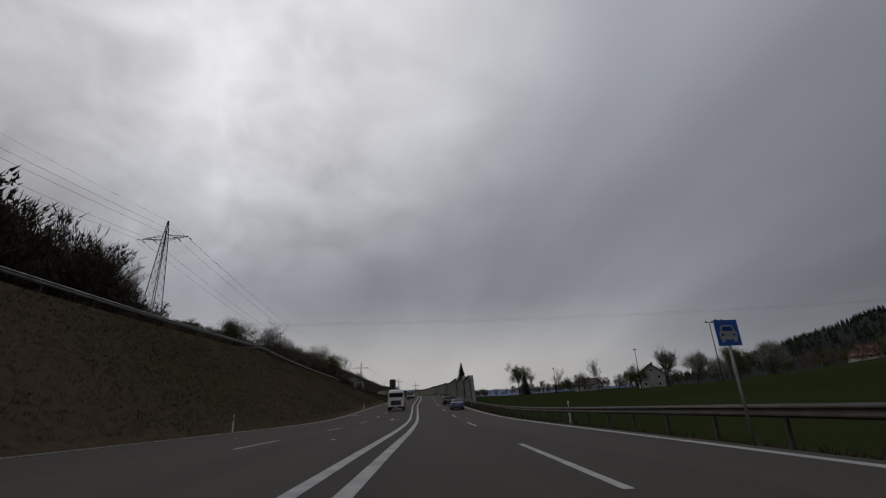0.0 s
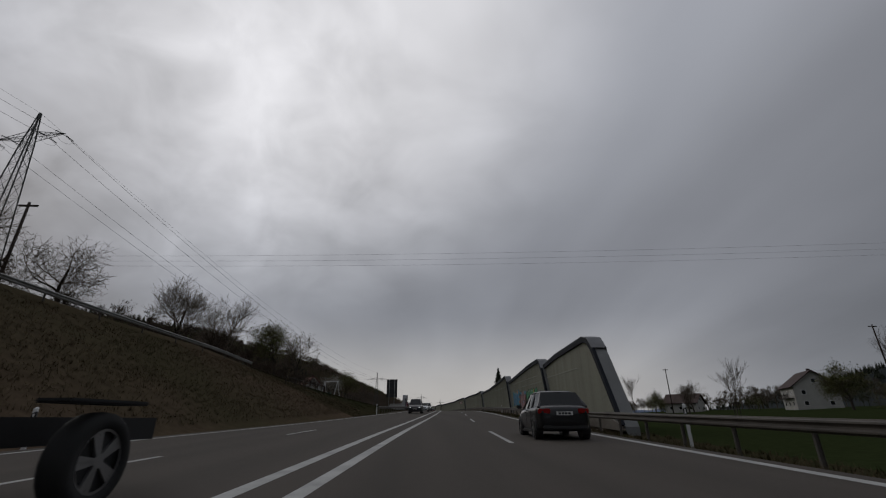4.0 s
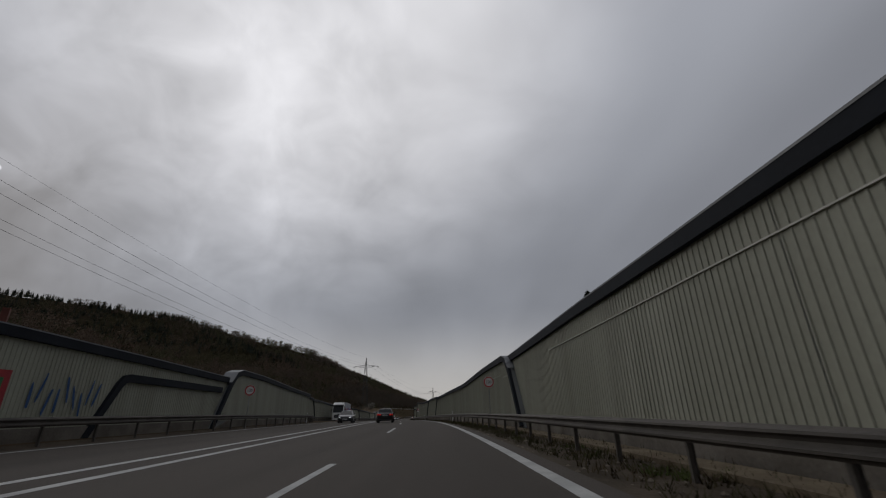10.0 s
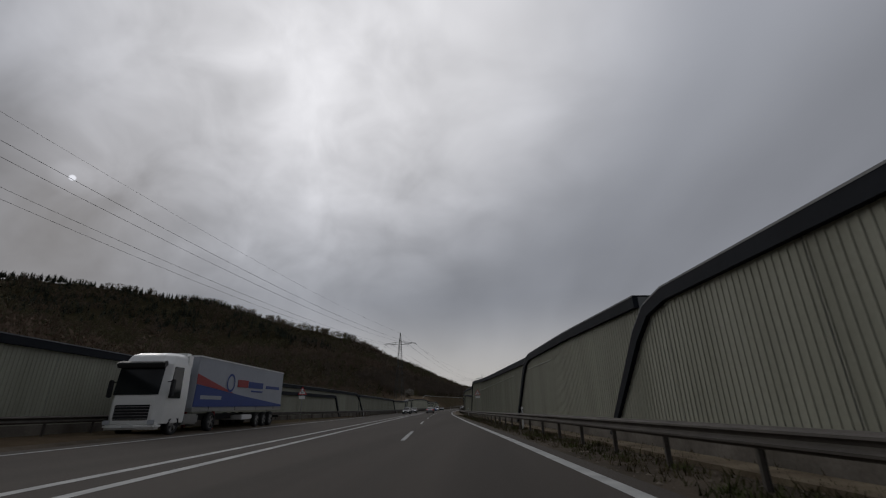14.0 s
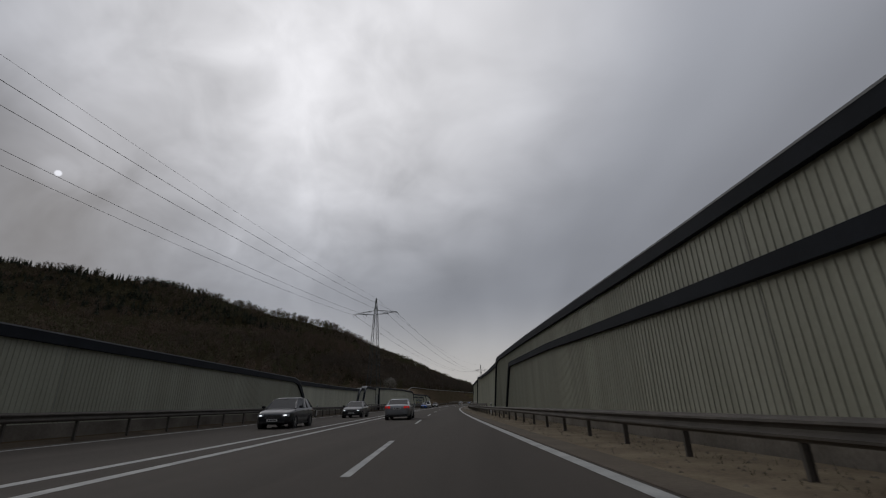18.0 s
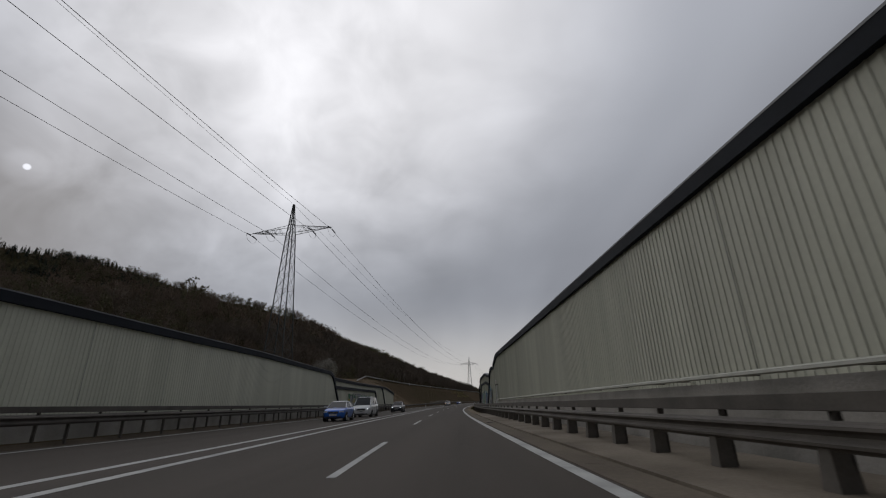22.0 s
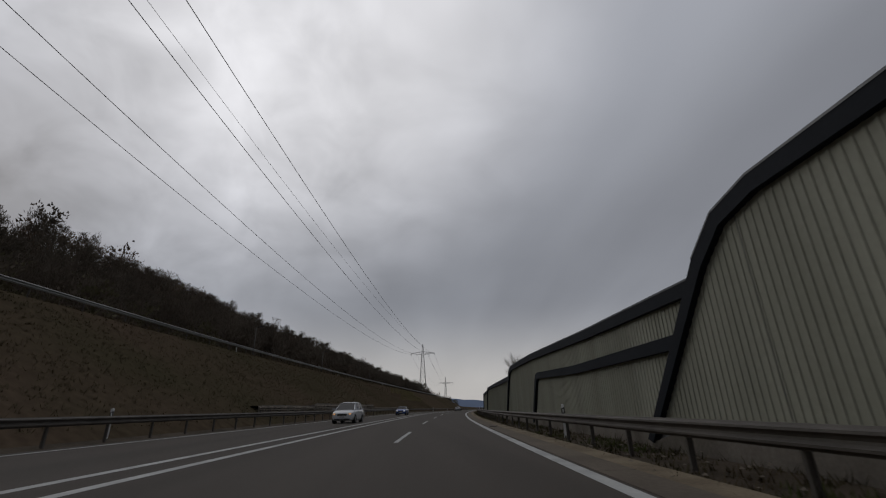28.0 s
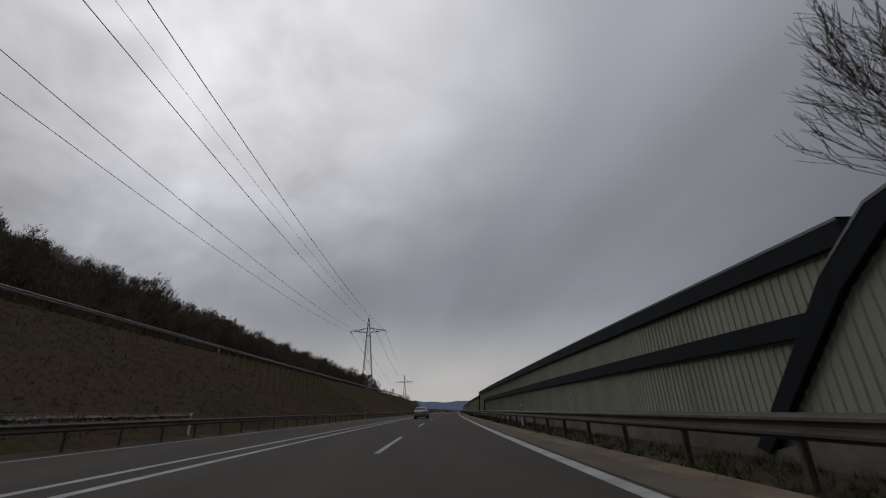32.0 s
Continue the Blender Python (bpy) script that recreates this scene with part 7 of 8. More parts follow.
def mast(u, n, h, kind):
    thing = new(kind)
    bm = bmesh.new()
    rod(bm, (0, 0, -1), (0, 0, h), 0.14, 0.09, 8)
    part("pole", bm, STEEL if kind != "wooden_pole" else DARKWOOD, thing, smooth=True)
    if kind == "floodlight_mast":
        bm = bmesh.new()
        box(bm, -1.1, 1.1, -0.06, 0.06, h - 0.1, h)
        part("crossbar", bm, STEEL, thing)
        for x in (-0.9, 0.9):
            bm = bmesh.new()
            box(bm, -0.3, 0.3, -0.2, 0.2, -0.15, 0.15, Matrix.Translation((x, 0, h + 0.18)) @ Matrix.Rotation(radians(25), 4, "X"), 0.04)
            part("floodlight", bm, BLACK, thing)
        lab = "tall grey floodlight mast with two lamps"
    elif kind == "wooden_pole":
        bm = bmesh.new()
        box(bm, -0.7, 0.7, -0.06, 0.06, h - 0.35, h - 0.22)
        part("crossarm", bm, DARKWOOD, thing)
        lab = "dark wooden utility pole with a crossarm"
    else:
        bm = bmesh.new()
        rod(bm, (0, 0, h), (0.9, 0, h + 0.15), 0.05, sides=6)
        box(bm, 0.6, 1.3, -0.12, 0.12, h + 0.12, h + 0.22)
        part("lamp_head", bm, BLACK, thing)
        lab = "slim street lamp beside the upper road"
    thing.matrix_world = on_land(u, n)
    return tagged(thing, lab, "mast", group="masts and poles")


mast(96, -34, 8.5, "wooden_pole")
mast(128, 89, 17.5, "floodlight_mast")
mast(117, 78, 16.0, "floodlight_mast")
mast(134, 64, 12.5, "wooden_pole")
mast(168, 48, 10.0, "wooden_pole")
mast(656, -33, 6.5, "street_lamp")
mast(690, -33, 6.5, "street_lamp")
mast(735, -33, 6.0, "street_lamp")
mast(800, -33, 6.0, "street_lamp")

# blue hills at the end of the valley, distance haze painted into their colour
HAZE = material("haze_tinted_hill", (0.16, 0.2, 0.28), 1.0, vary=0.12, scale=0.001, fine=0.01, spec=0.0)


def far_ridge(x0, x1, y, top, deep, seed):
    verts, k = [], 60
    for i in range(k + 1):
        x = x0 + (x1 - x0) * i / k
        e = math.sin(math.pi * i / k) ** 0.6
        h = top * e * (0.75 + 0.35 * noise.noise((x / 420, seed, 0)) + 0.1 * noise.noise((x / 90, seed, 4)))
        verts += [(x, y - deep, -12), (x, y, max(h, -10)), (x, y + deep, -12)]
    faces = [f for i in range(k) for f in ((3 * i, 3 * i + 3, 3 * i + 4, 3 * i + 1), (3 * i + 1, 3 * i + 4, 3 * i + 5, 3 * i + 2))]
    return tagged(part_of("distant_hill", mesh_of("distant_hill", verts, faces), HAZE, smooth=True), "hazy blue hill at the end of the valley", "hill", kind="structure")


far_ridge(-700, 1700, 4300, 110, 500, 1.3)
far_ridge(300, 2400, 3300, 85, 400, 5.1)

# young street trees tied to stakes beyond the rail
for u, n in ((96, 36), (128, 36), (165, 38)):
    yt = bare_tree("young_tree", 8.5, 60 + u, spread=0.22, upright=1.3, depth=4, girth=0.35, trunk_share=0.3, label="slim young street tree tied to a wooden frame")
    for x in (-0.55, 0.55):
        bm = bmesh.new()
        rod(bm, (x, 0, -0.4), (x, 0, 2.3), 0.045, sides=6)
        part("stake", bm, DARKWOOD, yt, "wooden stake")
    bm = bmesh.new()
    box(bm, -0.75, 0.75, -0.04, 0.04, 2.1, 2.22)
    part("crossbar", bm, DARKWOOD, yt)
    plant(yt, u, n, 20)

# swing frame and garden fence on the slope
sw = new("swing_frame")
for y in (-1.6, 1.6):
    for x in (-0.8, 0.8):
        bm = bmesh.new()
        rod(bm, (x, y, -0.3), (0, y, 2.4), 0.06, sides=6)
        part("leg", bm, WHITE, sw)
bm = bmesh.new()
rod(bm, (0, -1.9, 2.4), (0, 1.9, 2.4), 0.06, sides=6)
part("beam", bm, WHITE, sw)
sw.matrix_world = on_land(154, -25, 60)
tagged(sw, "pale swing frame standing on the grass slope", "swing")
gf = new("garden_fence")
for u in range(120, 196, 4):
    bm = bmesh.new()
    p = P(u, -21.5 - (u - 120) * 0.05, ground(u, -21.5 - (u - 120) * 0.05))
    rod(bm, p - Vector((0, 0, 0.3)), p + Vector((0, 0, 1.1)), 0.05, sides=5)
    part("fence_post", bm, DARKWOOD, gf)
for h in (0.45, 0.95):
    pts = [P(u, -21.5 - (u - 120) * 0.05, ground(u, -21.5 - (u - 120) * 0.05) + h) for u in range(120, 196, 4)]
    for a, b in zip(pts, pts[1:]):
        bm = bmesh.new()
        rod(bm, a, b, 0.025, sides=4)
        part("fence_rail", bm, DARKWOOD, gf)
tagged(gf, "low wooden post and rail fence across the slope", "fence")

# service doors in the barriers
def service_door(u, side, n, w, h, z0, label, sign=True):
    thing = new("service_door")
    bm = bmesh.new()
    box(bm, -0.05, 0.05, -w / 2, w / 2, z0, z0 + h, None, 0.01)
    part("leaf", bm, DOOR, thing, "plain grey door leaf")
    bm = bmesh.new()
    box(bm, -0.12, 0.06, -w / 2 - 0.25, w / 2 + 0.25, z0 + h, z0 + h + 0.09)
    part("canopy", bm, STEEL, thing)
    for y in (-w / 2 - 0.05, w / 2 + 0.05):
        bm = bmesh.new()
        box(bm, -0.07, 0.05, y - 0.05, y + 0.05, z0, z0 + h)
        part("jamb", bm, SEAM, thing)
    bm = bmesh.new()
    box(bm, -0.1, -0.05, w / 2 - 0.18, w / 2 - 0.08, z0 + 0.95, z0 + 1.05)
    part("handle", bm, BLACK, thing)
    if sign:
        bm = bmesh.new()
        box(bm, -0.09, -0.06, -0.3, 0.3, z0 + h + 0.25, z0 + h + 0.58)
        sg = part("sign_plate", bm, WHITE, thing, "small white sign with red arrow")
        bm = bmesh.new()
        bm.faces.new([bm.verts.new(v) for v in ((-0.096, 0.22, z0 + h + 0.3), (-0.096, 0.22, z0 + h + 0.52), (-0.096, -0.2, z0 + h + 0.41))])
        part("arrow", bm, RED, sg)
    thing.matrix_world = F(u, n, 0, 0 if side > 0 else 180)
    return tagged(thing, label, "door")


service_door(498.6, 1, 7.5, 1.5, 2.4, 0.6, "grey metal service door in the noise barrier")
service_door(441.8, -1, -12.55, 1.3, 2.5, 0.5, "grey metal service door in a dark recess", False)
bm = bmesh.new()
box(bm, -0.5, 0.3, -1.25, 1.25, 3.0, 4.25)
lint = part("door_lintel", bm, SHEET)
lint.matrix_world = F(441.8, -12.75)
tagged(lint, "ribbed panel above the recessed service door", "wall panel")
bm = bmesh.new()
box(bm, -0.3, 0.3, -0.12, 0.12, 0, 4.3)
jp = part("recess_post", bm, TRIM)
jp.matrix_world = F(443.2, -12.5)
tagged(jp, "dark steel post beside the recessed door", "post")

# low steel bar along the tall barrier
for a, b in zip(spans(444, 497, 13.3), spans(444, 497, 13.3)[1:]):
    thing = new("bumper_bar")
    bm = bmesh.new()
    p, q = P(a, 7.3, 1.42), P(b, 7.3, 1.42)
    rod(bm, p, q, 0.05, sides=6)
    part("bar", bm, SEAM, thing)
    for u in spans(a + 0.6, b - 0.6, 2.6):
        bm = bmesh.new()
        rod(bm, P(u, 7.62, 1.40), P(u, 7.3, 1.40), 0.04, sides=5)
        part("bracket", bm, STEEL, thing)
    tagged(thing, "pale steel bar on brackets along the barrier", "bar", group="bars on the barrier")

# end of the far barrier: concrete blocks stepping down
for i, (u, h) in enumerate(((549.2, 1.7), (551.6, 1.2), (554.0, 0.8))):
    bm = bmesh.new()
    box(bm, -0.4, 0.4, -1.2, 1.2, -0.3, h, None, 0.04)
    ob = part("concrete_block", bm, CONCRETE)
    ob.matrix_world = F(u, -13.2, 0.0)
    tagged(ob, "pale concrete retaining block at the barrier end", "concrete block", group="retaining blocks")

# stone baskets on the second bank
STONE = material("gabion_stone", (0.27, 0.235, 0.19), 0.95, vary=0.35, scale=1.5, fine=9, tint=(0.14, 0.12, 0.095))
MESHWIRE = material("basket_wire", (0.12, 0.12, 0.12), 0.6, metal=0.3, vary=0.1)


def gabion(u0, u1, n, z0, z1, rng):
    thing = new("gabion_wall")
    stone = []
    verts, faces = [], []
    size = 0.2
    for iu in range(int((u1 - u0) / 0.26)):
        for iz in range(int((z1 - z0) / 0.19)):
            c = P(u0 + (iu + 0.5 * (iz % 2) + 0.5) * 0.26, n + rng.uniform(-0.03, 0.03), z0 + (iz + 0.5) * 0.19)
            r = [size * rng.uniform(0.5, 0.72) * k for k in (1, 1.15, 0.85)]
            b = len(verts)
            for dx, dy, dz in ((1, 0, 0), (-1, 0, 0), (0, 1, 0), (0, -1, 0), (0, 0, 1), (0, 0, -1)):
                verts.append(c + Vector((dx * r[0], dy * r[1], dz * r[2])) + Vector((rng.gauss(0, 0.02), rng.gauss(0, 0.02), rng.gauss(0, 0.02))))
            faces += [(b + i, b + j, b + k) for i, j, k in ((0, 2, 4), (2, 1, 4), (1, 3, 4), (3, 0, 4), (2, 0, 5), (1, 2, 5), (3, 1, 5), (0, 3, 5))]
    st = part_of("stones", mesh_of("stones", verts, faces), STONE, thing, "packed pale stones")
    st["kind"] = "stuff"
    verts = [P(u, n - o, z) for u in spans(u0, u1, 5) for o, z in ((0.08, z0 - 0.3), (0.08, z1 - 0.04), (1.0, z1 - 0.04))]
    k = len(verts) // 3
    part_of("core", mesh_of("core", verts, [f for i in range(k - 1) for f in ((3 * i, 3 * i + 3, 3 * i + 4, 3 * i + 1), (3 * i + 1, 3 * i + 4, 3 * i + 5, 3 * i + 2))]), STONE, thing)
    bm = bmesh.new()
    for u in spans(u0, u1, 2.0):
        rod(bm, P(u, n + 0.14, z0), P(u, n + 0.14, z1), 0.012, sides=3)
    for z in (z0 + 0.02, (z0 + z1) / 2, z1):
        for a, b in zip(spans(u0, u1, 6), spans(u0, u1, 6)[1:]):
            rod(bm, P(a, n + 0.14, z), P(b, n + 0.14, z), 0.012, sides=3)
    part("wire_mesh", bm, MESHWIRE, thing)
    return tagged(thing, "low gabion wall of packed stones behind the rail", "gabion wall", group="gabion walls")


rg = random.Random(8)
gabion(618, 632, -13.2, 0.1, 1.5, rg)
gabion(632.2, 664, -13.2, 0.1, 1.75, rg)
gabion(664.2, 700, -13.2, 0.1, 1.3, rg)

# rows of young plants in yellow tubes on the bank
TUBE = material("plant_tube", (0.22, 0.19, 0.06), 0.7, vary=0.2)
for i in range(44):
    u, n = 716 + (i % 22) * 1.9, -17.5 - (i // 22) * 3.2
    bm = bmesh.new()
    rod(bm, (0, 0, -0.2), (rg.uniform(-0.05, 0.05), rg.uniform(-0.05, 0.05), 1.5), 0.07, sides=6)
    st = part("plant_tube", bm, TUBE)
    st.matrix_world = on_land(u, n)
    tagged(st, "yellow plant protection tube on the bank", "plant tube", group="plant tubes on the bank")

# ---- sprayed pictures on the barriers ----
def spray(name, c, rough=0.75):
    return material("spray_" + name, c, rough, vary=0.12, scale=1.2, fine=10)


GREEN, DKGREEN, YELLOW, BLACKS, BLUES, SKY, PINK, TURQ, LILAC, WHITES, REDS, MINT, ORANGE, GREYS = (
    spray("green", (0.03, 0.15, 0.05)), spray("dark_green", (0.008, 0.04, 0.02)), spray("yellow", (0.34, 0.3, 0.03)), spray("black", (0.01, 0.01, 0.012)),
    spray("blue", (0.02, 0.07, 0.19)), spray("sky", (0.04, 0.2, 0.32)), spray("pink", (0.38, 0.07, 0.14)), spray("turquoise", (0.04, 0.22, 0.22)),
    spray("lilac", (0.12, 0.10, 0.19)), spray("white", (0.45, 0.46, 0.45)), spray("red", (0.32, 0.025, 0.03)), spray("mint", (0.17, 0.29, 0.22)), spray("orange", (0.4, 0.16, 0.08)), spray("grey", (0.27, 0.27, 0.28)))


def wall_point(side, n, u, h):
    return P(u, n - side * 0.075, h)


def patch(name, outline, side, n, mat, thing, lift=0.0, label=""):
    """A flat painted shape on the wall, from an outline in (u, h)."""
    bm = bmesh.new()
    vs = [bm.verts.new(wall_point(side, n - side * lift, u, h)) for u, h in outline]
    f = bm.faces.new(vs)
    bmesh.ops.triangulate(bm, faces=[f])
    return part(name, bm, mat, thing, label)


def blob(cu, ch, ru, rh, rng, k=18, rough=0.16, lean=0.0):
    ph = rng.uniform(0, 6.28)
    out = []
    for i in range(k):
        a = 2 * math.pi * i / k
        r = 1 + rough * (math.sin(2 * a + ph) + 0.6 * math.sin(3 * a + 2 * ph))
        p, e = math.cos(a), math.sin(a)
        p, e = math.copysign(abs(p) ** 0.7, p), math.copysign(abs(e) ** 0.7, e)
        out.append((cu + ru * r * p + lean * rh * e, ch + rh * r * e))
    return out


def lettering(words, side, n, u, h, size, squeeze, mat, thing, lift, depth=0.001, bold=0.0):
    cu = bpy.data.curves.new("lettering", "FONT")
    cu.body, cu.size, cu.extrude, cu.align_x, cu.align_y, cu.offset = words, size, depth, "CENTER", "CENTER", bold
    cu.materials.append(mat)
    ob = new("lettering", cu)
    ob.parent = thing
    a = ref(round(u, 3))[2]
    turn = -math.degrees(a) + (-90 if side > 0 else 90)
    ob.matrix_world = Matrix.Translation(wall_point(side, n - side * lift, u, h)) @ pose(0, 0, 0, 90, 0, turn) @ Matrix.Diagonal((squeeze, 1, 1, 1))
    return ob


def write(words, side, n, u0, u1, h, size, layers, thing):
    """Sprayed letters one by one along the wall, in layers from the widest outline to the fill."""
    for i, c in enumerate(words):
        u = u0 + (u1 - u0) * (i + 0.5) / len(words)
        for k, (mat, bold) in enumerate(layers):
            lettering(c, side, n, u, h, size, 1.05 * abs(u1 - u0) / len(words) / (0.62 * size), mat, thing, 0.008 + 0.005 * k, bold=bold)


GLYPHS = {
    "A": [[(0.08, 0), (0.42, 1), (0.6, 1), (0.92, 0)], [(0.25, 0.36), (0.75, 0.36)]],
    "B": [[(0.15, 0), (0.15, 1), (0.7, 0.95), (0.78, 0.72), (0.6, 0.53), (0.2, 0.5)], [(0.6, 0.5), (0.88, 0.32), (0.75, 0.04), (0.15, 0)]],
    "C": [[(0.9, 0.85), (0.45, 1), (0.12, 0.6), (0.2, 0.15), (0.6, 0), (0.9, 0.15)]],
    "E": [[(0.9, 1), (0.15, 0.95), (0.15, 0.05), (0.9, 0)], [(0.15, 0.5), (0.7, 0.52)]],
    "H": [[(0.15, 0), (0.15, 1)], [(0.85, 0), (0.85, 1)], [(0.15, 0.45), (0.85, 0.45)]],
    "I": [[(0.5, 0), (0.5, 1)]],
    "K": [[(0.15, 0), (0.15, 1)], [(0.9, 1), (0.2, 0.45), (0.9, 0)]],
    "L": [[(0.2, 1), (0.2, 0.05), (0.9, 0)]],
    "N": [[(0.12, 0), (0.12, 0.8), (0.55, 0.1), (0.9, 0.25), (0.95, 1.25)]],
    "O": [[(0.5, 1), (0.12, 0.65), (0.2, 0.15), (0.5, 0), (0.85, 0.3), (0.82, 0.75), (0.5, 1)]],
    "P": [[(0.18, 0), (0.18, 0.95), (0.72, 0.92), (0.85, 0.6), (0.6, 0.4), (0.2, 0.4)]],
    "R": [[(0.15, 0), (0.15, 0.98), (0.75, 0.9), (0.78, 0.6), (0.2, 0.48)], [(0.45, 0.48), (0.9, 0)]],
    "S": [[(0.88, 0.86), (0.4, 1), (0.14, 0.72), (0.5, 0.5), (0.86, 0.3), (0.6, 0.02), (0.12, 0.1)]],
    "T": [[(0.05, 0.97), (0.95, 1)], [(0.5, 0.97), (0.5, 0)]],
}


def stroke(name, pts, width, side, n, mat, thing, lift, su):
    """A thick painted line with round ends, through points in (u, h)."""
    for (u0, h0), (u1, h1) in zip(pts, pts[1:]):
        dx, dy = u1 - u0, h1 - h0
        a = math.atan2(dy, dx)
        w = width / 2
        ring = [(u0 + su * w * math.cos(a + math.pi / 2 + math.pi * k / 5), h0 + w * math.sin(a + math.pi / 2 + math.pi * k / 5)) for k in range(6)]
        ring += [(u1 + su * w * math.cos(a - math.pi / 2 + math.pi * k / 5), h1 + w * math.sin(a - math.pi / 2 + math.pi * k / 5)) for k in range(6)]
        patch(name, ring, side, n, mat, thing, lift)


def burner(side, n, u0, u1, h0, h1, words, fills, edge, width, label, rim=0.1, glow=None, drops=None, shade=None, seed=1, lean=0.0, rise=0.0):
    """Fat sprayed letters with a dark rim, read from u0 to u1; glow: a coloured haze line round them, drops: a splashed ground behind."""
    rng = random.Random(seed)
    thing = new("graffiti")
    cell = (u1 - u0) / len(words)
    if drops:
        for k in range(len(words) * 7):
            m = drops[k % len(drops)]
            patch("splash", blob(u0 + (u1 - u0) * rng.uniform(-0.04, 1.04), rng.uniform(h0, h1 + 0.25), rng.uniform(0.15, 0.5), rng.uniform(0.12, 0.4), rng, 12, 0.14), side, n, m, thing, 0.0004 * (k % 9))
    for i, c in enumerate(words):
        hi = h1 + rise * i / len(words) + rng.uniform(-0.1, 0.06)
        at = lambda x, z: (u0 + cell * (i + 0.07 + 0.86 * x) + lean * (z - 0.5) * cell, h0 + width / 2 + (hi - h0 - width) * z)
        lines = [[at(x, z) for x, z in pts] for pts in GLYPHS[c]]
        fill = fills[i % len(fills)]
        for k, pts in enumerate(lines):
            q = 0.0003 * (2 * i + k)
            if glow:
                stroke("haze", pts, width + 2.9 * rim, side, n, glow, thing, 0.005 + q, 1)
            stroke("letter_edge", pts, width + 2 * rim, side, n, edge, thing, 0.010 + q, 1)
            stroke("letter_fill", pts, width, side, n, fill, thing, 0.015 + q, 1)
            if shade:
                low = [(u, min(h, h0 + 0.42 * (hi - h0))) for u, h in pts]
                if max(h for u, h in low) - min(h for u, h in low) > 0.1:
                    stroke("letter_shade", low, width * 0.8, side, n, shade, thing, 0.020 + q, 1)
            u, h = pts[len(pts) // 2]
            patch("highlight", blob(u, h + width * 0.2, width * 0.22, width * 0.09, rng, 10, 0.1), side, n, WHITES, thing, 0.026)
    return tagged(thing, label, "graffiti")


LEAF, GLOSS, ROSE = spray("leaf_green", (0.016, 0.2, 0.075)), spray("olive_yellow", (0.32, 0.33, 0.02)), spray("dusty_rose", (0.31, 0.15, 0.16))
FLESH = spray("dull_rose", (0.2, 0.13, 0.11))
burner(1, 7.42, 121.4, 114.6, 0.62, 2.75, "PISHLE", [LEAF, LEAF, LEAF, LEAF, GLOSS, LEAF], DKGREEN, 0.62, "large green and yellow bubble letter graffiti on the barrier", rim=0.09, shade=GREEN, seed=1)
burner(1, 7.48, 126.9, 122.9, 0.75, 2.3, "TEROP", [ROSE], BLACKS, 0.24, "pink letter graffiti with thin black outlines on the barrier", rim=0.045, drops=[ROSE, ROSE, ROSE, SKY], seed=2)
burner(1, 7.5, 133.4, 128.0, 1.05, 2.5, "BACOPE", [BLUES, SKY], SKY, 0.14, "blue and turquoise letter graffiti on the barrier", rim=0.12, drops=[SKY, TURQ, ORANGE, SKY], seed=3)
t1 = new("graffiti")
lettering("FTM", 1, 7.42, 112.8, 2.0, 1.1, 0.9, BLACKS, t1, 0.0)
tagged(t1, "thin black sprayed letters on the barrier", "graffiti")
# around the tall barrier
rngg = random.Random(9)
burner(1, 7.55, 510.2, 506.2, 0.9, 2.75, "CBK", [GREYS], BLACKS, 0.3, "black outlined letters with blue drops on the barrier", rim=0.1, drops=[SKY], seed=6)
burner(1, 7.5, 538.0, 529.3, 0.75, 2.75, "ABCOBAR", [LILAC], BLACKS, 0.42, "lilac letter graffiti with black rims and yellow line", rim=0.12, glow=YELLOW, drops=[SKY, BLUES], shade=GREYS, seed=4)
burner(1, 7.5, 528.9, 521.2, 0.8, 2.6, "BARON", [MINT], BLACKS, 0.4, "mint green outlined letters on blue clouds on the barrier", rim=0.11, glow=YELLOW, drops=[SKY, BLUES, SKY], seed=5, rise=0.6)
burner(1, 7.5, 518.4, 513.0, 0.8, 2.55, "ETAP", [LILAC, SKY, LILAC], BLACKS, 0.42, "lilac and blue block letter graffiti on the barrier", rim=0.09, glow=TURQ, drops=[TURQ, SKY], seed=7)
for u, m in ((519.9, FLESH), (511.9, LILAC)):
    fc = new("graffiti")
    patch("ground_shape", blob(u, 1.7, 0.78, 1.02, rngg, 20, 0.05), 1, 7.5, BLACKS, fc, 0.006)
    patch("oval", blob(u, 1.6, 0.64, 0.88, rngg, 20, 0.04), 1, 7.5, m, fc, 0.012)
    patch("dark_top", blob(u, 2.36, 0.62, 0.22, rngg, 16, 0.05), 1, 7.5, GREYS, fc, 0.016)
    tagged(fc, "plain sprayed oval with a dark rim on the barrier", "graffiti")

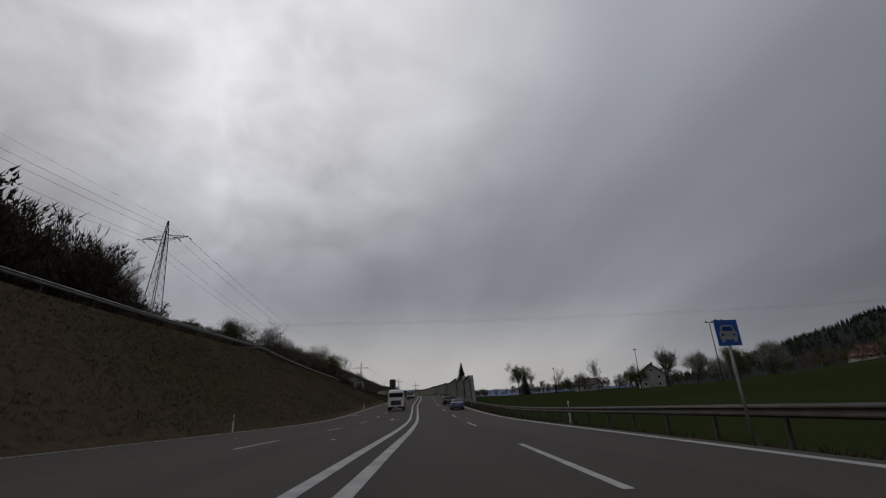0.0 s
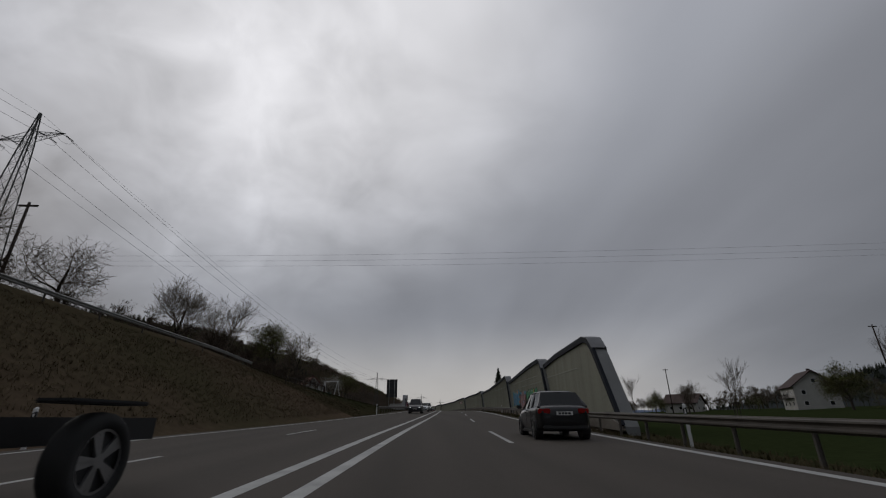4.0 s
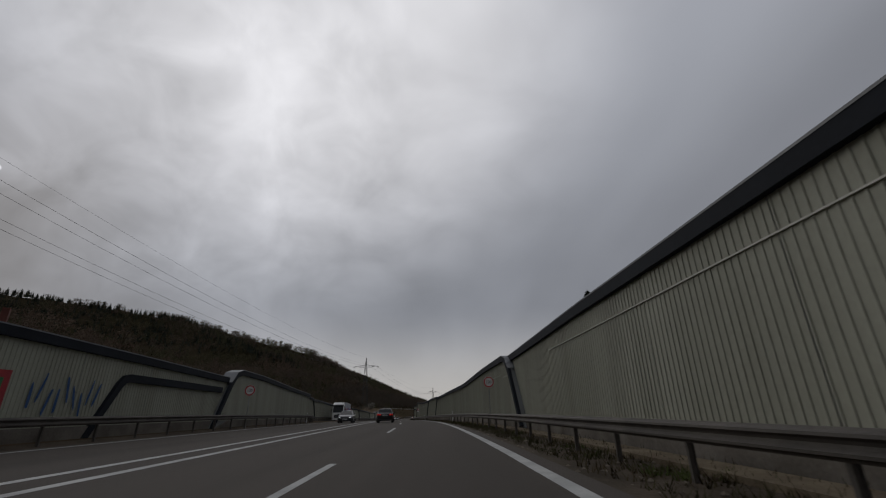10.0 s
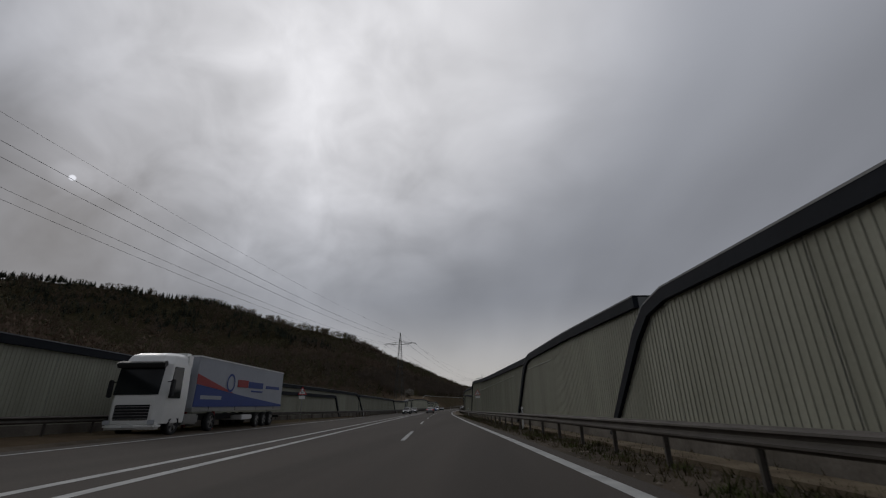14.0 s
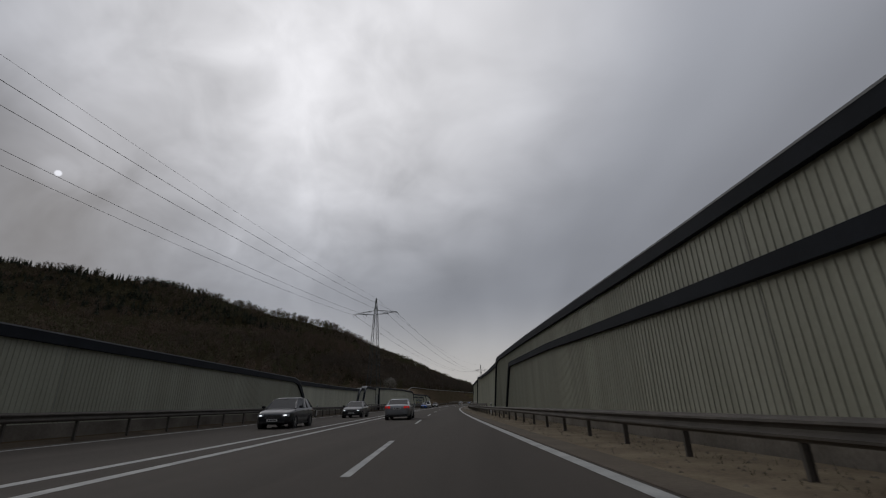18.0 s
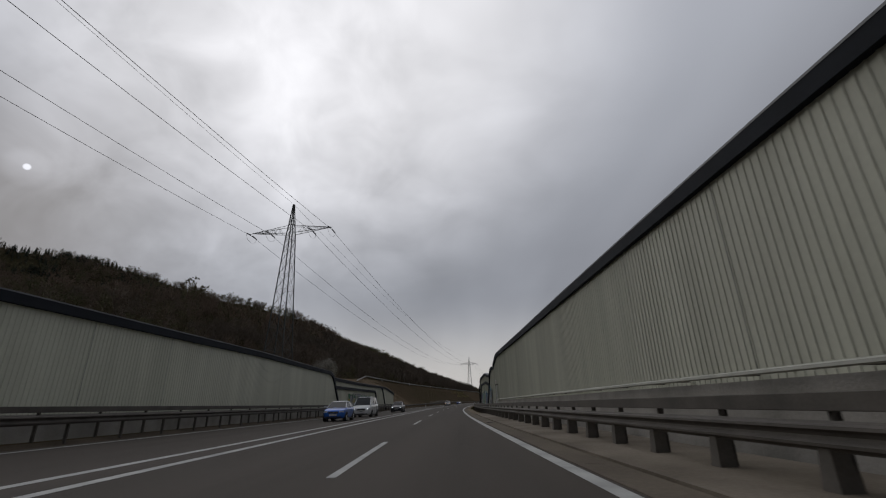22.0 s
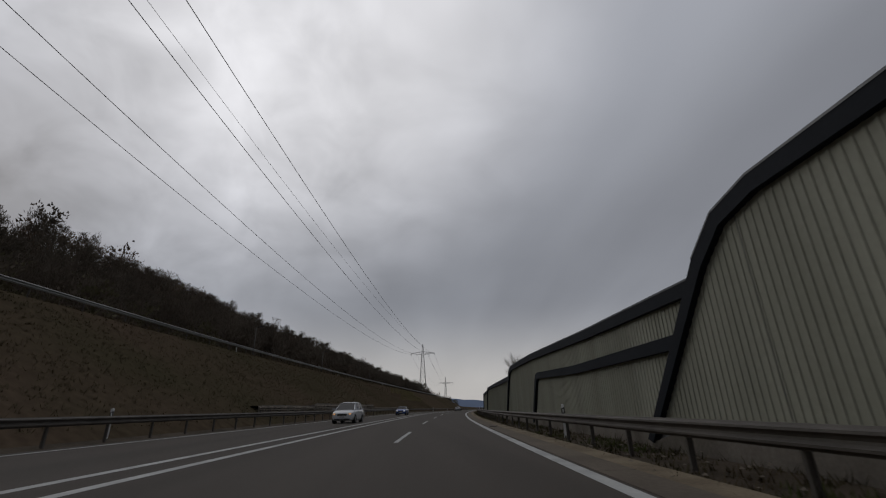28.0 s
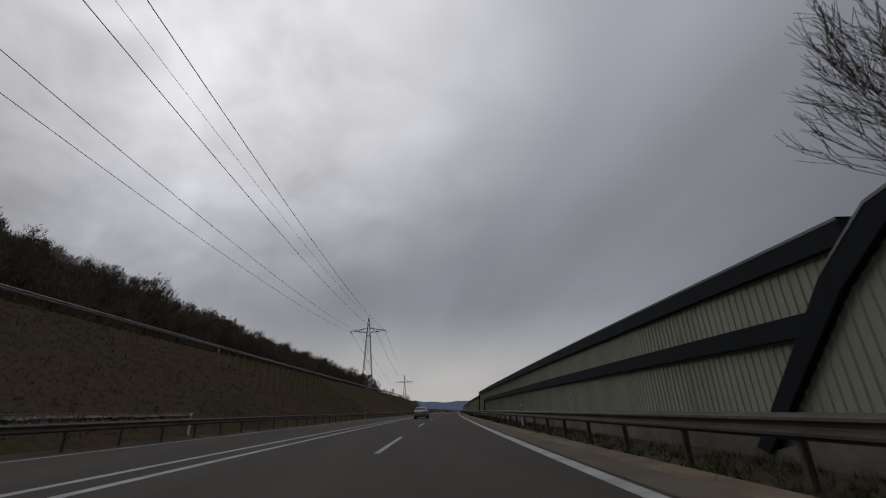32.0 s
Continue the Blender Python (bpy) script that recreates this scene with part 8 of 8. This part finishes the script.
# across the road
t4 = new("graffiti")
for k in range(16):
    u = 509.3 + 0.95 * k
    for m, h0, h1 in ((REDS, 0.95, 1.5), (YELLOW, 1.45, 2.1), (GREEN, 2.0, 2.75)):
        end = 1.0 if k in (0, 15) else rngg.uniform(0.45, 0.9)
        patch("stripe", blob(u, (h0 + h1) / 2, 0.7 * end, (h1 - h0) / 2 * end, rngg, 12, 0.1), -1, -12.45, m, t4, 0.001 * (k % 3))
write("ULTRAS", -1, -12.45, 511.4, 519.6, 1.8, 2.35, [(BLACKS, 0.12), (GREYS, 0.05)], t4)
for u in (510.3, 520.9, 522.5):
    patch("letter_edge", blob(u, 1.8, 0.82, 0.85, rngg, 16, 0.06), -1, -12.45, BLACKS, t4, 0.006)
    patch("letter_fill", blob(u, 1.8, 0.68, 0.72, rngg, 16, 0.06), -1, -12.45, GREYS, t4, 0.011)
    patch("letter_gap", blob(u, 1.75, 0.16, 0.3, rngg, 10, 0.06), -1, -12.45, BLACKS, t4, 0.014)
tagged(t4, "grey block letters on red, yellow and green on the barrier", "graffiti")
burner(-1, -12.42, 181.8, 187.6, 0.9, 2.6, "RON", [PINK], PINK, 0.34, "pink letter graffiti on the far barrier", rim=0.05, seed=8)
burner(-1, -12.46, 193.8, 201.6, 0.9, 2.9, "HLRRO", [REDS, PINK], REDS, 0.34, "red and pink letter graffiti on the far barrier", rim=0.06, seed=9)
burner(-1, -12.48, 201.9, 206.6, 0.9, 2.5, "BCON", [SKY], BLUES, 0.26, "blue letter graffiti on the far barrier", rim=0.09, seed=10)
t5 = new("graffiti")
patch("frame_shape", [(207.2, 0.9), (209.6, 0.9), (209.6, 2.5), (207.2, 2.5)], -1, -12.5, REDS, t5, 0.0)
patch("field", [(207.45, 1.0), (209.35, 1.0), (209.35, 2.25), (207.45, 2.25)], -1, -12.5, GREEN, t5, 0.005)
tagged(t5, "green sprayed square with a red border on the barrier", "graffiti")
t6 = new("graffiti")
for i in range(9):
    patch("stroke", blob(210.6 + 0.42 * i, 1.7 + 0.3 * math.sin(i * 1.9), 0.06, 0.5, rngg, 10, 0.1, 0.3 * math.sin(i)), -1, -12.52, BLUES, t6, 0.0)
tagged(t6, "thin blue scribbled tag on the barrier", "graffiti")
